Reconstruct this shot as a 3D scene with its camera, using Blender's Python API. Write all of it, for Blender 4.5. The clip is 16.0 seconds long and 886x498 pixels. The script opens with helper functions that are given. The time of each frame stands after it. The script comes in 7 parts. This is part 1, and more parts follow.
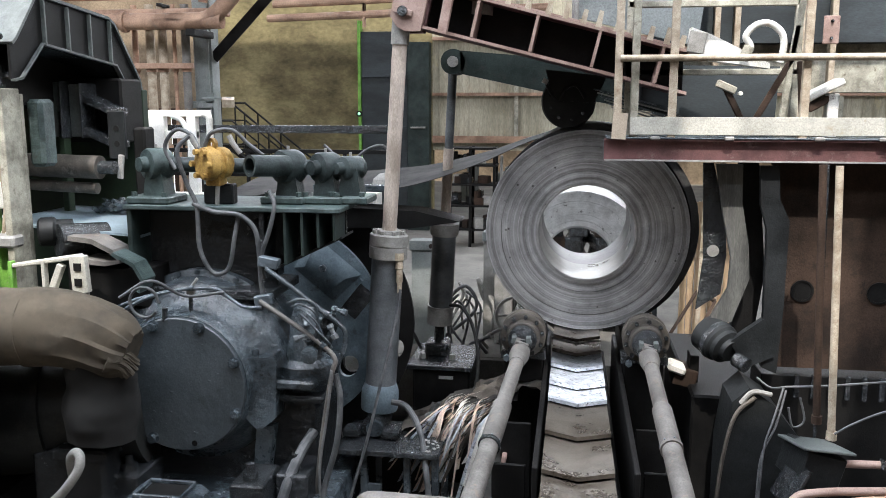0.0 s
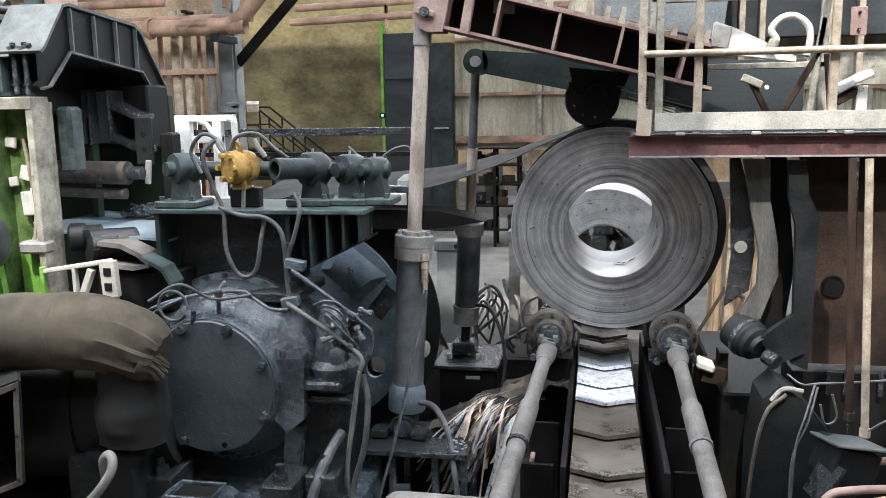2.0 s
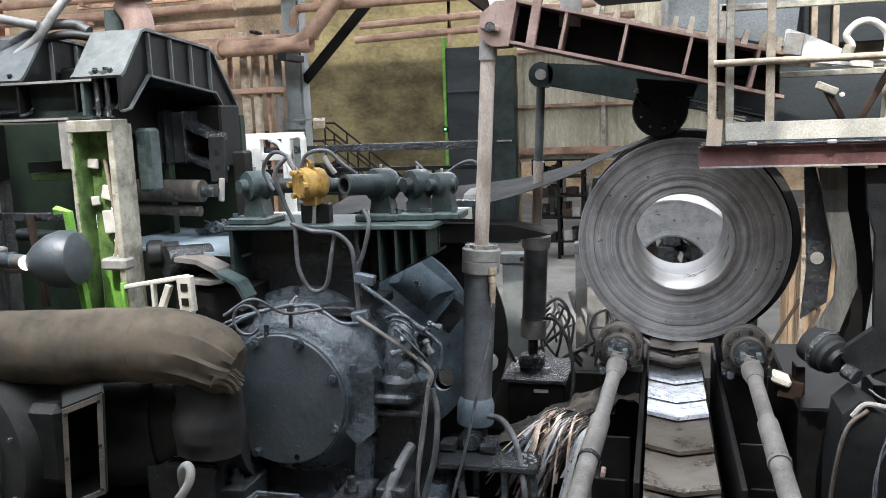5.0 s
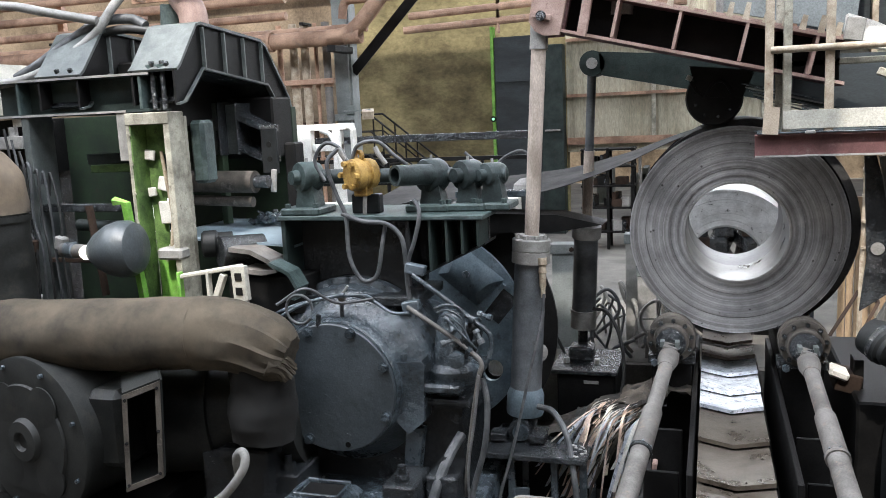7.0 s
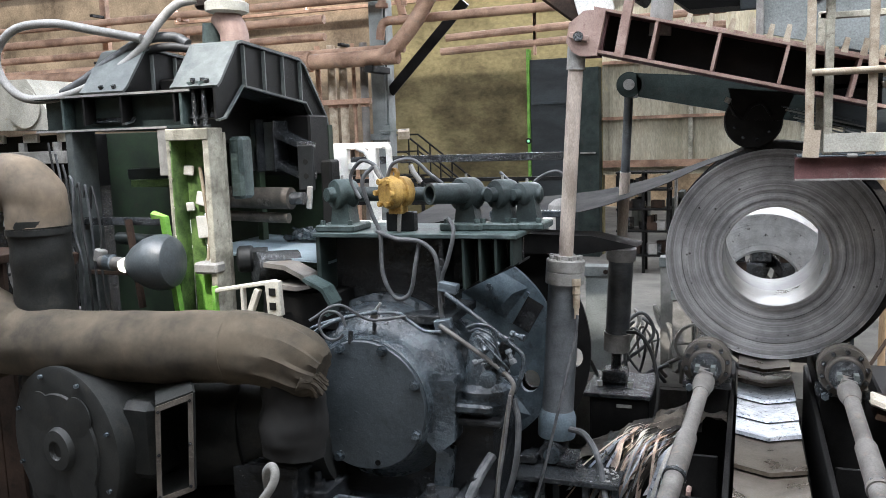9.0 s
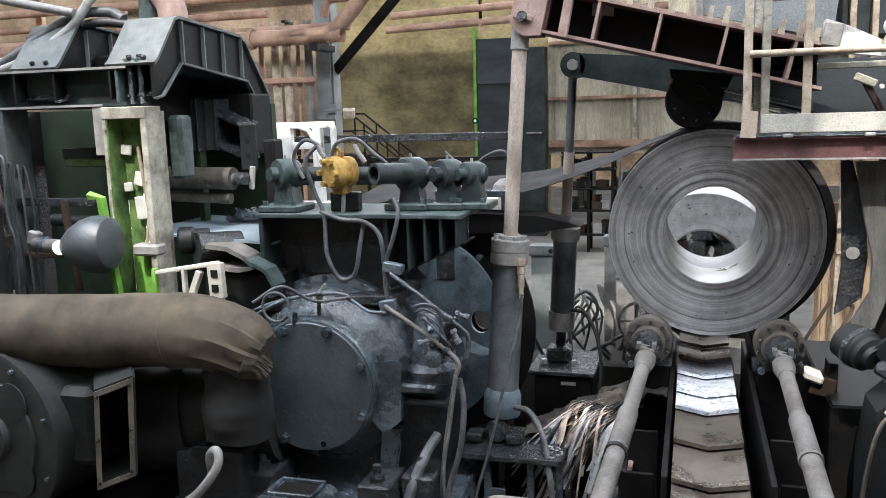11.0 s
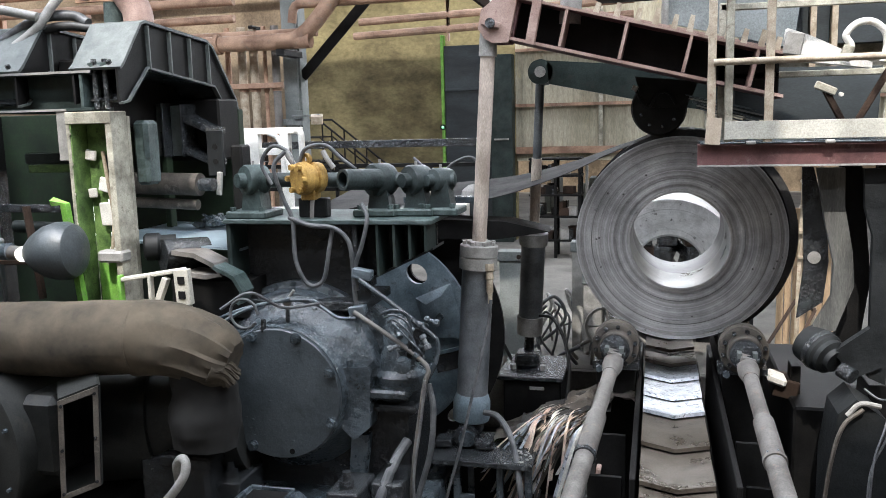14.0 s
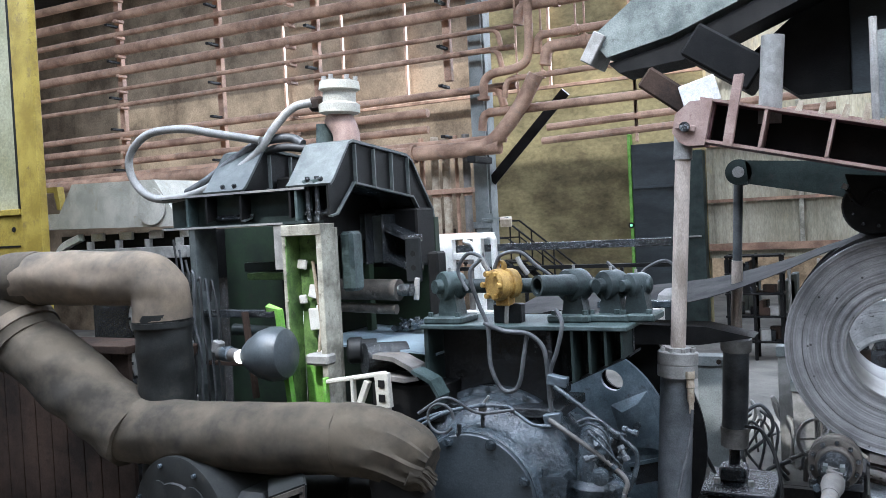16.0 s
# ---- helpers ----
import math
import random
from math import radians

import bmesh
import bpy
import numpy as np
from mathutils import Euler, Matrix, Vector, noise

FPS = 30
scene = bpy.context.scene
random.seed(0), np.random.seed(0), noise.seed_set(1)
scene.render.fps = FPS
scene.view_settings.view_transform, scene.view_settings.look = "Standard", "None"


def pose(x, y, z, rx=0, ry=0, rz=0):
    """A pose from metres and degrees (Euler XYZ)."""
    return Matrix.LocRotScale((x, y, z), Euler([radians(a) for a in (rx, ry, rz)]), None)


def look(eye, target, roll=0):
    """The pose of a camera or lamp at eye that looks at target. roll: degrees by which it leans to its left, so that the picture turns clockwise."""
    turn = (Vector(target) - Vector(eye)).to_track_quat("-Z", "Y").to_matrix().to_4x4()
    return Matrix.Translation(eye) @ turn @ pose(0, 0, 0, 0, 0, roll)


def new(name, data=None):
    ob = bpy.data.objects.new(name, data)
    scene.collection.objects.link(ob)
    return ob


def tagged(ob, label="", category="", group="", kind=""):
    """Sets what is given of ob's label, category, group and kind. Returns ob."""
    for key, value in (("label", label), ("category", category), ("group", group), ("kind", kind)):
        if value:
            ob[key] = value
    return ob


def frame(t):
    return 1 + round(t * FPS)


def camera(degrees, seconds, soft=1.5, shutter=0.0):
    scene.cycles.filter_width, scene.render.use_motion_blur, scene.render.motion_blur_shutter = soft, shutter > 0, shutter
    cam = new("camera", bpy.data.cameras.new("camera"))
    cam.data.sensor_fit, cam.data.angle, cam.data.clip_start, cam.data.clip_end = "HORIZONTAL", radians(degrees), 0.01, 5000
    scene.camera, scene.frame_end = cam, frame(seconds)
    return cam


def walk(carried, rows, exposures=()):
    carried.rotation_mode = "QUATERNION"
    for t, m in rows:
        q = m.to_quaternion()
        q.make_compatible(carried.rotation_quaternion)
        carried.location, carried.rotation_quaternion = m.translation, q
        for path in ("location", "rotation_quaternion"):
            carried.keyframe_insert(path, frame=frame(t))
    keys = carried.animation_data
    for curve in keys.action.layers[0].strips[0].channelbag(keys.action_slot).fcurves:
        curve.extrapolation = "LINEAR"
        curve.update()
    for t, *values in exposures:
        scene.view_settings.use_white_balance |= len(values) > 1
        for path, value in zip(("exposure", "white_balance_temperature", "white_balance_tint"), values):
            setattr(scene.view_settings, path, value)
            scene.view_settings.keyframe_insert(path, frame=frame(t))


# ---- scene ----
cam = camera(55.6, 16.0, soft=0.45)
# seconds, eye, point looked at, roll of the hand-held camera
PATH = [
    (0, (-0.07, -0.011, 2.955), (-0.369, 1.937, 2.618), 0.1),
    (0.5, (-0.09, -0.022, 2.961), (-0.419, 1.921, 2.621), -0.2),
    (1, (-0.107, -0.031, 2.963), (-0.476, 1.904, 2.618), -0.6),
    (1.5, (-0.105, -0.035, 2.958), (-0.495, 1.896, 2.614), -0.8),
    (2, (-0.07, -0.013, 2.95), (-0.428, 1.926, 2.615), -1.0),
    (2.5, (-0.065, -0.019, 2.95), (-0.394, 1.929, 2.638), -1.1),
    (3, (-0.077, -0.016, 2.957), (-0.407, 1.933, 2.656), -1.3),
    (3.5, (-0.103, -0.025, 2.966), (-0.468, 1.92, 2.672), -1.5),
    (4, (-0.136, -0.049, 2.972), (-0.569, 1.882, 2.685), -1.8),
    (4.2, (-0.128, -0.053, 2.975), (-0.592, 1.872, 2.69), -1.9),
    (6.5, (-0.104, -0.035, 2.958), (-0.645, 1.86, 2.616), -2.5),
    (7, (-0.137, -0.062, 2.972), (-0.745, 1.816, 2.651), -2.6),
    (7.5, (-0.154, -0.081, 2.98), (-0.827, 1.777, 2.674), -2.5),
    (8, (-0.16, -0.091, 2.958), (-0.855, 1.761, 2.659), -2.1),
    (8.2, (-0.156, -0.084, 2.945), (-0.86, 1.766, 2.661), -2.0),
    (10.3, (-0.132, -0.042, 2.952), (-0.733, 1.847, 2.688), -1.7),
    (10.5, (-0.126, -0.037, 2.947), (-0.714, 1.854, 2.667), -1.7),
    (11, (-0.123, -0.038, 2.946), (-0.688, 1.854, 2.628), -1.7),
    (11.5, (-0.12, -0.037, 2.951), (-0.658, 1.861, 2.621), -1.6),
    (12, (-0.124, -0.052, 2.954), (-0.63, 1.854, 2.623), -1.3),
    (12.5, (-0.13, -0.057, 2.958), (-0.619, 1.852, 2.616), -1.2),
    (13, (-0.123, -0.065, 2.948), (-0.584, 1.847, 2.586), -1.0),
    (13.5, (-0.123, -0.06, 2.944), (-0.598, 1.85, 2.588), -1.0),
    (14, (-0.13, -0.055, 2.943), (-0.621, 1.859, 2.638), -1.5),
    (14.5, (-0.178, -0.03, 2.985), (-0.728, 1.87, 2.691), -2.3),
    (15, (-0.207, -0.082, 3.007), (-0.981, 1.744, 2.751), -3.2),
    (15.5, (-0.193, -0.159, 3.031), (-1.184, 1.568, 2.845), -3.7),
    (16, (-0.192, -0.111, 3.027), (-1.089, 1.675, 2.966), -2.9),
]
walk(cam, [(t, look(eye, target, roll)) for t, eye, target, roll in PATH], exposures=((0, 0.03, 6250, 10), (14.6, 0.03, 6250, 10), (15.3, 0.05, 5600, 8), (16, 0.0, 5600, 9)))

# ---- world, sun, roof lights ----
world = bpy.data.worlds.new("sky")
scene.world = world
world.use_nodes = True
wn = world.node_tree.nodes
sky = wn.new("ShaderNodeTexSky")
sky.sky_type, sky.sun_disc = "NISHITA", False
sky.sun_elevation, sky.sun_rotation = radians(56.6), radians(180)
world.node_tree.links.new(sky.outputs[0], wn["Background"].inputs[0])
wn["Background"].inputs[1].default_value = 0.1


def lamp_area(name, loc, target, sx, sy, watts, colour):
    d = bpy.data.lights.new(name, "AREA")
    d.shape, d.size, d.size_y, d.energy, d.color = "RECTANGLE", sx, sy, watts, colour
    ob = new(name, d)
    ob.matrix_basis = look(loc, target)
    return ob


# area lamps as daylight in unseen roof openings, rooflights and an added clerestory
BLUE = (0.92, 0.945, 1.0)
lamp_area("unseen_roof_fill", (-5, 4.2, 11.1), (-5, 4.21, 0), 34, 2.6, 4300, BLUE)
lamp_area("unseen_roof_fill", (-5, -4.0, 11.1), (-5, -3.99, 0), 34, 2.6, 900, BLUE)
lamp_area("unseen_roof_fill", (-5, 16.5, 11.1), (-5, 16.51, 0), 34, 2.0, 1500, BLUE)
lamp_area("unseen_roof_fill", (-5, 26.0, 11.1), (-5, 26.01, 0), 34, 2.0, 1800, BLUE)
# added fill from the back for rims and reflections, no window known there
lamp_area("added_clerestory_fill", (-4, 19.85, 7.6), (-4, 0, 6.6), 22, 2.6, 3000, BLUE)
ROOFLIGHTS = [-5.2 + 5.95 * k for k in range(-3, 3)]
for x in ROOFLIGHTS:
    lamp_area("unseen_rooflight_fill", (x + 0.72, 1.45, 11.1), (x + 0.72, 1.46, 0), 1.4, 2.0, 420, BLUE)
sun = bpy.data.lights.new("sun", "SUN")
sun.energy, sun.angle, sun.color = 5.0, radians(0.6), (1.0, 0.92, 0.82)
new("sun", sun).matrix_basis = look((0, -0.66, 1), (0, 0, 0))


# ---- materials ----
def material(name, a, b, rough=0.6, metal=0.0, scale=4.0, fine=60.0, bump=0.15, wear=None, spread=0.24, stretch=(1, 1, 1), coat=0.0, rough2=None, spec=0.5, lumps=0.0, wear_at=(0.56, 0.7)):
    """Two base colours mixed by large stains and fine grain; wear: a third colour in small worn patches."""
    m = bpy.data.materials.new(name)
    m.use_nodes = True
    nt = m.node_tree
    n, l = nt.nodes, nt.links
    p = n["Principled BSDF"]
    tc = n.new("ShaderNodeTexCoord")
    mp = n.new("ShaderNodeMapping")
    mp.inputs["Scale"].default_value = stretch
    l.new(tc.outputs["Object"], mp.inputs[0])
    big, small = n.new("ShaderNodeTexNoise"), n.new("ShaderNodeTexNoise")
    big.inputs["Scale"].default_value, big.inputs["Detail"].default_value, big.inputs["Roughness"].default_value = scale, 6, 0.65
    small.inputs["Scale"].default_value, small.inputs["Detail"].default_value, small.inputs["Roughness"].default_value = fine * 1.6, 6, 0.7
    l.new(mp.outputs[0], big.inputs["Vector"])
    l.new(mp.outputs[0], small.inputs["Vector"])
    ramp = n.new("ShaderNodeValToRGB")
    ramp.color_ramp.elements[0].position, ramp.color_ramp.elements[1].position = 0.5 - spread / 2, 0.5 + spread / 2
    ramp.color_ramp.elements[0].color, ramp.color_ramp.elements[1].color = (*a, 1), (*b, 1)
    l.new(big.outputs["Fac"], ramp.inputs[0])
    mix = n.new("ShaderNodeMix")
    mix.data_type, mix.blend_type = "RGBA", "MULTIPLY"
    mix.inputs[0].default_value = 0.6
    grain = n.new("ShaderNodeValToRGB")
    grain.color_ramp.elements[0].position, grain.color_ramp.elements[1].position = 0.3, 0.7
    grain.color_ramp.elements[0].color, grain.color_ramp.elements[1].color = (0.42, 0.42, 0.42, 1), (1.32, 1.32, 1.32, 1)
    l.new(small.outputs["Fac"], grain.inputs[0])
    l.new(ramp.outputs[0], mix.inputs[6])
    l.new(grain.outputs[0], mix.inputs[7])
    out = mix.outputs[2]
    if wear:
        spots = n.new("ShaderNodeTexNoise")
        spots.inputs["Scale"].default_value, spots.inputs["Detail"].default_value, spots.inputs["Roughness"].default_value = scale * 2.7, 8, 0.75
        l.new(mp.outputs[0], spots.inputs["Vector"])
        cut = n.new("ShaderNodeValToRGB")
        cut.color_ramp.elements[0].position, cut.color_ramp.elements[1].position = wear_at
        l.new(spots.outputs["Fac"], cut.inputs[0])
        mw = n.new("ShaderNodeMix")
        mw.data_type = "RGBA"
        l.new(cut.outputs[0], mw.inputs[0])
        l.new(out, mw.inputs[6])
        mw.inputs[7].default_value = (*wear, 1)
        out = mw.outputs[2]
    l.new(out, p.inputs["Base Color"])
    p.inputs["Metallic"].default_value = metal
    p.inputs["Coat Weight"].default_value = coat
    p.inputs["Specular IOR Level"].default_value = spec
    rr = n.new("ShaderNodeMapRange")
    rr.inputs[3].default_value, rr.inputs[4].default_value = rough, rough2 if rough2 is not None else min(1, rough + 0.2)
    l.new(big.outputs["Fac"], rr.inputs[0])
    l.new(rr.outputs[0], p.inputs["Roughness"])
    bp = n.new("ShaderNodeBump")
    bp.inputs["Strength"].default_value, bp.inputs["Distance"].default_value = bump, 0.01
    l.new(small.outputs["Fac"], bp.inputs["Height"])
    l.new(bp.outputs[0], p.inputs["Normal"])
    if lumps:
        blob = n.new("ShaderNodeTexNoise")
        blob.inputs["Scale"].default_value, blob.inputs["Detail"].default_value, blob.inputs["Roughness"].default_value = 13, 5, 0.6
        l.new(mp.outputs[0], blob.inputs["Vector"])
        b2 = n.new("ShaderNodeBump")
        b2.inputs["Strength"].default_value, b2.inputs["Distance"].default_value = lumps, 0.05
        l.new(blob.outputs["Fac"], b2.inputs["Height"])
        l.new(b2.outputs[0], bp.inputs["Normal"])
    return m


def glow(name, colour, strength):
    m = bpy.data.materials.new(name)
    m.use_nodes = True
    p = m.node_tree.nodes["Principled BSDF"]
    p.inputs["Emission Color"].default_value, p.inputs["Emission Strength"].default_value = (*colour, 1), strength
    return m


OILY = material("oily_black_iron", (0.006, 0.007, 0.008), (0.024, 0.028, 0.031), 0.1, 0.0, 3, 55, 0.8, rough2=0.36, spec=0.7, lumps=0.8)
GEAR = material("dirty_grey_machine_paint", (0.02, 0.027, 0.032), (0.1, 0.125, 0.143), 0.12, 0.0, 2.2, 42, 0.38, wear=(0.016, 0.02, 0.023), rough2=0.42, spec=0.8, lumps=0.55)
COVER = material("grey_cover_paint", (0.034, 0.042, 0.047), (0.066, 0.078, 0.086), 0.3, 0.0, 1.4, 40, 0.16, wear=(0.026, 0.031, 0.034), rough2=0.48, lumps=0.12)
BLUEGREY = material("blue_grey_paint", (0.07, 0.1, 0.118), (0.17, 0.215, 0.245), 0.32, 0.0, 3, 45, 0.15, wear=(0.035, 0.04, 0.042))
TURQ = material("green_grey_paint", (0.02, 0.035, 0.033), (0.075, 0.105, 0.1), 0.45, 0.0, 5, 60, 0.4, wear=(0.025, 0.03, 0.026), lumps=0.3)
# near black for dark parts, and for shade in bays and hollows
BLACK = material("black_parts_and_shade", (0.003, 0.003, 0.003), (0.012, 0.0115, 0.011), 0.5, 0.0, 3, 60, 0.3, spec=0.18)
DARKGREEN = material("dark_green_paint", (0.012, 0.02, 0.018), (0.036, 0.052, 0.048), 0.5, 0.0, 2.5, 50, 0.15, wear=(0.035, 0.035, 0.032), spec=0.3)
GREEN = material("bright_green_paint", (0.1, 0.26, 0.03), (0.2, 0.45, 0.07), 0.5, 0.0, 5, 60, 0.15, wear=(0.22, 0.22, 0.16))
MOSS = material("faded_green_paint", (0.04, 0.085, 0.02), (0.17, 0.28, 0.08), 0.5, 0.0, 5, 60, 0.3, wear=(0.03, 0.04, 0.02))
FRAME = material("dusty_beige_paint", (0.17, 0.16, 0.125), (0.44, 0.42, 0.34), 0.65, 0.0, 5, 70, 0.2, wear=(0.12, 0.1, 0.07))
CREAM = material("worn_cream_rail_paint", (0.3, 0.24, 0.17), (0.5, 0.43, 0.33), 0.55, 0.0, 9, 80, 0.2, wear=(0.22, 0.14, 0.09))
# worn white paint, used as well for spots of daylight
WHITE = material("worn_white_and_daylit_spots", (0.6, 0.59, 0.55), (0.8, 0.79, 0.75), 0.5, 0.0, 6, 70, 0.15, wear=(0.5, 0.45, 0.36))
RED = material("red_oxide_primer", (0.075, 0.032, 0.032), (0.16, 0.075, 0.072), 0.6, 0.0, 4, 70, 0.2, wear=(0.2, 0.15, 0.13))
PINK = material("faded_red_edge_paint", (0.26, 0.17, 0.14), (0.38, 0.27, 0.23), 0.6, 0.0, 5, 80, 0.2, wear=(0.18, 0.1, 0.08))
RUSTPIPE = material("dusty_brown_pipe", (0.2, 0.115, 0.075), (0.47, 0.3, 0.205), 0.6, 0.0, 2, 50, 0.2, wear=(0.24, 0.19, 0.15))
RUST = material("rusty_plate", (0.018, 0.012, 0.009), (0.06, 0.038, 0.027), 0.7, 0.0, 1.6, 40, 0.4, wear=(0.014, 0.012, 0.01), spec=0.2)
GREYPIPE = material("grey_shaft_paint", (0.098, 0.09, 0.081), (0.185, 0.174, 0.16), 0.5, 0.0, 4, 50, 0.15, wear=(0.23, 0.17, 0.13))
CYL = material("grey_cylinder_paint", (0.06, 0.068, 0.073), (0.15, 0.16, 0.168), 0.35, 0.0, 3, 60, 0.12, wear=(0.08, 0.08, 0.078))
CAP = material("pale_grey_cap", (0.2, 0.195, 0.18), (0.33, 0.32, 0.3), 0.5, 0.0, 6, 70, 0.15, wear=(0.16, 0.15, 0.14))
ROD = material("polished_rod", (0.36, 0.3, 0.25), (0.66, 0.57, 0.49), 0.3, 0.25, 5, 90, 0.05, wear=(0.7, 0.62, 0.55), stretch=(1, 1, 0.3))
CANVAS = material("dusty_brown_canvas", (0.034, 0.028, 0.019), (0.118, 0.094, 0.064), 0.85, 0.0, 1.6, 180, 0.4)
CANVAS2 = material("tan_canvas", (0.08, 0.07, 0.055), (0.26, 0.2, 0.14), 0.85, 0.0, 1.4, 180, 0.4)
MOTOR = material("dark_motor_paint", (0.011, 0.012, 0.0115), (0.028, 0.029, 0.027), 0.45, 0.0, 2.5, 50, 0.2, wear=(0.036, 0.033, 0.027), spec=0.28)
YELLOW = material("yellow_pump_paint", (0.27, 0.15, 0.025), (0.52, 0.33, 0.09), 0.5, 0.0, 9, 60, 0.3, wear=(0.16, 0.1, 0.045), lumps=0.3)
CABYELLOW = material("yellow_cab_paint", (0.24, 0.17, 0.015), (0.4, 0.3, 0.045), 0.5, 0.0, 3, 50, 0.12, wear=(0.16, 0.11, 0.03))
HOSE = material("grey_hose", (0.04, 0.043, 0.046), (0.115, 0.118, 0.12), 0.4, 0.0, 8, 90, 0.15)
BLACKHOSE = material("black_hose", (0.015, 0.015, 0.015), (0.035, 0.035, 0.034), 0.4, 0.0, 8, 90, 0.1)
# worn steel with sunlight put into its pale base
SUNSTEEL = material("sunlit_worn_steel", (0.42, 0.46, 0.52), (0.74, 0.78, 0.83), 0.25, 0.3, 7, 60, 0.25, wear=(0.1, 0.12, 0.15), rough2=0.38, wear_at=(0.54, 0.6))
SADDLE = material("brown_grey_saddle_steel", (0.085, 0.07, 0.054), (0.19, 0.165, 0.135), 0.2, 0.45, 4, 60, 0.2, rough2=0.38)
SCRAP = material("coppery_scrap_strip", (0.6, 0.46, 0.37), (0.9, 0.78, 0.68), 0.3, 0.1, 6, 60, 0.2)
SHEET = material("dark_strip_steel", (0.022, 0.022, 0.023), (0.07, 0.068, 0.066), 0.75, 0.0, 2, 60, 0.1, spec=0.12)
# blue light on the strip, set as its base colour
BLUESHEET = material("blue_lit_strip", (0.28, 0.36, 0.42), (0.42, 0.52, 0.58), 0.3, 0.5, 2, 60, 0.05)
STEEL = material("clean_rod_steel", (0.25, 0.25, 0.25), (0.4, 0.4, 0.4), 0.35, 0.7, 6, 80, 0.1)
FLOOR = material("dusty_concrete", (0.085, 0.079, 0.07), (0.2, 0.19, 0.168), 0.7, 0.0, 0.8, 30, 0.3, wear=(0.07, 0.065, 0.06))
WALLY = material("yellowed_plaster_wall", (0.075, 0.06, 0.027), (0.34, 0.29, 0.145), 0.85, 0.0, 0.5, 6, 0.1, spread=0.3, stretch=(0.8, 1, 1.3))
WALLB = material("brown_dusty_wall", (0.09, 0.066, 0.042), (0.36, 0.28, 0.19), 0.85, 0.0, 0.5, 12, 0.1)
CORR = material("cream_corrugated_sheet", (0.27, 0.25, 0.18), (0.46, 0.43, 0.33), 0.6, 0.0, 0.9, 20, 0.05, wear=(0.5, 0.42, 0.22), stretch=(1, 1, 0.25))
GATE = material("dark_green_gate", (0.014, 0.019, 0.021), (0.04, 0.05, 0.055), 0.6, 0.0, 0.6, 20, 0.1, stretch=(1, 1, 3))
COLUMN = material("grey_column_paint", (0.13, 0.145, 0.14), (0.23, 0.25, 0.245), 0.65, 0.0, 2, 40, 0.1)
WOOD = material("orange_timber", (0.28, 0.19, 0.11), (0.46, 0.33, 0.21), 0.7, 0.0, 3, 40, 0.15, stretch=(1, 1, 0.2))
GREYTANK = material("pale_grey_hood_paint", (0.36, 0.35, 0.3), (0.54, 0.52, 0.45), 0.6, 0.0, 3, 50, 0.1, wear=(0.32, 0.28, 0.2))
PAPER = material("tan_card", (0.4, 0.33, 0.25), (0.5, 0.42, 0.33), 0.8, 0.0, 4, 60, 0.05)
PANE = material("dusty_yellowish_glass", (0.3, 0.29, 0.17), (0.42, 0.41, 0.28), 0.25, 0.0, 1.2, 20, 0.02)
BEARING = material("oily_grey_green_housing", (0.014, 0.02, 0.02), (0.044, 0.058, 0.058), 0.35, 0.0, 4, 50, 0.3, rough2=0.6, spec=0.35, lumps=0.2)
YOKE = material("grey_yoke_paint", (0.05, 0.06, 0.058), (0.125, 0.138, 0.132), 0.5, 0.0, 3, 50, 0.2, wear=(0.07, 0.08, 0.075))
PITFLOOR = material("oil_black_pit_floor", (0.012, 0.012, 0.011), (0.04, 0.038, 0.034), 0.4, 0.0, 1.5, 30, 0.3)
# green taken darker for the enclosed shade inside the stand
SHADEGREEN = material("shaded_green_paint", (0.004, 0.011, 0.005), (0.015, 0.034, 0.013), 0.6, 0.0, 2.2, 40, 0.15, wear=(0.02, 0.018, 0.012))
# shaded copy of the duct canvas, for the hanging sleeve
SHADECANVAS = material("shaded_canvas", (0.006, 0.006, 0.0055), (0.019, 0.018, 0.016), 0.85, 0.0, 1.6, 180, 0.4)
WORN = material("scuffed_dark_steel", (0.025, 0.026, 0.025), (0.13, 0.13, 0.12), 0.4, 0.0, 3, 60, 0.3, wear=(0.2, 0.19, 0.17), stretch=(2, 1, 0.3))
ROOF = material("sooty_roof", (0.05, 0.048, 0.045), (0.1, 0.095, 0.088), 0.9, 0.0, 0.5, 12, 0.1)
DAYPANE = glow("daylit_pane", (1.0, 1.0, 0.98), 2.5)
GREENLAMP = glow("green_signal", (0.02, 0.9, 0.25), 0.8)
BULB = glow("lit_bulb", (1.0, 0.95, 0.8), 4.0)


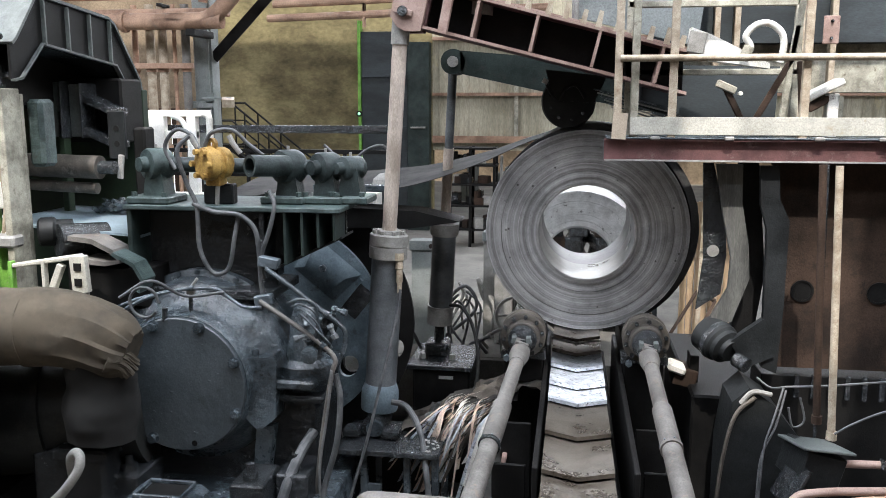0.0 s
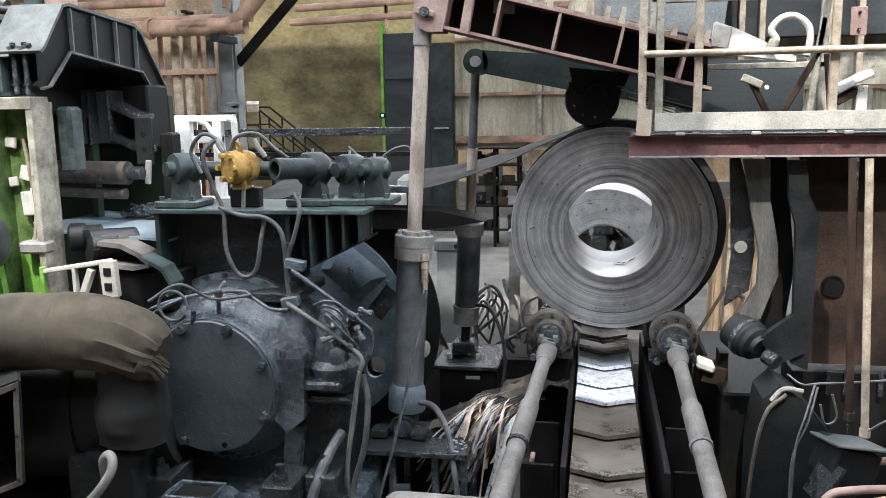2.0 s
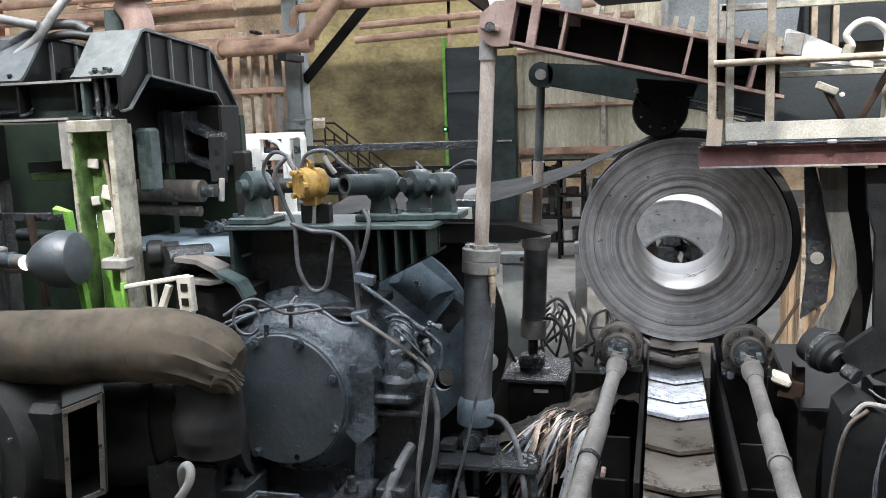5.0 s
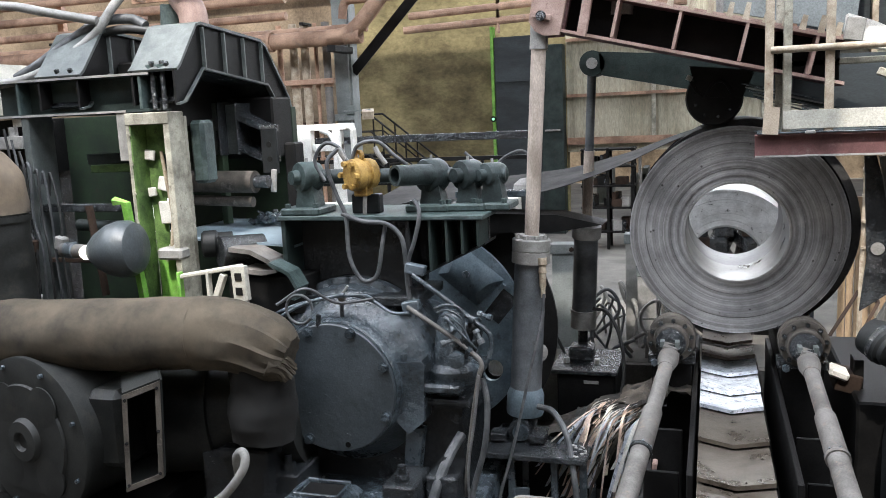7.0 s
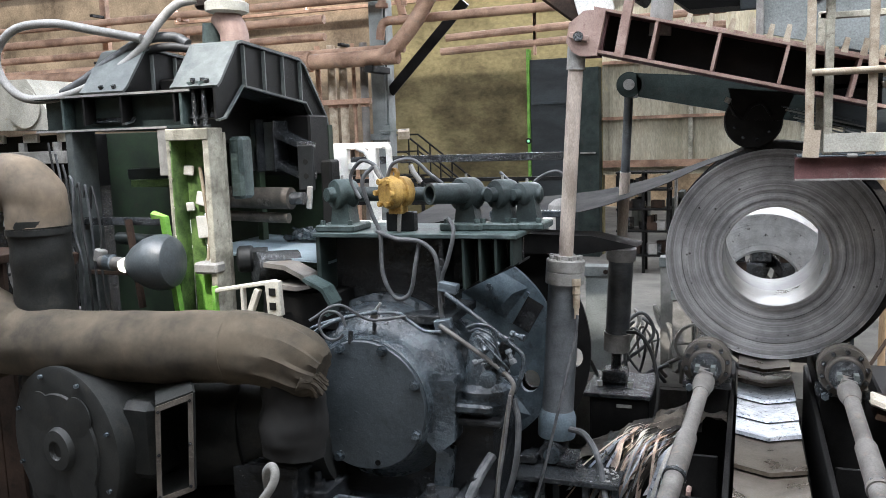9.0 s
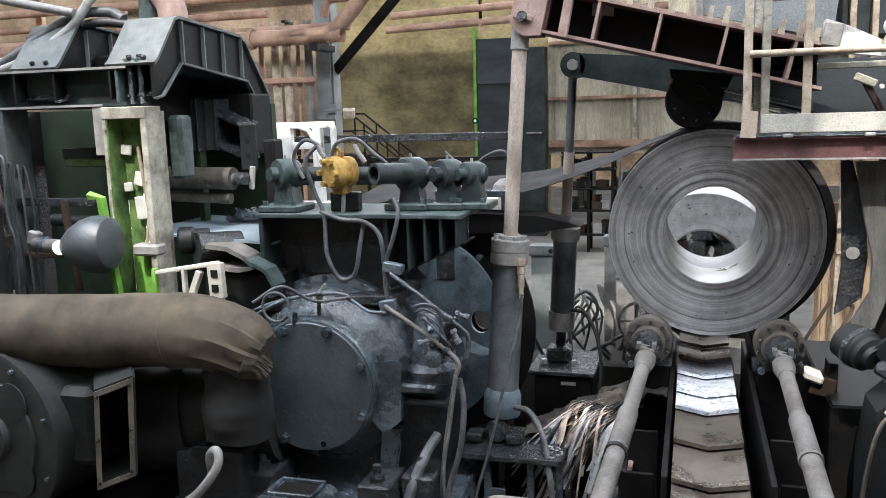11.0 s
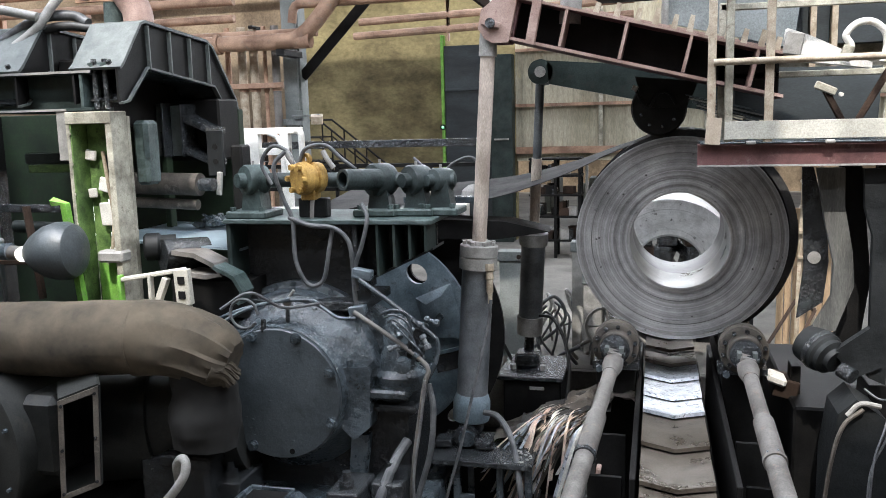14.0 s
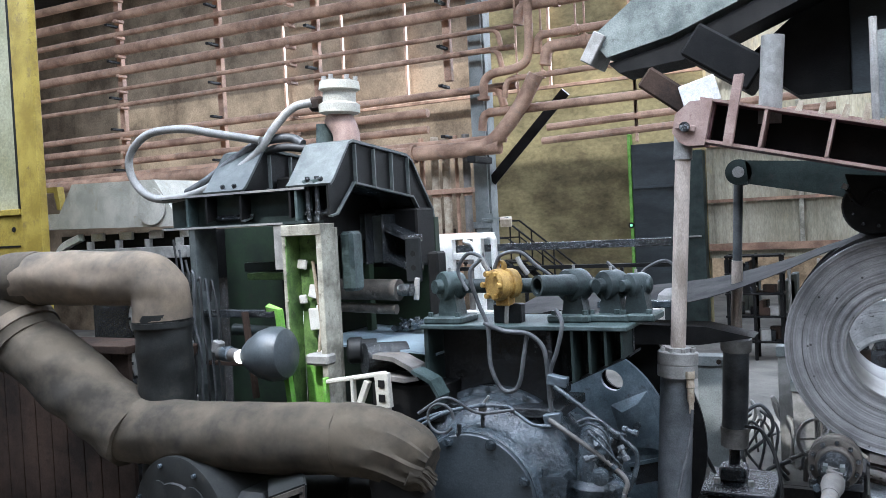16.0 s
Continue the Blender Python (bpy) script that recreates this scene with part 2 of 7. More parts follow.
def coil_material():
    """Hot-rolled strip edges: bands that follow the radius, with rust-brown and pale wraps and dark spots."""
    m = material("coil_edge_steel", (0.23, 0.232, 0.235), (0.52, 0.52, 0.52), 0.34, 0.4, 1.6, 70, 0.15)
    n, l = m.node_tree.nodes, m.node_tree.links
    p = n["Principled BSDF"]
    tc = n.new("ShaderNodeTexCoord")
    flat = n.new("ShaderNodeVectorMath")
    flat.operation = "MULTIPLY"
    flat.inputs[1].default_value = (1, 0, 1)
    l.new(tc.outputs["Object"], flat.inputs[0])
    ln = n.new("ShaderNodeVectorMath")
    ln.operation = "LENGTH"
    l.new(flat.outputs[0], ln.inputs[0])
    rings = n.new("ShaderNodeTexNoise")
    rings.noise_dimensions = "1D"
    rings.inputs["Scale"].default_value, rings.inputs["Detail"].default_value, rings.inputs["Roughness"].default_value = 15, 7, 0.72
    l.new(ln.outputs["Value"], rings.inputs["W"])
    rp = n.new("ShaderNodeValToRGB")
    rp.color_ramp.elements[0].position, rp.color_ramp.elements[1].position = 0.3, 0.72
    rp.color_ramp.elements[0].color, rp.color_ramp.elements[1].color = (0.3, 0.28, 0.27, 1), (1.36, 1.36, 1.37, 1)
    l.new(rings.outputs["Fac"], rp.inputs[0])
    mul = n.new("ShaderNodeMix")
    mul.data_type, mul.blend_type = "RGBA", "MULTIPLY"
    mul.inputs[0].default_value = 0.9
    old = p.inputs["Base Color"].links[0].from_socket
    l.new(old, mul.inputs[6])
    l.new(rp.outputs[0], mul.inputs[7])
    spots = n.new("ShaderNodeTexVoronoi")
    spots.inputs["Scale"].default_value = 8.5
    l.new(tc.outputs["Object"], spots.inputs["Vector"])
    cut = n.new("ShaderNodeValToRGB")
    cut.color_ramp.elements[0].position, cut.color_ramp.elements[1].position = 0.06, 0.1
    cut.color_ramp.elements[0].color, cut.color_ramp.elements[1].color = (0.25, 0.24, 0.23, 1), (1, 1, 1, 1)
    l.new(spots.outputs["Distance"], cut.inputs[0])
    mul2 = n.new("ShaderNodeMix")
    mul2.data_type, mul2.blend_type = "RGBA", "MULTIPLY"
    mul2.inputs[0].default_value = 1
    l.new(mul.outputs[2], mul2.inputs[6])
    l.new(cut.outputs[0], mul2.inputs[7])
    l.new(mul2.outputs[2], p.inputs["Base Color"])
    return m


COIL = coil_material()
# coil edges paled in place of light on the rear coil, with dark spots
LITCOIL = material("lit_coil_edge", (0.5, 0.5, 0.49), (0.74, 0.74, 0.73), 0.4, 0.1, 5, 60, 0.1, wear=(0.08, 0.08, 0.076), wear_at=(0.6, 0.63))
BORE = material("lit_bore_steel", (0.3, 0.3, 0.295), (0.5, 0.5, 0.49), 0.2, 0.6, 3, 50, 0.08)
DARKIRON = material("dull_black_iron", (0.006, 0.007, 0.0075), (0.019, 0.021, 0.022), 0.45, 0.0, 3, 55, 0.2, spec=0.25, lumps=0.15)
DUSTBROWN = material("brown_dusty_steel", (0.04, 0.034, 0.028), (0.12, 0.104, 0.086), 0.6, 0.0, 4, 60, 0.25, wear=(0.18, 0.16, 0.14))
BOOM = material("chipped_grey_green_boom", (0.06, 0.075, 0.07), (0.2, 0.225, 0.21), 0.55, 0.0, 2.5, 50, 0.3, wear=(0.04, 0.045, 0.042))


# ---- mesh helpers ----
def thing(name, at, label, category, group="", kind=""):
    ob = new(name)
    ob.empty_display_size = 0.1
    ob.location = at
    return tagged(ob, label, category, group, kind)


def part(name, bm, mat, parent, label=""):
    """Links a bmesh (in world places) as one mesh under a thing or a part."""
    me = bpy.data.meshes.new(name)
    bmesh.ops.recalc_face_normals(bm, faces=bm.faces)
    for f in bm.faces:
        f.smooth = True
    bm.to_mesh(me)
    bm.free()
    me.set_sharp_from_angle(angle=radians(32))
    me.materials.append(mat)
    ob = new(name, me)
    if parent is not None:
        ob.parent = parent
        if parent.type == "EMPTY":
            ob.matrix_parent_inverse = Matrix.Translation(-Vector(parent.location))
    return tagged(ob, label)


def solid(name, bm, mat, label, category, group="", kind=""):
    return tagged(part(name, bm, mat, None), label, category, group, kind)


def B():
    return bmesh.new()


def box(bm, c, s, rot=(0, 0, 0), bev=0.008):
    t = bmesh.new()
    bmesh.ops.create_cube(t, size=1)
    bmesh.ops.scale(t, vec=s, verts=t.verts)
    if bev:
        bmesh.ops.bevel(t, geom=t.edges[:], offset=min(bev, min(s) * 0.3), segments=1, affect="EDGES", profile=0.5)
    bmesh.ops.transform(t, matrix=pose(*c, *rot), verts=t.verts)
    merge(bm, t)
    return bm


def merge(bm, t):
    me = bpy.data.meshes.new("tmp")
    t.to_mesh(me)
    t.free()
    bm.from_mesh(me)
    bpy.data.meshes.remove(me)


def span(bm, a, b, bev=0.006):
    """A box between two corners."""
    a, b = Vector(a), Vector(b)
    return box(bm, (a + b) / 2, [abs(v) for v in (b - a)], bev=bev)


def cyl(bm, p0, p1, r, r2=None, seg=24, cap=True):
    p0, p1 = Vector(p0), Vector(p1)
    d = p1 - p0
    t = bmesh.new()
    bmesh.ops.create_cone(t, cap_ends=cap, segments=seg, radius1=r, radius2=r if r2 is None else r2, depth=d.length)
    bmesh.ops.transform(t, matrix=Matrix.Translation((p0 + p1) / 2) @ d.to_track_quat("Z", "Y").to_matrix().to_4x4(), verts=t.verts)
    merge(bm, t)
    return bm


def lathe(bm, c, axis, profile, seg=48):
    """Turns (along, radius) pairs round an axis through c."""
    q = Vector(axis).to_track_quat("Z", "Y").to_matrix()
    c = Vector(c)
    rings = []
    for a, r in profile:
        rings.append([bm.verts.new(c + q @ Vector((r * math.cos(2 * math.pi * k / seg), r * math.sin(2 * math.pi * k / seg), a))) for k in range(seg)])
    for r0, r1 in zip(rings, rings[1:]):
        for k in range(seg):
            bm.faces.new((r0[k], r0[(k + 1) % seg], r1[(k + 1) % seg], r1[k]))
    return bm


def smooth_path(pts, n=8):
    """Catmull-Rom points through pts."""
    pts = [Vector(p) for p in pts]
    ext = [2 * pts[0] - pts[1]] + pts + [2 * pts[-1] - pts[-2]]
    out = []
    for i in range(len(pts) - 1):
        a, b, c, d = ext[i:i + 4]
        for k in range(n):
            t = k / n
            out.append(0.5 * ((2 * b) + (c - a) * t + (2 * a - 5 * b + 4 * c - d) * t * t + (3 * b - a - 3 * c + d) * t ** 3))
    return out + [pts[-1]]


def tube(bm, pts, r, seg=10, bend=6):
    """A pipe or hose swept through points; r a number or a function of 0..1."""
    path = smooth_path(pts, bend) if bend else [Vector(p) for p in pts]
    rings, up = [], Vector((0.13, 0.31, 0.94))
    for i, p in enumerate(path):
        d = (path[min(i + 1, len(path) - 1)] - path[max(i - 1, 0)]).normalized()
        if abs(d.dot(up)) > 0.95:
            up = Vector((0.9, 0.2, 0.1))
        u = d.cross(up).normalized()
        v = d.cross(u).normalized()
        up = -v if v.dot(up) < 0 else v
        rr = r(i / (len(path) - 1)) if callable(r) else r
        rings.append([bm.verts.new(p + rr * (u * math.cos(2 * math.pi * k / seg) + up * math.sin(2 * math.pi * k / seg))) for k in range(seg)])
    for r0, r1 in zip(rings, rings[1:]):
        for k in range(seg):
            bm.faces.new((r0[k], r0[(k + 1) % seg], r1[(k + 1) % seg], r1[k]))
    bm.faces.new(rings[0])
    bm.faces.new(rings[-1][::-1])
    return bm


def prism(bm, poly, axis, lo, hi):
    """A polygon in the plane across an axis ('x': yz, 'y': xz, 'z': xy), extruded from lo to hi."""
    put = {"x": lambda u, v, w: (w, u, v), "y": lambda u, v, w: (u, w, v), "z": lambda u, v, w: (u, v, w)}[axis]
    a = [bm.verts.new(put(u, v, lo)) for u, v in poly]
    b = [bm.verts.new(put(u, v, hi)) for u, v in poly]
    bm.faces.new(a)
    bm.faces.new(b[::-1])
    for k in range(len(poly)):
        j = (k + 1) % len(poly)
        bm.faces.new((a[k], b[k], b[j], a[j]))
    return bm


def plate_path(bm, poly, axis, lo, hi, thick):
    """A bent plate that follows an open line of points."""
    left, right = [], []
    pts = [Vector((u, v)) for u, v in poly]
    for i, p in enumerate(pts):
        d = (pts[min(i + 1, len(pts) - 1)] - pts[max(i - 1, 0)]).normalized()
        nn = Vector((-d.y, d.x)) * thick / 2
        left.append(tuple(p + nn))
        right.append(tuple(p - nn))
    return prism(bm, left + right[::-1], axis, lo, hi)


def ibeam(bm, p0, p1, h, w, t=0.015, up=(0, 0, 1)):
    """An I-beam along p0-p1; h across 'up', w across the rest."""
    p0, p1 = Vector(p0), Vector(p1)
    d = p1 - p0
    z = Vector(up)
    x = d.normalized()
    y = z.cross(x).normalized()
    z = x.cross(y)
    m = Matrix((x, y, z)).transposed().to_4x4()
    mid = (p0 + p1) / 2
    for off, s in (((0, 0, h / 2 - t / 2), (d.length, w, t)), ((0, 0, -h / 2 + t / 2), (d.length, w, t)), ((0, 0, 0), (d.length, t, h - 2 * t))):
        q = bmesh.new()
        bmesh.ops.create_cube(q, size=1)
        bmesh.ops.scale(q, vec=s, verts=q.verts)
        bmesh.ops.transform(q, matrix=Matrix.Translation(mid) @ m @ Matrix.Translation(off), verts=q.verts)
        merge(bm, q)
    return bm


def bolt(bm, p, axis, r=0.03, h=0.035):
    p, axis = Vector(p), Vector(axis).normalized()
    cyl(bm, p, p + axis * h, r, seg=6)
    return bm


def bolts(parent, centre, axis, radius, count, r, h, mat, start=0.0, name="bolt", y_off=0.0):
    """A ring of hexagon bolts, each a part."""
    q = Vector(axis).to_track_quat("Z", "Y").to_matrix()
    for k in range(count):
        a = start + 2 * math.pi * k / count
        part(name, bolt(B(), Vector(centre) + q @ Vector((radius * math.cos(a), radius * math.sin(a), 0)), axis, r, h), mat, parent)


# ---- the hall ----
def hall():
    # hall floor behind the machine, and the sunken machine floor in front of it
    solid("floor", span(B(), (-30, 9.6, -0.35), (16, 40, 0.0), 0), FLOOR, "dusty stained grey concrete floor of the hall", "floor", kind="structure")
    solid("floor_machine", span(B(), (-30, -10, -1.1), (16, 9.6, -0.75), 0), PITFLOOR, "oily concrete floor of the machine pit", "floor", kind="structure")
    solid("wall_pit", span(B(), (-30, 9.5, -0.75), (16, 9.6, -0.004), 0), FLOOR, "concrete edge wall of the machine pit", "wall", kind="structure")
    # back wall: plaster part, corrugated part, gap towards the far bay
    solid("wall_north", span(B(), (-9.2, 20.0, 0), (-3.4, 20.3, 11), 0), WALLY, "tall stained yellow plaster wall", "wall", kind="structure")
    solid("wall_north_left", span(B(), (-30, 20.0, 0), (-9.2, 20.3, 11), 0), WALLB, "dusty brown wall behind the pipe rack", "wall", kind="structure")
    bm = B()
    x = -3.4
    pts = []
    while x < 16:
        pts += [(x, 20.0), (x + 0.06, 20.03), (x + 0.12, 20.03), (x + 0.18, 20.0)]
        x += 0.24
    for (x0, y0), (x1, y1) in zip(pts, pts[1:]):
        vs = [bm.verts.new(p) for p in ((x0, y0, 2.05), (x1, y1, 2.05), (x1, y1, 11), (x0, y0, 11))]
        bm.faces.new(vs)
    solid("wall_north_right", bm, CORR, "cream corrugated sheet wall with yellow stains", "wall", kind="structure")
    solid("wall_backing", span(B(), (-3.4, 20.06, 1.9), (16, 20.3, 11), 0), CORR, "plain rear skin of the corrugated wall", "wall", kind="structure")
    solid("wall_far", span(B(), (-30, 33, 0), (16, 33.3, 11), 0), WALLB, "dim far wall of the next bay", "wall", kind="structure")
    solid("wall_west", span(B(), (-30.3, -10, -1.1), (-30, 33.3, 11), 0), WALLB, "dusty end wall of the hall", "wall", kind="structure")
    solid("wall_east", span(B(), (16, -10, -1.1), (16.3, 33.3, 11), 0), WALLB, "dusty end wall of the hall", "wall", kind="structure")
    solid("wall_south", span(B(), (-30, -10.3, -1.1), (16, -10, 11), 0), WALLB, "dusty long wall of the hall", "wall", kind="structure")
    # roof out of view; its openings are set to shape the sun patches
    bm = B()
    long_open = ((-5.3, -2.7), (2.9, 5.5), (15.5, 17.5), (25, 27))
    for y0, y1 in ((-10, -5.3), (-2.7, -0.6), (2.5, 2.9), (5.5, 15.5), (17.5, 25), (27, 33.3)):
        span(bm, (-30, y0, 11.0), (16, y1, 11.25), 0)
    for y0, y1 in long_open:
        for x0, x1 in ((-30, -22), (12, 16)):
            span(bm, (x0, y0, 11.0), (x1, y1, 11.25), 0)
    edges = [-30.0] + [v for x in ROOFLIGHTS for v in (x, x + 1.45)] + [16.0]
    for x0, x1 in zip(edges[0::2], edges[1::2]):
        if x0 < -1 < x1:
            # two unseen openings added so sun reaches the scrap and the conveyor
            for xa, xb in ((x0, -1.15), (-0.68, -0.27), (0.3, x1)):
                span(bm, (xa, -0.6, 11.0), (xb, 2.5, 11.25), 0)
            for xa, xb in ((-1.15, -0.68), (-0.27, 0.3)):
                span(bm, (xa, 0.56, 11.0), (xb, 2.5, 11.25), 0)
                span(bm, (xa, -0.6, 11.0), (xb, -0.45, 11.25), 0)
        else:
            span(bm, (x0, -0.6, 11.0), (x1, 2.5, 11.25), 0)
    solid("ceiling", bm, ROOF, "unseen sooty roof, its openings placed to steer sun and daylight", "ceiling", kind="structure")
    # girts and stanchions on the corrugated wall
    for z, h in ((3.18, 0.07), (2.08, 0.16), (4.45, 0.07)):
        solid("trim", span(B(), (-3.38, 19.86, z), (16, 19.99, z + h), 0), RUSTPIPE, "rusty steel wall girt", "girt", kind="structure")
    for x in (-1.45, 0.9, 3.3, 5.7):
        solid("trim", span(B(), (x, 19.88, 2.1), (x + 0.09, 19.985, 11), 0), FRAME, "upright wall stanchion", "stanchion", kind="structure")
    # sliding gate
    g = thing("gate", (-4.3, 19.8, 0), "tall dark green steel sliding gate", "gate")
    part("leaf", span(B(), (-5.05, 19.7, 0), (-3.95, 19.95, 4.65)), GATE, g)
    part("side_post", span(B(), (-3.93, 19.6, 0), (-3.42, 19.97, 4.4)), DARKGREEN, g, "grey-green side post")
    part("edge_strip", span(B(), (-5.13, 19.66, 0), (-5.06, 19.9, 4.9)), GREEN, g, "bright green edge strip")
    for z in (1.2, 2.4, 3.6):
        part("batten", span(B(), (-5.04, 19.66, z), (-3.96, 19.70, z + 0.06)), GATE, g)
    part("handle", span(B(), (-3.85, 19.54, 2.42), (-3.5, 19.6, 2.46)), CAP, g, "pale door handle")
    s = thing("signal_lamp", (-5.38, 19.6, 2.75), "small green signal lamp on the gate edge", "lamp")
    part("lens", lathe(B(), (-5.1, 19.62, 2.755), (0, -1, 0), [(0, 0.035), (0.03, 0.03), (0.04, 0.0)], 12), GREENLAMP, s)
    part("housing", cyl(B(), (-5.1, 19.66, 2.755), (-5.1, 19.62, 2.755), 0.07, seg=12), BLACK, s)
    # glowing panes added as doorways, for the bright gaps seen past the stand
    for x0, x1, h in ((-10.75, -9.9, 2.75), (-16.6, -13.9, 2.9)):
        dw = thing("glow_doorway", (x0, 19.95, 0), "glowing pane added for bright gaps, framed as a doorway", "doorway", kind="structure")
        part("opening", span(B(), (x0, 19.96, 0), (x1, 19.99, h), 0), DAYPANE, dw)
        for x in (x0, x1):
            part("jamb", span(B(), (x - 0.05, 19.85, 0), (x + 0.05, 19.96, h)), RUST, dw)
        part("lintel", span(B(), (x0 - 0.05, 19.85, h), (x1 + 0.05, 19.96, h + 0.12)), RUST, dw)
    # bars of an added clerestory round the fill lamp high on the back wall
    cw = thing("added_clerestory", (-4, 19.9, 6.3), "added clerestory bars round a fill lamp on the back wall", "window", kind="structure")
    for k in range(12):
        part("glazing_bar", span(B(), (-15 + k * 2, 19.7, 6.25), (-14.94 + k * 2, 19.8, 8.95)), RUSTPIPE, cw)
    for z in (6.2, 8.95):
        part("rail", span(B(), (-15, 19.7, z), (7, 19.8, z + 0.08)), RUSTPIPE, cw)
    # far bay: daylit windows seen through the gap under the corrugated wall
    w = thing("far_window", (-2, 32.9, 0), "bright daylit factory window in the far bay", "window", kind="structure")
    part("pane", span(B(), (-3.4, 32.92, 1.7), (-0.6, 32.98, 2.6)), DAYPANE, w)
    for i in range(6):
        part("glazing_bar", span(B(), (-3.4 + i * 0.55, 32.85, 1.7), (-3.35 + i * 0.55, 32.92, 2.6)), BLACK, w)


def column_and_stairs():
    c = thing("column", (-6.0, 14, 0), "grey riveted steel crane column", "column", kind="structure")
    bm = B()
    ibeam(bm, (-6.34, 14, -0.0), (-6.34, 14, 11), 0.32, 0.3, 0.03, up=(1, 0, 0))
    part("shaft", bm, COLUMN, c)
    part("cover_plate", span(B(), (-6.47, 13.78, 0), (-6.21, 13.84, 11)), COLUMN, c)
    for z in (1.6, 2.9, 4.3):
        part("batten", span(B(), (-6.54, 13.74, z), (-6.14, 13.78, z + 0.12)), COLUMN, c)
    br = B()
    tube(br, [(-6.2, 14, 3.75), (-4.75, 14, 5.2)], 0.12, 4, 0)
    part("brace", br, BLACK, c, "black diagonal brace")
    # vertical pipes beside the column
    for x, r, m in ((-7.15, 0.075, CREAM), (-6.93, 0.075, CREAM), (-6.52, 0.07, GREYPIPE), (-7.42, 0.05, RUSTPIPE), (-6.72, 0.035, RUSTPIPE)):
        p = thing("standpipe", (x, 13.6, 0), "upright dusty pipe beside the steel column", "pipe", "standpipes")
        part("pipe", cyl(B(), (x, 13.6, 0), (x, 13.6, 4.6), r, seg=14), m, p)
        for z in (2.2, 3.5):
            part("clamp", cyl(B(), (x, 13.6, z), (x, 13.6, z + 0.07), r + 0.018, seg=14), RUSTPIPE, p)
    k = thing("pipe_bracket", (-7.0, 13.5, 2.6), "rusty steel bracket across the standpipes", "bracket")
    for z in (2.75, 3.55, 4.2):
        part("rail", span(B(), (-7.6, 13.46, z), (-6.35, 13.53, z + 0.09)), RUSTPIPE, k)
    # stair with rails against the wall
    st = thing("staircase", (-6.6, 18.5, 0), "dark steel stair with pipe handrails against the wall", "stair")
    for k in range(9):
        part("tread", span(B(), (-7.68 + k * 0.26, 18.2, 2.0 - k * 0.2), (-7.42 + k * 0.26, 19.0, 2.04 - k * 0.2)), BLACK, st)
    for y in (18.2, 19.0):
        part("stringer", tube(B(), [(-7.78, y, 2.05), (-5.28, y, 0.1)], 0.07, 4, 0), BLACK, st)
        part("handrail", tube(B(), [(-8.58, y, 3.0), (-7.68, y, 3.0), (-5.18, y, 1.0)], 0.025, 6, 0), BLACK, st)
        part("handrail", tube(B(), [(-8.58, y, 2.6), (-7.68, y, 2.6), (-5.18, y, 0.6)], 0.02, 6, 0), BLACK, st)
        for k in range(6):
            x = -8.48 + k * 0.55
            z = 2.05 if x < -7.68 else 2.05 - (x + 7.68) * 0.8
            part("baluster", cyl(B(), (x, y, z), (x, y, z + 0.95), 0.02, seg=6), BLACK, st)
    part("landing", span(B(), (-9.28, 18.2, 1.98), (-7.68, 19.0, 2.06)), BLACK, st)
    wl = thing("wall_lamp", (-6.07, 13.7, 3.0), "small cream floodlight on a bracket", "lamp")
    part("head", box(B(), (-5.75, 13.45, 3.0), (0.2, 0.16, 0.14), (20, 0, 20)), CREAM, wl)
    part("bracket", span(B(), (-6.2, 13.44, 3.05), (-5.7, 13.48, 3.08)), COLUMN, wl)
    part("arm", span(B(), (-6.2, 13.45, 3.04), (-6.16, 13.775, 3.08)), COLUMN, wl)
    part("base_plate", span(B(), (-6.28, 13.74, 2.98), (-6.12, 13.779, 3.16)), COLUMN, wl)


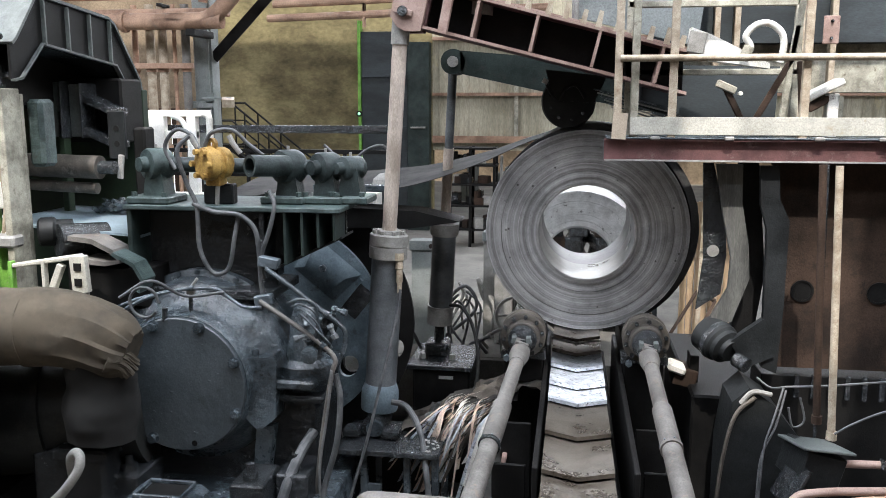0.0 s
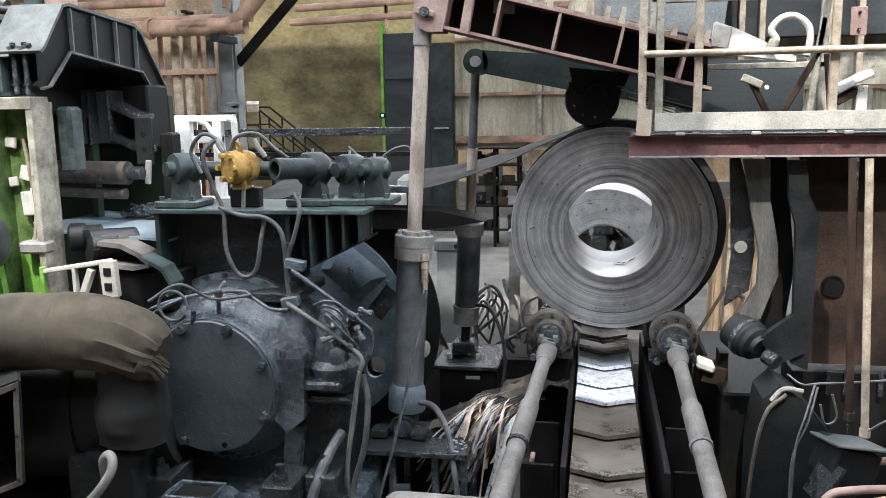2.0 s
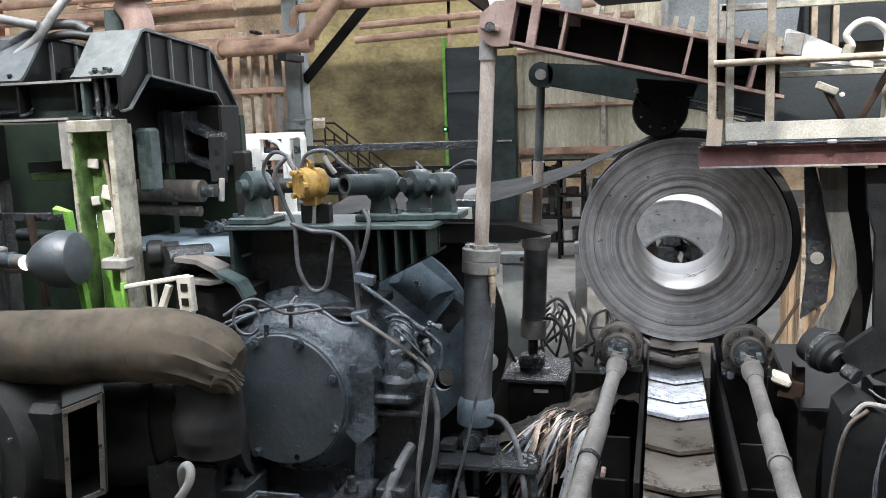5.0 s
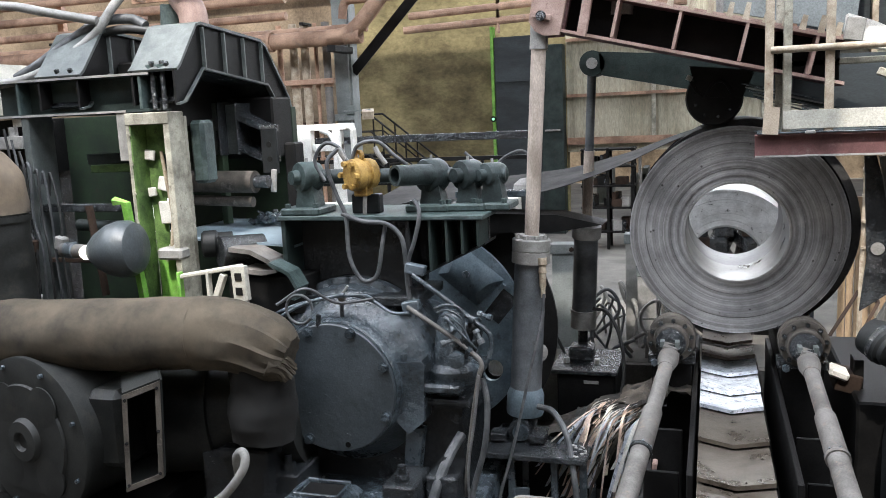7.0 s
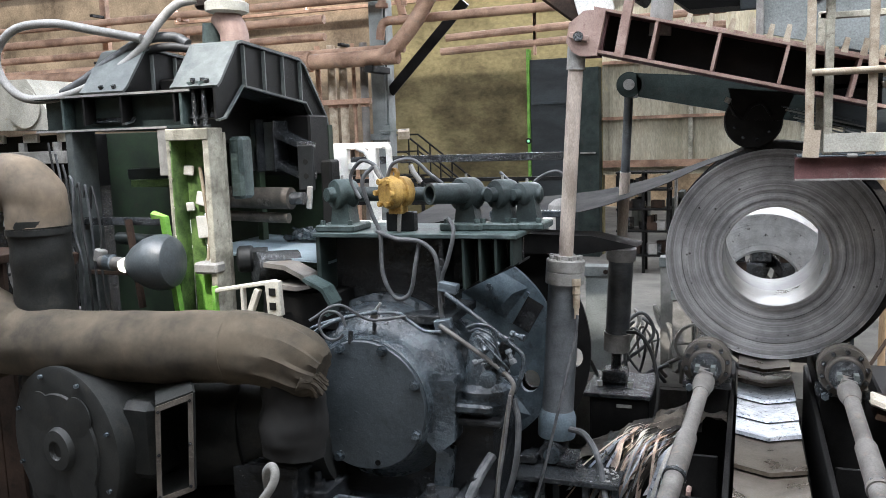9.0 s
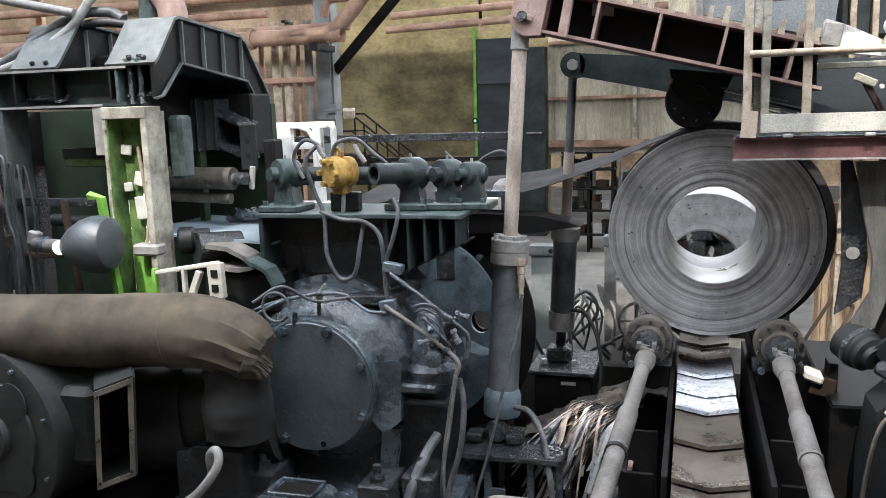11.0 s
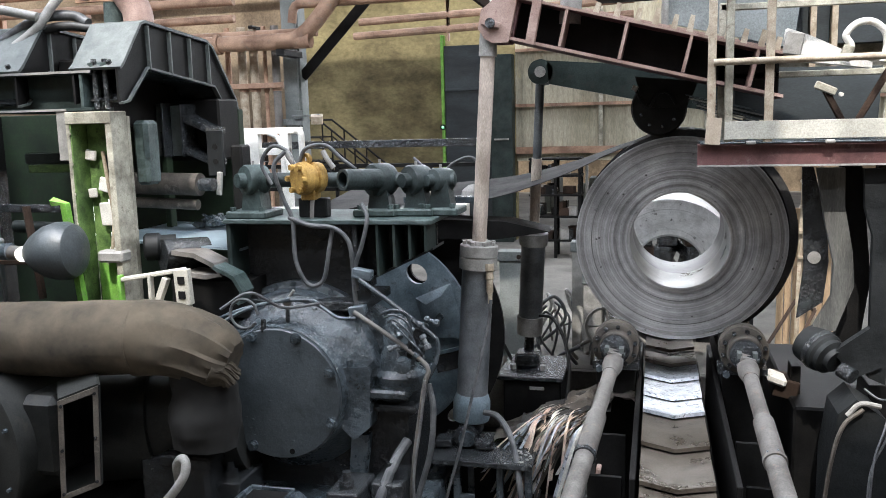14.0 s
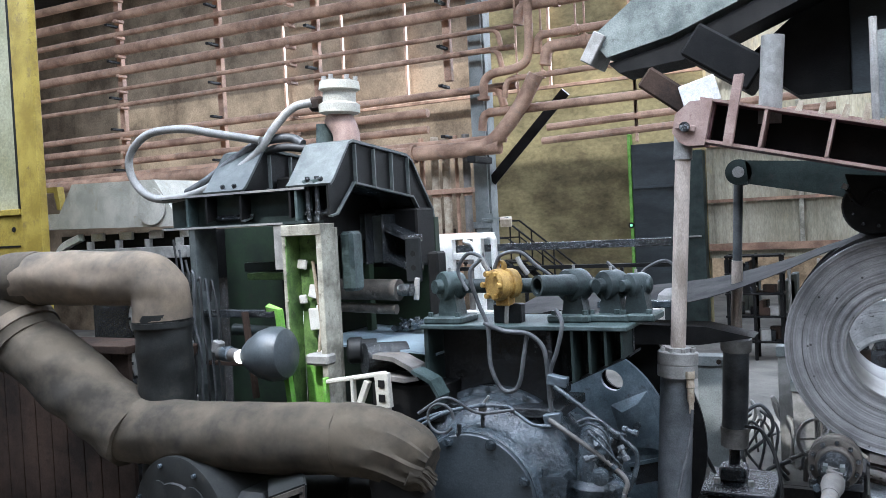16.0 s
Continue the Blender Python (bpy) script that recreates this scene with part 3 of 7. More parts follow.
def pipe_rack():
    # horizontal pipes carried across the hall in front of the wall
    rows = ((4.45, 0.075), (4.74, 0.07), (5.04, 0.08), (5.34, 0.07), (6.0, 0.05), (6.35, 0.045), (6.75, 0.1), (7.2, 0.12), (7.55, 0.06), (7.95, 0.1), (8.4, 0.09))
    for z, r in rows:
        p = thing("rack_pipe", (-16, 13.5, z), "long dusty pink-brown pipe on the rack", "pipe", "rack pipes")
        x1 = -7.2 if z < 5.2 and z > 4.5 else -5.7 if z < 6.5 else -5.3
        pts = [(-29, 13.5, z), (x1 - 1.4, 13.5, z), (x1 - 0.8, 13.5, z), (x1 - 0.4, 13.5, z), (x1 - 0.1, 13.5, z - 0.04), (x1, 13.5, z - 0.35)]
        if z > 6.5:
            pts = [(-29, 13.5, z), (x1 - 1.3, 13.5, z), (x1 - 0.7, 13.5, z), (x1 - 0.3, 13.5, z), (x1 - 0.08, 13.56, z), (x1, 13.9, z)]
        part("pipe", tube(B(), pts if z > 5.2 else [(-29, 13.5, z), (x1, 13.5, z)], r, 12, 4), RUSTPIPE, p)
        for x in (-19, -14.8, -10.2):
            part("saddle", span(B(), (x, 13.38, z - r - 0.05), (x + 0.1, 13.62, z - r + 0.01)), RUSTPIPE, p)
    for x in (-21.5, -18.2, -15.0, -12.15, -9.7, -6.85):
        u = thing("rack_upright", (x, 13.7, 3.6), "rusty upright hanger of the pipe rack", "hanger", "rack uprights")
        part("post", span(B(), (x - 0.07, 13.68, 5.6 if x > -10 else 4.2), (x + 0.07, 13.8, 11)), RUSTPIPE, u)
        for z in (4.6, 5.5, 6.2, 7.0, 7.8):
            part("arm", span(B(), (x - 0.04, 13.36, z - 0.05), (x + 0.04, 13.68, z)), BLACK, u)
    # the large cranked pipe that turns up by the column
    c = thing("cranked_pipe", (-6, 13.2, 4.3), "large pink-brown pipe with a cranked rising bend", "pipe")
    part("pipe", tube(B(), [(-29, 13.1, 4.28), (-7.4, 13.1, 4.28), (-6.8, 13.1, 4.28), (-6.25, 13.1, 4.28), (-5.8, 13.1, 4.36), (-5.3, 13.1, 4.85), (-4.95, 13.1, 5.4)], 0.13, 16, 5), RUSTPIPE, c)
    part("support", span(B(), (-6.25, 13.05, 4.05), (-6.1, 13.79, 4.16)), BLACK, c)
    part("flange", cyl(B(), (-7.35, 13.1, 4.28), (-7.28, 13.1, 4.28), 0.17, seg=16), RUSTPIPE, c)
    for z, x0 in ((4.55, -4.9), (4.33, -5.0)):
        p = thing("wall_pipe", (-3, 13.4, z), "thin brown pipe running on past the column", "pipe", "wall pipes")
        part("pipe", tube(B(), [(x0, 13.4, z), (-0.5, 13.4, z + 0.12)], 0.06, 10, 0), RUSTPIPE, p)
        part("hanger", span(B(), (-3.42, 13.36, z - 0.15), (-3.38, 13.44, 11.0)), RUSTPIPE, p)
    # more pipe runs past the column, hung from the roof
    for z, x0, x1, r in ((5.87, -4.85, -1.2, 0.1), (6.08, -5.0, -0.6, 0.07), (5.42, -5.6, -3.6, 0.05), (4.89, -6.05, -2.3, 0.075), (6.6, -5.3, -0.6, 0.09)):
        p = thing("wall_pipe", ((x0 + x1) / 2, 13.3, z), "brown pipe run hung past the steel column", "pipe", "wall pipes")
        part("pipe", tube(B(), [(x0, 13.3, z - 0.3), (x0 + 0.04, 13.3, z - 0.08), (x0 + 0.16, 13.3, z), (x0 + 0.5, 13.3, z), (x1, 13.3, z + 0.02)], r, 12), RUSTPIPE, p)
        part("hanger", span(B(), (x0 + 0.68, 13.28, z), (x0 + 0.71, 13.32, 11.0)), RUSTPIPE, p)
        part("clamp", cyl(B(), (x0 + 0.65, 13.3, z), (x0 + 0.74, 13.3, z), r + 0.02, seg=14), RUSTPIPE, p)
    p = thing("drop_pipe", (-5.1, 13.2, 6), "brown pipe dropping and jogging toward the column", "pipe")
    part("pipe", tube(B(), [(-5.08, 13.2, 11.0), (-5.08, 13.2, 6.6), (-5.1, 13.2, 5.85), (-5.18, 13.2, 5.64), (-5.4, 13.2, 5.56), (-5.75, 13.2, 5.53), (-5.92, 13.2, 5.42), (-5.95, 13.2, 5.14)], 0.075, 12), RUSTPIPE, p)
    part("elbow_flange", cyl(B(), (-5.95, 13.2, 5.1), (-5.95, 13.2, 5.16), 0.11, seg=14), RUSTPIPE, p)


# ---- coil, second coil, strip ----
CX, CZ, CY = 0.068, 1.855, 7.42


def coil(cx, cy, cz, r_out, r_in, length, label, seed, mat):
    rnd = random.Random(seed)
    c = thing("steel_coil", (cx, cy, cz), label, "coil", "steel coils")
    r, y, prof, n = r_in, 0.0, [], 0
    while r < r_out - 0.012:
        w = rnd.uniform(0.008, 0.032)
        n += 1
        if n % 4 == 0 and rnd.random() < 0.75:
            d = rnd.uniform(0.01, 0.026)
            prof += [(y + d, r), (y + d, r + 0.006)]
            r += 0.006
        prof += [(y, r), (y + 0.001, r + w * 0.94), (y + 0.005, r + w * 0.96), (y + 0.005, r + w)]
        r += w
        y = max(-0.02, min(0.03, y + rnd.uniform(-0.006, 0.006)))
    prof += [(y + 0.004, r_out - 0.004), (y + 0.01, r_out)]
    body = B()
    lathe(body, (0, 0, 0), (0, 1, 0), [(length, r_in)] + prof + [(length, r_out), (length, r_in)], 112)
    ob = part("coil_body", body, mat, None)
    ob.parent = c
    # inner wrap in brighter steel for the lit rim of the bore
    inner = B()
    lathe(inner, (0, 0, 0), (0, 1, 0), [(-0.02, r_in - 0.008), (-0.026, r_in - 0.004), (-0.026, r_in + 0.01), (-0.02, r_in + 0.014), (length * 0.5, r_in + 0.012), (length * 0.5, r_in - 0.008), (-0.02, r_in - 0.008)], 96)
    part("inner_wrap", inner, BORE, None, "inner wrap, paled for light in the bore").parent = c
    return c


def coils():
    c = coil(CX, CY, CZ, 0.893, 0.424, 1.35, "large wound coil of dark hot-rolled strip on two cradle rolls", 3, COIL)
    # slipped outer wraps; their shadow is set by the dark steel
    outer = B()
    lathe(outer, (0.05, 0.12, 0.02), (0, 1, 0), [(1.2, 0.86), (0.0, 0.86), (0.0, 0.925), (0.03, 0.93), (1.2, 0.93), (1.2, 0.86)], 112)
    o = part("outer_layer", outer, SHEET, None, "slipped outer wraps, darkened for shadow")
    o.parent = c
    coil(0.03, 10.9, 0.97, 0.9, 0.44, 1.3, "second coil standing behind on the floor, paled for light", 5, LITCOIL)
    s = thing("coil_stand", (0.03, 11.5, 0), "low steel saddle under the rear coil", "stand")
    for x in (-0.55, 0.61):
        part("chock", prism(B(), [(x - 0.22, 0), (x + 0.22, 0), (x + (0.2 if x > 0 else 0.0), 0.4 if x > 0 else 0.1), (x + (0.0 if x > 0 else -0.2), 0.1 if x > 0 else 0.4)], "y", 11.0, 12.1), BLACK, s)
    # dark billets stacked on the floor beyond the coils
    bl = thing("billet_stack", (0.0, 14.6, 0), "stack of dark steel billets on the hall floor", "billets")
    rnd = random.Random(8)
    for k in range(16):
        x, z = -0.75 + (k % 4) * 0.4, (k // 4) * 0.27
        part("billet", box(B(), (x + rnd.uniform(-0.06, 0.06), 14.6, z + 0.13), (0.3, 1.4, 0.26), (0, 0, rnd.uniform(-7, 7)), 0.02), OILY if k % 3 else RUST, bl)
    rk = thing("storage_rack", (-2.2, 17.5, 0), "dark cluttered storage rack by the far wall", "rack")
    for x in (-2.7, -2.2, -1.7):
        part("upright", span(B(), (x, 17.4, 0), (x + 0.06, 17.46, 2.1)), BLACK, rk)
        part("upright", span(B(), (x, 17.9, 0), (x + 0.06, 17.96, 2.1)), BLACK, rk)
    for z in (0.35, 0.85, 1.3, 1.7, 2.05):
        part("shelf", span(B(), (-2.72, 17.38, z), (-1.62, 17.98, z + 0.04)), BLACK, rk)
    for k in range(26):
        x, z = rnd.uniform(-2.6, -1.8), (0.39, 0.89, 1.34, 1.74)[k % 4]
        h = rnd.uniform(0.1, 0.3)
        part("load", box(B(), (x, rnd.uniform(17.5, 17.8), z + h / 2), (rnd.uniform(0.08, 0.25), 0.2, h), (0, 0, rnd.uniform(-20, 20)), 0.01), (OILY, BLACK, RUST, CAP)[k % 7 % 4], rk)
    # strip from the pinch rolls to the coil
    st = thing("steel_strip", (-1.4, 8, 2.3), "dark steel strip running from the pinch rolls onto the coil", "strip")
    bm = B()
    rows = []
    for p in smooth_path([(-3.4, 2.1, 2.2), (-2.6, 2.12, 2.24), (-1.9, 2.17, 2.3), (-1.45, 2.25, 2.36), (-0.9, 2.44, 2.5), (-0.5, 2.62, 2.64), (-0.1, 2.757, 2.757), (0.12, 2.785, 2.785)], 6):
        rows.append([bm.verts.new((p.x, y, z + dz)) for y, z, dz in ((7.6, p.y, 0), (8.7, p.z, 0), (8.7, p.z, -0.006), (7.6, p.y, -0.006))])
    for a, b in zip(rows, rows[1:]):
        for k in range(4):
            bm.faces.new((a[k], a[(k + 1) % 4], b[(k + 1) % 4], b[k]))
    part("band", bm, SHEET, st)
    # white box added in place of a sunlit bright spot
    wc = thing("bright_spot_box", (-2.40, 9.1, -0.75), "white box added for the sunlit spot behind the guide plate", "cabinet")
    part("body", span(B(), (-2.59, 9.0, -0.75), (-2.20, 9.3, 2.00), 0.01), WHITE, wc)
    part("door", span(B(), (-2.55, 8.985, 0.3), (-2.24, 8.997, 1.95), 0.004), WHITE, wc)
    sh = thing("guide_plate", (-1.9, 7.5, 2.0), "black pointed strip guide plate behind the cylinder", "guide")
    part("plate", prism(B(), [(-2.6, 2.05), (-1.45, 2.02), (-1.05, 1.93), (-1.5, 1.86), (-2.6, 1.85)], "y", 7.35, 7.72), BLACK, sh)
    part("edge_channel", span(B(), (-2.35, 7.2, 2.2), (-1.7, 7.3, 2.26)), GEAR, sh)
    part("post", span(B(), (-2.6, 7.62, -0.75), (-2.5, 7.72, 1.86)), OILY, sh)
    for x in (-2.1, -1.75):
        part("cap", lathe(B(), (x, 7.5, 2.24), (0, 0, 1), [(0, 0.13), (0.05, 0.12), (0.1, 0.06), (0.11, 0)], 16), CAP, sh, "pale domed cap")


def cradle():
    for side, x in ((-1, -0.46), (1, 0.6)):
        r = thing("cradle_roll", (x, 7.2, 0.94), "driven cradle roll with bolted coupling flange under the coil", "roller", "cradle rolls")
        z = 0.95
        part("roll", cyl(B(), (x, 7.42, z), (x, 8.75, z), 0.13, seg=40), OILY, r)
        endcap = part("end_cap", lathe(B(), (x, 7.42, z), (0, -1, 0), [(0, 0.185), (0.03, 0.2), (0.09, 0.2), (0.1, 0.186), (0.17, 0.186), (0.18, 0.2), (0.215, 0.2), (0.22, 0.19), (0.22, 0.15), (0.28, 0.145), (0.29, 0.13), (0.29, 0)], 40), DUSTBROWN, r)
        coupling = part("coupling", lathe(B(), (x, 7.13, z), (0, -1, 0), [(0, 0.12), (0.06, 0.125), (0.07, 0.1), (0.13, 0.1), (0.14, 0.08), (0.14, 0)], 32), OILY, r)
        bolts(endcap, (x, 7.2, z), (0, -1, 0), 0.172, 10, 0.019, 0.035, OILY, 0.2)
        bolts(coupling, (x, 7.07, z), (0, -1, 0), 0.108, 8, 0.014, 0.035, OILY)
        for sx in (-0.06, 0.06):
            part("fork", prism(B(), [(x + sx - 0.018, z - 0.06), (x + sx + 0.018, z - 0.06), (x + sx + 0.018, z + 0.06), (x + sx - 0.018, z + 0.06)], "y", 6.9, 7.01), YOKE, r)
        part("yoke", box(B(), (x, 6.95, z - 0.01), (0.12, 0.14, 0.08), (0, 15, 0)), GREYPIPE, r)
        part("cross_pin", cyl(B(), (x - 0.09, 6.93, z), (x + 0.09, 6.93, z), 0.035, seg=14), OILY, r)
        sh = thing("drive_shaft", (x, 6, 0.9), "long grey tubular cardan shaft to the cradle roll", "shaft", "cardan shafts")
        a, e = Vector((x, 6.95, 0.9)), Vector((-0.76, 3.6, 0.26) if side < 0 else (0.7, 3.6, 0.38))
        at = lambda k: a + (e - a) * k
        part("neck", lathe(B(), a, e - a, [(0, 0.0), (0, 0.05), (0.04, 0.082), (0.12, 0.085), (0.2, 0.07), (0.26, 0.062), (0.26, 0)], 28), GREYPIPE, sh)
        part("shaft_tube", cyl(B(), at(0.05), at(0.28), 0.058, seg=28), GREYPIPE, sh)
        part("sleeve", lathe(B(), at(0.27), e - a, [(0, 0.05), (0, 0.066), (0.02, 0.073), (0.52, 0.073), (0.53, 0.067), (1.3, 0.068), (2.5, 0.068), (2.5, 0)], 28), GREYPIPE, sh)
        ring = part("clamp_ring", lathe(B(), at(0.425), e - a, [(0, 0.06), (0, 0.079), (0.035, 0.079), (0.035, 0.06)], 28), OILY if side < 0 else GREYPIPE, sh)
        bolts(ring, at(0.425), a - e, 0.074, 7, 0.009, 0.014, GEAR)
        st = thing("roll_stand", (x, 7.6, -0.75), "black welded stand carrying the cradle roll", "stand", "roll stands")
        part("column", span(B(), (x - 0.17, 7.3, -0.75), (x + 0.17, 8.9, 0.78)), BLACK, st)
        part("bearing_plate", span(B(), (x - 0.2, 7.25, 0.72), (x + 0.2, 7.45, 0.79)), OILY, st)
        xi = x + (0.2 if side < 0 else -0.2)
        part("side_plate", span(B(), (xi - 0.02, 5.2, -0.75), (xi + 0.02, 8.6, 0.62)), BLACK, st)
        for y in (5.6, 6.4):
            part("rib", span(B(), (x - 0.12, y, -0.75), (x + 0.12, y + 0.03, 0.45)), BLACK, st)
        part("foot_nut", bolt(B(), (x - 0.14, 7.2, 0.75), (0, -1, 0), 0.03, 0.05), GEAR, st)
    # chain conveyor of V-shaped saddle plates between the rolls
    cv = thing("saddle_conveyor", (0.05, 6.5, 0.4), "chain conveyor of overlapping V-shaped steel saddle plates", "conveyor")
    ys = [4.5, 5.156, 5.829, 6.528, 6.955, 7.453, 7.95, 8.45, 8.95]
    for i, y in enumerate(ys):
        # three plates take the paler steel for the sun on them
        mat = SUNSTEEL if 6.4 < y < 7.5 else SADDLE
        bm = B()
        w, drop, th = 0.235, 0.045, 0.03
        deep = (ys[i + 1] if i + 1 < len(ys) else y + 0.5) - y + 0.04
        v = []
        for yy, zz in ((y, 0.635), (y + deep, 0.585)):
            v.append([bm.verts.new((0.02 + sx * w, yy, zz - (0 if sx else drop) + dz)) for dz in (0, -th) for sx in (-1, 0, 1)])
        a, b = v
        for q in ((a[0], a[1], b[1], b[0]), (a[1], a[2], b[2], b[1]), (a[3], b[3], b[4], a[4]), (a[4], b[4], b[5], a[5]), (a[0], a[3], a[4], a[1]), (a[1], a[4], a[5], a[2]),
                  (b[0], b[1], b[4], b[3]), (b[1], b[2], b[5], b[4]), (a[0], b[0], b[3], a[3]), (a[2], a[5], b[5], b[2])):
            bm.faces.new(q)
        part("saddle_plate", bm, mat, cv, "worn saddle plate, paled for sunlight" if mat is SUNSTEEL else "")
    for x in (-0.12, 0.16):
        part("chain_rail", span(B(), (x - 0.03, 4.2, 0.28), (x + 0.03, 9.3, 0.42)), OILY, cv)
    for k in range(4):
        part("chain_link", box(B(), (0.02 + (k - 1.5) * 0.12, 4.98, 0.53), (0.06, 0.12, 0.06)), STEEL if k in (0, 3) else OILY, cv)
    part("bed", span(B(), (-0.22, 4.0, -0.75), (0.34, 9.4, 0.2)), BLACK, cv)


# ---- gearbox, bracket, wheel ----
GX, GZ = -3.07, 0.79
WX, WY, WZ = -2.72, 7.35, 0.93


def gearbox():
    g = thing("gearbox", (GX, 6.4, -0.75), "large dirty grey cast gearbox with a round bolted cover", "gearbox")
    cover = part("cover", lathe(B(), (GX, 5.95, GZ), (0, -1, 0), [(0, 0.54), (0.03, 0.54), (0.038, 0.532), (0.045, 0.3), (0.045, 0)], 72), COVER, g, "grey round cover plate")
    part("casing", lathe(B(), (GX, 5.95, GZ), (0, 1, 0), [(0, 0.3), (0, 0.548), (0.03, 0.562), (0.12, 0.58), (0.18, 0.63), (0.26, 0.72), (0.3, 0.75), (0.44, 0.78), (0.46, 0.83), (0.54, 0.83), (0.56, 0.8), (0.62, 0.8), (0.95, 0.74), (0.98, 0.3)], 72), GEAR, g)
    for a in (24, 68, 112, 156, 204, 242, 336):
        p = (GX + 0.505 * math.cos(radians(a)), 5.912, GZ + 0.505 * math.sin(radians(a)))
        bm = bolt(B(), p, (0, -1, 0), 0.034, 0.05)
        cyl(bm, p, (p[0], 5.905, p[2]), 0.046, seg=16)
        part("bolt", bm, GEAR, cover)
    for k in range(13):
        a = radians(20 + k * 12)
        part("flange_bolt", bolt(B(), (GX + 0.81 * math.cos(a), 6.41, GZ + 0.81 * math.sin(a)), (0, -1, 0), 0.022, 0.035), GEAR, g)
    rnd = random.Random(12)
    bm = B()
    for k in range(46):
        r, a = 0.42 * math.sqrt(rnd.random()), rnd.uniform(0, 6.283)
        s = rnd.uniform(0.004, 0.011)
        m = Matrix.Translation((GX + r * math.cos(a), 5.906, GZ + r * math.sin(a))) @ Matrix.Diagonal((s * rnd.uniform(1, 2.2), s * 0.28, s, 1))
        bmesh.ops.create_icosphere(bm, subdivisions=1, radius=1, matrix=m)
    tagged(part("blister", bm, COVER, cover, "blistered paint"), kind="stuff")
    part("oil_plug", cyl(B(), (GX + 0.11, 5.91, GZ - 0.47), (GX + 0.11, 5.9, GZ - 0.47), 0.024, seg=10), BLACK, cover)
    # split flange with lugs and bearing boss
    part("lower_case", prism(B(), [(GX - 0.9, -0.7), (GX + 1.15, -0.7), (GX + 1.0, 0.2), (GX + 1.0, 0.74), (GX - 0.8, 0.74), (GX - 0.8, 0.2)], "y", 6.22, 6.9), OILY, g, "oily lower casing")
    part("split_flange", span(B(), (GX - 0.95, 6.05, 0.74), (GX + 1.05, 6.95, 0.82), 0.02), GEAR, g)
    part("boss", prism(B(), [(GX + 0.5, 0.5), (GX + 0.6, 0.4), (GX + 0.74, 0.52), (GX + 0.76, 0.98), (GX + 0.73, 1.02), (GX + 0.53, 1.0), (GX + 0.5, 0.96)], "y", 6.02, 6.45), GEAR, g)
    for k in range(3):
        part("lug_bolt", bolt(B(), (GX + 0.57 + k * 0.06, 6.08 + k * 0.13, 1.0), (0, 0, 1), 0.028, 0.055), GEAR, g)
    part("bearing_neck", lathe(B(), (GX + 0.9, 6.35, 0.68), (0, 0, 1), [(0, 0.17), (0.06, 0.19), (0.1, 0.22), (0.21, 0.22), (0.23, 0.2), (0.26, 0.16), (0.4, 0.145), (0.6, 0.12), (0.68, 0.08), (0.7, 0)], 36), GEAR, g, "oily grey bearing neck")
    part("neck_plate", span(B(), (GX + 0.62, 6.1, 0.62), (GX + 1.1, 6.6, 0.68), 0.02), OILY, g)
    for i, (x, y) in enumerate(((0.64, 5.72), (-0.36, 5.74), (0.92, 5.95), (-0.62, 5.85))):
        foot = part("foot", span(B(), (GX + x - 0.13, y - 0.12, -0.12), (GX + x + 0.13, y + 0.3, 0.14), 0.015), OILY, g)
        part("anchor_bolt", cyl(B(), (GX + x, y, 0.14), (GX + x, y, 0.27), 0.032, seg=12), OILY, foot)
        part("anchor_nut", bolt(B(), (GX + x, y, 0.14), (0, 0, 1), 0.058, 0.06), OILY, foot)
    part("bed_frame", span(B(), (GX - 1.1, 5.55, -0.75), (GX + 1.2, 7.0, -0.1), 0.02), GEAR, g)
    part("bed_lip", span(B(), (GX - 0.5, 5.1, -0.75), (GX + 0.6, 5.56, 0.02), 0.03), OILY, g)
    tray = part("inspection_cover", prism(B(), [(GX - 0.16, 0.02), (GX + 0.46, 0.02), (GX + 0.42, 0.16), (GX + 0.36, 0.2), (GX - 0.06, 0.2), (GX - 0.12, 0.16)], "y", 5.16, 5.46), GEAR, g)
    part("cover_recess", span(B(), (GX + 0.0, 5.2, 0.198), (GX + 0.3, 5.42, 0.206), 0.002), BLACK, tray)
    for y in (5.18, 5.43):
        part("cover_rim", span(B(), (GX - 0.03, y, 0.2), (GX + 0.33, y + 0.025, 0.23), 0.006), GEAR, tray)
    for x in (-0.04, 0.31):
        part("cover_rim", span(B(), (GX + x, 5.206, 0.2), (GX + x + 0.025, 5.429, 0.228), 0.006), GEAR, tray)
    part("side_bracket", prism(B(), [(GX - 0.56, -0.1), (GX - 0.42, -0.1), (GX - 0.42, 0.42), (GX - 0.46, 0.42)], "y", 5.66, 5.7), OILY, g)
    part("rib_plate", prism(B(), [(GX + 0.55, 0.42), (GX + 0.7, 0.42), (GX + 0.62, -0.1), (GX + 0.5, -0.1)], "y", 6.1, 6.2), GEAR, g)
    # breather and eye bolts on the casing
    br = thing("grease_fitting", (GX + 0.06, 6.2, 1.55), "small pale valve fitting on the gearbox casing", "fitting")
    part("stem", cyl(B(), (GX + 0.06, 6.05, 1.3), (GX + 0.07, 6.05, 1.52), 0.018, seg=8), OILY, br)
    part("body", box(B(), (GX + 0.075, 6.05, 1.52), (0.06, 0.05, 0.06), (0, 20, 10)), CAP, br)
    part("lever", cyl(B(), (GX + 0.075, 6.05, 1.55), (GX + 0.13, 6.05, 1.62), 0.012, seg=8), CAP, br)
    part("stud", cyl(B(), (GX - 0.1, 5.93, 1.3), (GX - 0.09, 5.93, 1.4), 0.022, seg=8), OILY, br)


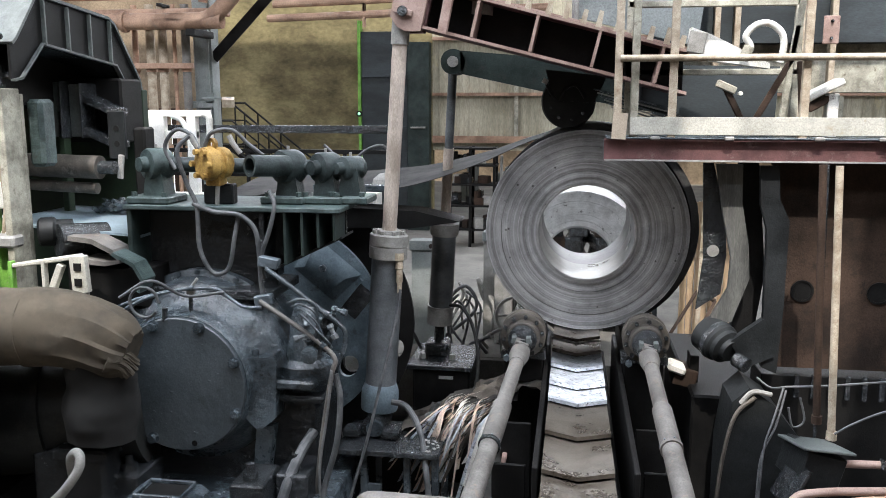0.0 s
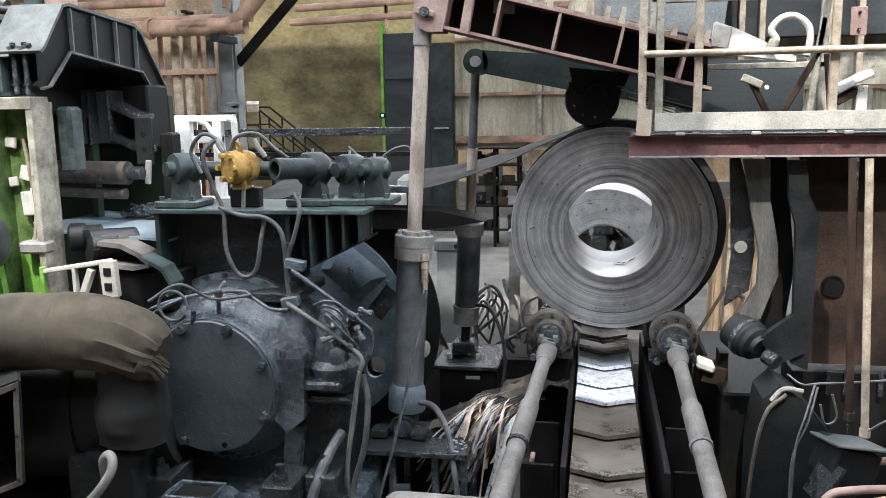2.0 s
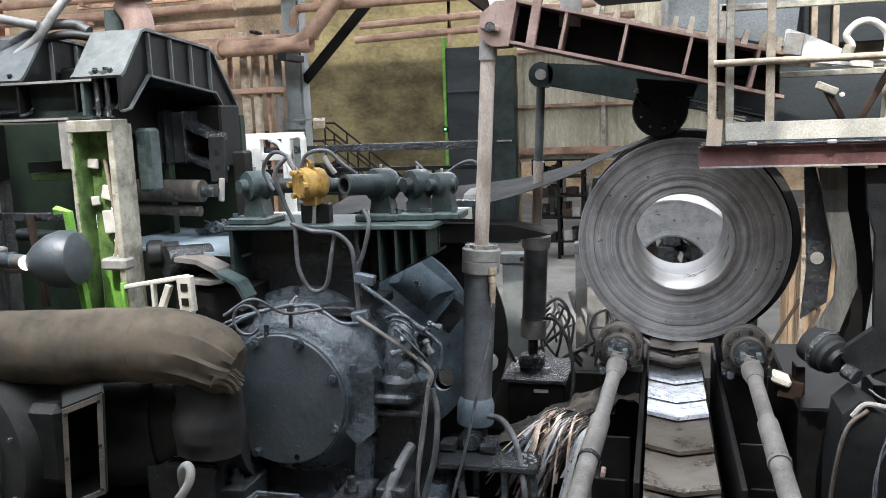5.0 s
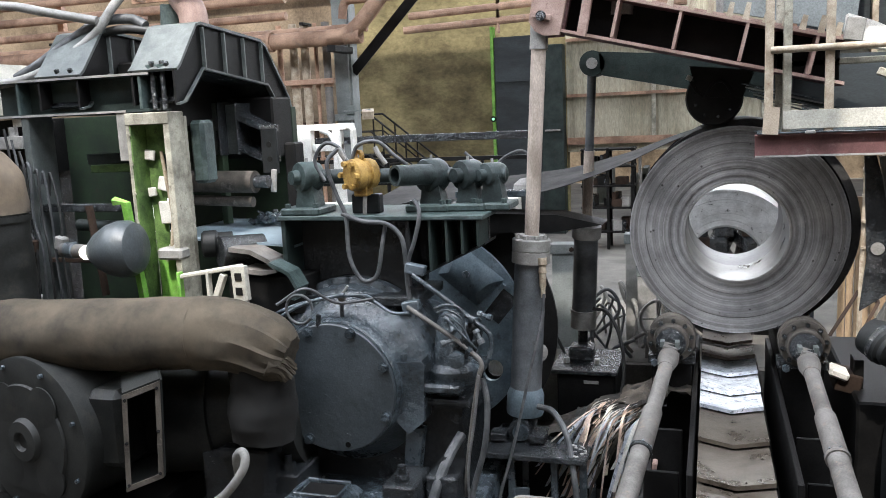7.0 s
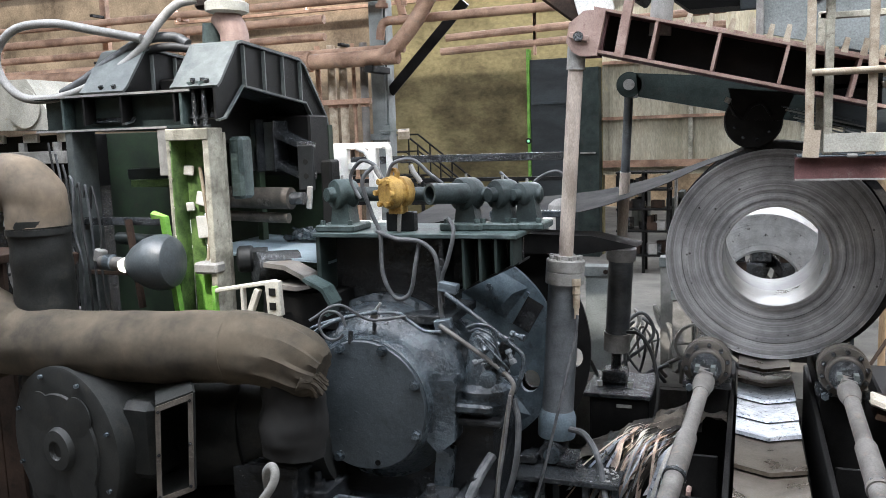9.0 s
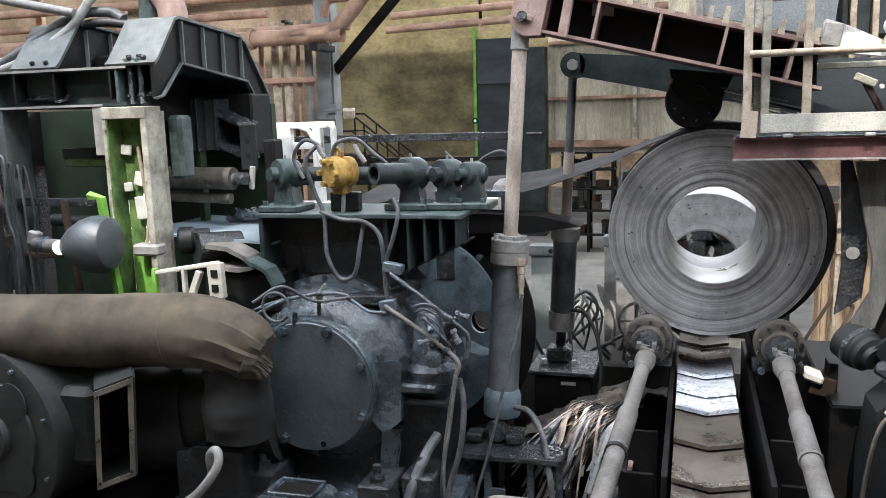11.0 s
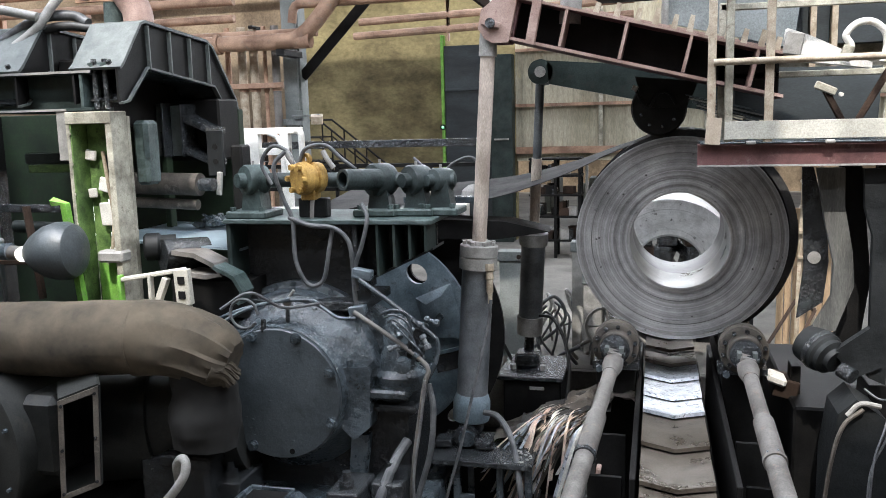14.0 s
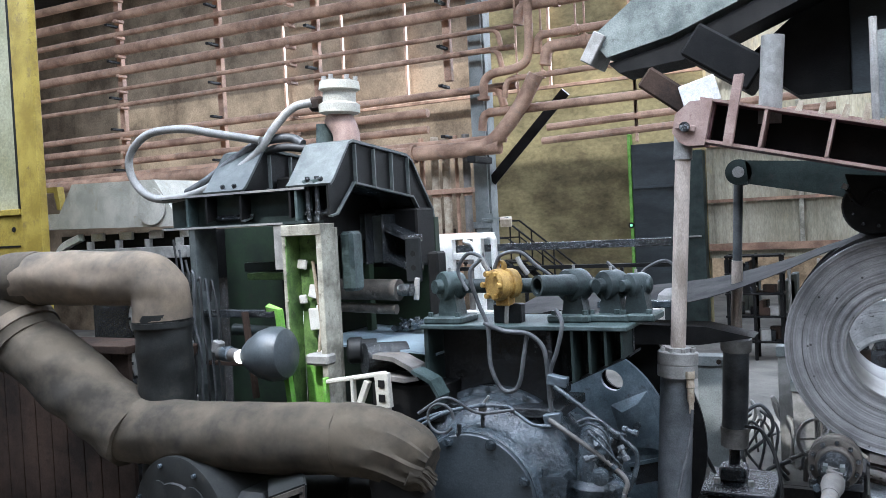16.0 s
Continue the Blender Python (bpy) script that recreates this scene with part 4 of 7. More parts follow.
def bracket():
    b = thing("pump_bracket", (-2.8, 6.5, 1.5), "dark welded bracket with ribs and a grey-green top plate", "bracket")
    part("top_plate", span(B(), (-3.62, 6.2, 2.13), (-1.83, 7.0, 2.17), 0.008), TURQ, b)
    part("end_web", span(B(), (-3.6, 6.22, 1.5), (-3.56, 6.95, 2.13)), DARKGREEN, b)
    part("back_web", prism(B(), [(-3.55, 1.5), (-2.46, 1.5), (-2.46, 1.64), (-1.86, 1.93), (-1.86, 2.13), (-3.55, 2.13)], "y", 6.5, 6.54), OILY, b)
    part("mid_web", span(B(), (-2.5, 6.25, 1.55), (-2.46, 6.7, 2.13)), OILY, b)
    for x, z in ((-2.28, 1.72), (-2.14, 1.79), (-2.01, 1.86), (-1.88, 1.92)):
        part("rib", span(B(), (x - 0.01, 6.22, z), (x + 0.01, 6.5, 2.13), 0), DARKGREEN, b)
    part("sloped_web", prism(B(), [(-2.46, 1.62), (-1.86, 1.91), (-1.86, 1.93), (-2.46, 1.64)], "y", 6.36, 6.72), DARKIRON, b)
    part("foot_plate", span(B(), (-3.7, 6.2, 1.42), (-2.4, 6.9, 1.5), 0.01), OILY, b)
    # shaft line on the plate
    s = thing("shaft_line", (-2.8, 6.5, 2.17), "grey-green shaft carried in bearing pedestals on the bracket", "shaft")
    ax = lambda x: (x, 6.42 + (x + 3.45) * 0.16, 2.48 - (x + 3.45) * 0.02)
    part("shaft", cyl(B(), ax(-3.5), ax(-1.75), 0.062, seg=20), BEARING, s)
    for x, r, m in ((-3.42, 0.13, TURQ), (-2.36, 0.14, BEARING), (-2.06, 0.125, BEARING), (-1.86, 0.1, BEARING)):
        c = Vector(ax(x))
        d = Vector((0.55, 0.83, -0.02)).normalized()
        part("bearing", lathe(B(), c - d * 0.1, d, [(-0.06, 0), (-0.06, r * 0.45), (0, r * 0.5), (0.01, r * 0.92), (0.03, r), (0.17, r), (0.2, r * 0.9), (0.2, 0)], 32), m, s)
        part("pedestal", prism(B(), [(x - 0.09, 2.2), (x + 0.11, 2.2), (x + 0.07, 2.45), (x - 0.05, 2.45)], "y", c.y - 0.09, c.y + 0.09), m, s)
        base = part("base", box(B(), (x, c.y - 0.02, 2.2), (0.36, 0.36, 0.06), bev=0.012), TURQ, s)
        for sx in (-0.13, 0.13):
            part("bolt", bolt(B(), (x + sx, c.y - 0.15, 2.23), (0, 0, 1), 0.025, 0.035), TURQ, base)
        part("grease_nipple", cyl(B(), (x, c.y, c.z + r - 0.01), (x, c.y, c.z + r + 0.03), 0.012, seg=8), CAP, s)
    c0, c1 = (-2.54, 6.2, 2.49), (-2.3, 6.55, 2.47)
    d = Vector(c1) - Vector(c0)
    part("open_pipe", lathe(B(), c0, d, [(0.2, 0.062), (0, 0.062), (0, 0.085), (0.35, 0.085), (0.36, 0.062)], 32), BEARING, s, "open-ended pipe stub")
    part("pipe_bore", lathe(B(), Vector(c0) + d.normalized() * 0.15, d, [(0, 0.062), (0, 0)], 24), BLACK, s)
    # yellow pump
    p = thing("pump", (-2.92, 6.35, 2.2), "small dirty yellow hydraulic pump on the shaft line", "pump")
    bm = B()
    lathe(bm, (-2.93, 6.2, 2.5), (0.5, 0.85, 0), [(0, 0), (0, 0.1), (0.02, 0.13), (0.09, 0.135), (0.1, 0.11), (0.14, 0.11), (0.15, 0.13), (0.22, 0.125), (0.24, 0.09), (0.24, 0)], 12)
    body = part("body", bm, YELLOW, p)
    part("foot", box(B(), (-2.88, 6.35, 2.37), (0.12, 0.14, 0.1)), YELLOW, p)
    for a in range(6):
        part("bolt", bolt(B(), Vector((-2.93, 6.21, 2.5)) + Vector((-0.86 * math.cos(a * 1.05), 0.5 * math.cos(a * 1.05), 0)) * 0.105 + Vector((0, 0, 0.105 * math.sin(a * 1.05))), (-0.5, -0.86, 0), 0.024, 0.035), YELLOW, body)
    part("eye", lathe(B(), (-2.9, 6.33, 2.65), (0.3, 1, 0), [(-0.02, 0.025), (-0.02, 0.05), (0.02, 0.05), (0.02, 0.025), (-0.02, 0.025)], 14), YELLOW, p)
    part("stand", span(B(), (-3.0, 6.36, 2.17), (-2.75, 6.46, 2.33), 0.01), DARKIRON, p)
    part("leg", tube(B(), [(-2.86, 6.3, 2.17), (-2.85, 6.3, 2.3), (-2.84, 6.33, 2.4)], 0.018, 8), CAP, p, "pale drain stub")
    for x in (-3.02, -2.7):
        part("elbow", tube(B(), [(x + 0.05, 6.3, 2.58), (x, 6.28, 2.66), (x - 0.03, 6.28, 2.72)], 0.022, 8), CAP, p)


def wheel():
    w = thing("coupling_wheel", (WX, WY, WZ), "large blue-grey coupling wheel with bolted pads and black rim", "wheel")
    R1, R2 = 0.97, 1.22

    def holed(r_out, holes, y0, y1, seg=96):
        """A disc with slots or round holes: (angle, radius, width, height)."""
        bm = B()
        outer = [bm.verts.new((r_out * math.cos(2 * math.pi * k / seg), y0, r_out * math.sin(2 * math.pi * k / seg))) for k in range(seg)]
        edges = [bm.edges.new((outer[k], outer[(k + 1) % seg])) for k in range(seg)]
        for a, r, wr, wt in holes:
            ca, sa = math.cos(radians(a)), math.sin(radians(a))
            ring = []
            for k in range(14):
                u, v = wr * math.cos(2 * math.pi * k / 14), wt * math.sin(2 * math.pi * k / 14)
                ring.append(bm.verts.new(((r + u) * ca - v * sa, y0, (r + u) * sa + v * ca)))
            edges += [bm.edges.new((ring[k], ring[(k + 1) % 14])) for k in range(14)]
        bmesh.ops.triangle_fill(bm, edges=edges, use_beauty=True)
        ext = bmesh.ops.extrude_face_region(bm, geom=bm.faces[:])
        bmesh.ops.translate(bm, vec=(0, y1 - y0, 0), verts=[v for v in ext["geom"] if isinstance(v, bmesh.types.BMVert)])
        return bm

    def local(name, bm, mat, label=""):
        ob = part(name, bm, mat, None, label)
        ob.parent = w
        return ob

    local("disc", holed(R1, [(51 + 38 + 120 * k, 0.74, 0.09, 0.11) for k in range(3)], -0.02, 0.03), BLUEGREY)
    local("rim_disc", holed(R2, [(-13 + 120 * k, 1.09, 0.06, 0.09) for k in range(3)] + [(89 + 120 * k, 0.74, 0.1, 0.12) for k in range(3)], 0.16, 0.2), BLACK, "sooty black rear rim disc")
    local("hub", lathe(B(), (0, 0, 0), (0, -1, 0), [(0.02, 0.3), (0.3, 0.26), (0.32, 0.15), (0.32, 0)], 32), GEAR)
    for k in range(3):
        a = 51 + 120 * k
        rot = lambda bm: (bmesh.ops.transform(bm, matrix=pose(0, 0, 0, 0, -a, 0), verts=bm.verts), bm)[1]
        # raised pad, sloped edges, set across the radius
        bm = B()
        top = [(0.6, -0.16), (0.76, -0.2), (0.76, 0.2), (0.6, 0.16)]
        bot = [(0.5, -0.24), (0.87, -0.29), (0.87, 0.29), (0.5, 0.24)]
        t = [bm.verts.new((u, -0.075, v)) for u, v in top]
        b = [bm.verts.new((u, -0.02, v)) for u, v in bot]
        bm.faces.new(t)
        for i in range(4):
            bm.faces.new((t[i], t[(i + 1) % 4], b[(i + 1) % 4], b[i]))
        local("pad", rot(bm), BLUEGREY)
        local("pad_bolt", rot(bolt(B(), (0.7, -0.075, 0.02), (0, -1, 0), 0.035, 0.05)), GEAR)
        # flat dark plate in place of a shadowed opening
        bm = B()
        span(bm, (0.5, -0.03, -0.5), (0.8, -0.024, -0.33), 0)
        local("recess", rot(bm), OILY, "dark plate for the shadowed opening by the pad")
        for v in (-0.6, -0.75):
            local("stud", rot(bolt(B(), (0.72, -0.02, v), (0, -1, 0), 0.03, 0.07)), GEAR)
        local("lip", rot(span(B(), (0.5, -0.06, -0.33), (0.84, -0.02, -0.3), 0)), BLUEGREY)
    return w


# ---- cylinders and arms ----
def cylinders():
    c = thing("hydraulic_cylinder", (-1.7, 6.9, 0.1), "tall grey hydraulic cylinder with bolted cap lifting the red arm", "cylinder", "hydraulic cylinders")
    a, b = Vector((-1.71, 6.95, 0.28)), Vector((-1.5, 7.0, 3.62))
    at = lambda z: a + (b - a) * ((z - a.z) / (b.z - a.z))
    part("barrel", cyl(B(), at(0.5), at(1.72), 0.137, seg=40), CYL, c)
    part("lower_head", lathe(B(), at(0.3), b - a, [(0, 0.1), (0, 0.16), (0.02, 0.165), (0.14, 0.165), (0.17, 0.165), (0.24, 0.14), (0.24, 0)], 36), BLUEGREY, c, "blue-grey lower head")
    cap = part("cap", lathe(B(), at(1.66), b - a, [(0, 0.13), (0, 0.163), (0.1, 0.165), (0.102, 0.158), (0.11, 0.158), (0.112, 0.165), (0.2, 0.165), (0.21, 0.155), (0.21, 0.11), (0.24, 0.105), (0.24, 0)], 40), CAP, c, "pale grey cap ring")
    bolts(cap, at(1.87), b - a, 0.13, 8, 0.02, 0.03, CAP, 0.3, "cap_bolt")
    part("piston_rod", cyl(B(), at(1.85), at(3.6), 0.062, seg=28), ROD, c)
    part("rod_eye", cyl(B(), at(3.45), at(3.66), 0.075, seg=20), CAP, c)
    part("clevis", cyl(B(), (-1.72, 6.75, 0.2), (-1.72, 7.1, 0.2), 0.1, seg=24), OILY, c)
    part("trunnion_pin", cyl(B(), (-1.7, 6.7, 0.2), (-1.7, 6.78, 0.2), 0.07, seg=20), GEAR, c)
    part("neck", cyl(B(), (-1.71, 6.95, 0.2), at(0.34), 0.11, seg=20), OILY, c)
    for x in (-1.9, -1.55):
        part("clamp_block", box(B(), (x, 6.75, 0.16), (0.14, 0.16, 0.07)), OILY, c)
    part("hose_union", lathe(B(), (-1.5, 6.86, 1.72), (0.02, -0.1, -1), [(0, 0.04), (0.06, 0.04), (0.07, 0.03), (0.13, 0.035), (0.14, 0.028), (0.24, 0.03), (0.26, 0.02), (0.34, 0.02)], 10), CREAM, c, "cream hose union")
    t = thing("cylinder_table", (-1.5, 6.7, -0.75), "oily steel table under the lifting cylinder", "table")
    part("top", span(B(), (-1.98, 6.45, 0.06), (-1.1, 7.15, 0.11)), OILY, t)
    # small pale flakes for the glints at the table corner
    rnd = random.Random(6)
    bm = B()
    for k in range(24):
        box(bm, (rnd.uniform(-1.28, -1.12), rnd.uniform(6.48, 6.75), 0.113), (rnd.uniform(0.01, 0.03), rnd.uniform(0.01, 0.03), rnd.uniform(0.006, 0.014)), (rnd.uniform(-30, 30), rnd.uniform(-30, 30), rnd.uniform(0, 90)), 0)
    tagged(part("glint_flakes", bm, CAP, t, "pale flakes standing in for glints"), kind="stuff")
    for x, y in ((-1.75, 6.55), (-1.38, 6.55), (-1.14, 6.55), (-1.14, 7.1), (-1.75, 7.1)):
        part("leg", span(B(), (x - 0.03, y - 0.03, -0.75), (x + 0.03, y + 0.03, 0.06)), GEAR, t)
    part("panel", span(B(), (-1.95, 7.08, -0.75), (-1.12, 7.12, 0.05)), BLACK, t)
    part("rung", span(B(), (-1.75, 6.53, -0.3), (-1.6, 6.56, -0.22)), GEAR, t)
    # second cylinder
    d = thing("hydraulic_cylinder", (-1.35, 8.2, 0.45), "dark hydraulic cylinder with pale bands lifting the green arm", "cylinder", "hydraulic cylinders")
    a, b = Vector((-1.37, 8.2, 0.6)), Vector((-1.2, 7.95, 3.3))
    at = lambda z: a + (b - a) * ((z - a.z) / (b.z - a.z))
    part("barrel", cyl(B(), at(0.85), at(1.75), 0.118, seg=36), CYL, d)
    part("top_collar", lathe(B(), at(1.7), b - a, [(0, 0.1), (0, 0.138), (0.03, 0.142), (0.12, 0.142), (0.13, 0.11), (0.18, 0.1), (0.18, 0)], 32), CAP, d, "pale top collar")
    part("foot_band", lathe(B(), at(0.78), b - a, [(0, 0.08), (0, 0.128), (0.14, 0.128), (0.145, 0.133), (0.19, 0.133), (0.19, 0.1)], 32), CAP, d, "pale lower band")
    part("piston_rod", cyl(B(), at(1.8), at(3.3), 0.042, seg=20), CYL, d)
    part("rod_sleeve", cyl(B(), at(1.85), at(2.55), 0.05, 0.05, seg=20), ROD, d, "bright rod section")
    part("pin_foot", cyl(B(), at(0.5), at(0.8), 0.05, seg=16), OILY, d)
    part("bolt", bolt(B(), (-1.33, 8.05, 1.84), (0, 0, 1), 0.02, 0.04), CAP, d)
    q = thing("cylinder_pedestal", (-1.3, 8.1, -0.75), "black box pedestal under the rear cylinder", "pedestal")
    part("box", span(B(), (-1.56, 7.75, -0.75), (-1.0, 8.5, 0.42), 0.02), BLACK, q)
    part("top_plate", span(B(), (-1.62, 7.72, 0.42), (-0.98, 8.52, 0.46)), OILY, q)
    part("pivot_block", box(B(), (-1.37, 8.15, 0.53), (0.24, 0.24, 0.14), bev=0.02), OILY, q)
    for x in (-1.5, -1.2):
        part("bolt", bolt(B(), (x, 7.98, 0.46), (0, 0, 1), 0.03, 0.05), CAP, q)
    part("slot", span(B(), (-1.3, 7.74, 0.33), (-1.16, 7.752, 0.36), 0), CAP, q, "pale slot plate")


def red_arm():
    r = thing("lifting_arm", (-0.3, 7.05, 3.4), "long red-primed box arm with open ribbed bays over the coil", "arm")
    bx = lambda x: 3.577 - (x + 1.34) * 0.253      # bottom edge
    tx = lambda x: 3.941 - (x + 1.34) * 0.26       # top edge
    x0, x1 = -1.34, 0.8
    # black web carries the shade inside the open bays
    part("web", prism(B(), [(x0, bx(x0)), (x1, bx(x1)), (x1, tx(x1)), (x0, tx(x0))], "y", 7.2, 7.23), BLACK, r, "web plate blacked for shade in the bays")
    for f, th in ((bx, 0.03), (tx, -0.025)):
        part("flange", prism(B(), [(x0, f(x0)), (x1, f(x1)), (x1, f(x1) + th), (x0, f(x0) + th)], "y", 6.93, 7.42), RED, r)
        part("flange_edge", prism(B(), [(x0, f(x0) + th * 0.1), (x1, f(x1) + th * 0.1), (x1, f(x1) + th * 0.9), (x0, f(x0) + th * 0.9)], "y", 6.915, 6.93), PINK, r, "worn pink edge")
    for x in (-0.92, -0.447, 0.045, 0.54):
        lean = 0.065
        part("stiffener", prism(B(), [(x, bx(x) + 0.03), (x + 0.025, bx(x) + 0.03), (x + 0.025 + lean, tx(x + lean) - 0.025), (x + lean, tx(x + lean) - 0.025)], "y", 6.92, 7.2), PINK, r)
    part("stub_post", prism(B(), [(-1.18, bx(-1.18)), (-1.11, bx(-1.11)), (-1.0, 4.08), (-1.07, 4.08)], "y", 6.88, 6.96), PINK, r, "pink upright angle")
    part("nose", prism(B(), [(-1.57, 3.67), (-1.52, 3.59), (-1.45, 3.55), (-1.32, 3.55), (-1.24, 3.91), (-1.42, 3.91), (-1.54, 3.82)], "y", 6.9, 6.96), PINK, r)
    part("nose_rear", prism(B(), [(-1.57, 3.67), (-1.52, 3.59), (-1.45, 3.55), (-1.32, 3.55), (-1.24, 3.91), (-1.42, 3.91), (-1.54, 3.82)], "y", 7.1, 7.16), RED, r)
    part("pivot_pin", cyl(B(), (-1.46, 6.84, 3.705), (-1.46, 7.2, 3.705), 0.04, seg=18), OILY, r)
    part("pin_keeper", box(B(), (-1.46, 6.885, 3.705), (0.16, 0.02, 0.05), (0, 15, 0)), PINK, r)
    for x, z in ((-0.62, 0.07), (-0.46, 0.1), (-0.3, 0.09), (-0.16, 0.12), (-0.02, 0.1), (0.1, 0.12), (0.24, 0.09), (0.38, 0.13), (0.5, 0.1), (0.63, 0.12), (0.74, 0.09)):
        part("lug", prism(B(), [(x - 0.025, tx(x) - 0.005), (x + 0.025, tx(x) - 0.012), (x + 0.045, tx(x) + z), (x + 0.012, tx(x) + z + 0.01)], "y", 6.93, 6.98), CREAM, r, "cream rope lug")
    part("lug_strip", prism(B(), [(-0.7, tx(-0.7)), (0.8, tx(0.8)), (0.8, tx(0.8) + 0.018), (-0.7, tx(-0.7) + 0.018)], "y", 6.94, 7.05), PINK, r)
    g = thing("green_arm", (-0.4, 7.95, 3.2), "dark green tapered lever arm above the coil", "arm")
    part("beam", prism(B(), [(-1.12, 3.45), (-0.55, 3.4), (0.9, 3.14), (0.9, 2.85), (-0.3, 3.07), (-1.1, 3.24)], "y", 7.8, 8.1), DARKGREEN, g)
    part("eye", cyl(B(), (-1.18, 7.8, 3.35), (-1.18, 8.1, 3.35), 0.115, seg=28), DARKGREEN, g)
    part("pin", cyl(B(), (-1.18, 7.77, 3.35), (-1.18, 8.13, 3.35), 0.05, seg=18), CAP, g)
    part("rear_plate", prism(B(), [(0.5, 3.3), (1.62, 3.28), (1.6, 2.7), (1.3, 2.72), (0.5, 2.98)], "y", 7.5, 7.78), GATE, g, "dark blue-grey rear plate")
    p = thing("press_roll", (-0.12, 7.6, 3.0), "greasy black press roll with hoses above the coil", "roller")
    part("roll", lathe(B(), (-0.12, 7.45, 2.99), (0, 1, 0), [(0, 0), (0, 0.1), (0.01, 0.12), (0.02, 0.22), (0.05, 0.235), (1.2, 0.235), (1.22, 0.2), (1.22, 0)], 40), BLACK, p)
    part("hanger", prism(B(), [(-0.32, 3.26), (0.2, 3.2), (0.1, 2.98), (-0.25, 3.0)], "y", 7.4, 7.46), BLACK, p)
    for a in range(9):
        part("stud", bolt(B(), (-0.12 + 0.16 * math.cos(a * 0.7), 7.46, 2.99 + 0.16 * math.sin(a * 0.7)), (0, -1, 0), 0.014, 0.03), OILY, p)
    part("hose", tube(B(), [(-0.32, 7.4, 3.16), (-0.27, 7.38, 3.06), (-0.2, 7.38, 3.0), (-0.14, 7.38, 3.1), (-0.05, 7.38, 3.12), (0.02, 7.38, 3.02)], 0.014, 8), BLACK, p)
    part("fitting", cyl(B(), (-0.33, 7.38, 3.14), (-0.31, 7.38, 3.18), 0.025, seg=10), CAP, p)
    s = thing("stacked_strips", (0.4, 7.35, 2.95), "bundle of thin grey steel strips beside the platform", "strips")
    for k in range(6):
        part("strip_piece", box(B(), (0.38 + k * 0.03, 7.3 + k * 0.02, 3.02 - k * 0.035), (0.6, 0.05, 0.012), (0, 14 + k, 0), 0.002), CAP if k % 2 else GEAR, s)


# ---- platform with railing ----
def platform():
    p = thing("platform", (1.8, 6.9, 2.6), "raised steel walkway with red edge beam and white toe board", "platform")
    bm = B()
    ibeam(bm, (0.17, 6.72, 2.615), (4.2, 6.72, 2.615), 0.17, 0.1, 0.012)
    part("edge_beam", bm, RED, p, "red-primed edge beam")
    part("beam_lip", span(B(), (0.17, 6.655, 2.532), (4.2, 6.668, 2.545), 0), CAP, p)
    part("deck", span(B(), (0.19, 6.66, 2.702), (4.2, 7.25, 2.715)), GEAR, p)
    part("toe_board", span(B(), (0.36, 6.665, 2.735), (4.2, 6.675, 2.87), 0.002), GREYTANK, p)
    for x in (0.262, 0.672, 1.63, 2.88):
        part("post", span(B(), (x - 0.03, 6.67, 2.71), (x + 0.03, 6.72, 4.15)), CREAM, p)
    part("post_angle", span(B(), (0.36, 6.72, 2.71), (0.42, 6.78, 4.15)), FRAME, p)
    part("end_card", box(B(), (0.28, 6.66, 2.8), (0.11, 0.01, 0.2), (0, 4, 0), 0), PAPER, p, "tan card")
    for z in (3.31, 3.95):
        part("rail", cyl(B(), (0.27, 6.66, z), (4.2, 6.62, z), 0.026, seg=16), CREAM, p)
    for z in (3.2, 3.74):
        part("rear_rail", span(B(), (0.35, 7.2, z), (1.7, 7.25, z + 0.05)), FRAME, p)
    for x in (0.37, 1.68):
        part("rear_post", span(B(), (x - 0.03, 7.2, 2.71), (x + 0.03, 7.26, 3.8)), FRAME, p)
    for x in (0.55, 1.1, 1.75, 2.2):
        part("clip", box(B(), (x, 6.655, 2.71), (0.07, 0.03, 0.03)), CAP, p)
    # things on the platform
    h = thing("white_hose", (1.3, 6.9, 3.3), "thick white hose looped over the railing", "hose")
    part("loop", tube(B(), [(1.22, 6.85, 3.34), (1.25, 6.85, 3.4), (1.21, 6.85, 3.48), (1.28, 6.85, 3.56), (1.38, 6.85, 3.57), (1.47, 6.85, 3.5), (1.49, 6.85, 3.4), (1.47, 6.85, 3.28)], 0.026, 12), WHITE, h)
    part("end_fitting", cyl(B(), (1.2, 6.85, 3.3), (1.24, 6.85, 3.4), 0.04, seg=12), FRAME, h)
    f = thing("flood_lamp", (0.85, 6.9, 3.4), "white wedge-shaped lamp housing on the arm", "lamp")
    part("body", prism(B(), [(0.82, 3.56), (0.98, 3.5), (1.42, 3.28), (1.42, 3.24), (0.8, 3.33)], "y", 6.95, 7.1), WHITE, f)
    part("socket", box(B(), (0.86, 6.93, 3.44), (0.13, 0.06, 0.17), (0, 10, 0)), CAP, f)
    b = thing("bent_bracket", (1.1, 6.95, 2.87), "bent steel bracket leaning on the walkway", "bracket")
    part("leg", box(B(), (1.16, 6.95, 2.98), (0.05, 0.04, 0.32), (0, -28, 0)), RUST, b)
    part("arm", box(B(), (1.1, 6.93, 3.1), (0.16, 0.05, 0.06), (0, 24, 0)), FRAME, b)
    part("nut", bolt(B(), (1.2, 6.9, 3.05), (0, -1, 0), 0.018, 0.04), WHITE, b)
    pl = thing("timber_pieces", (1.5, 7.0, 2.87), "worn brown planks propped against the railing", "planks")
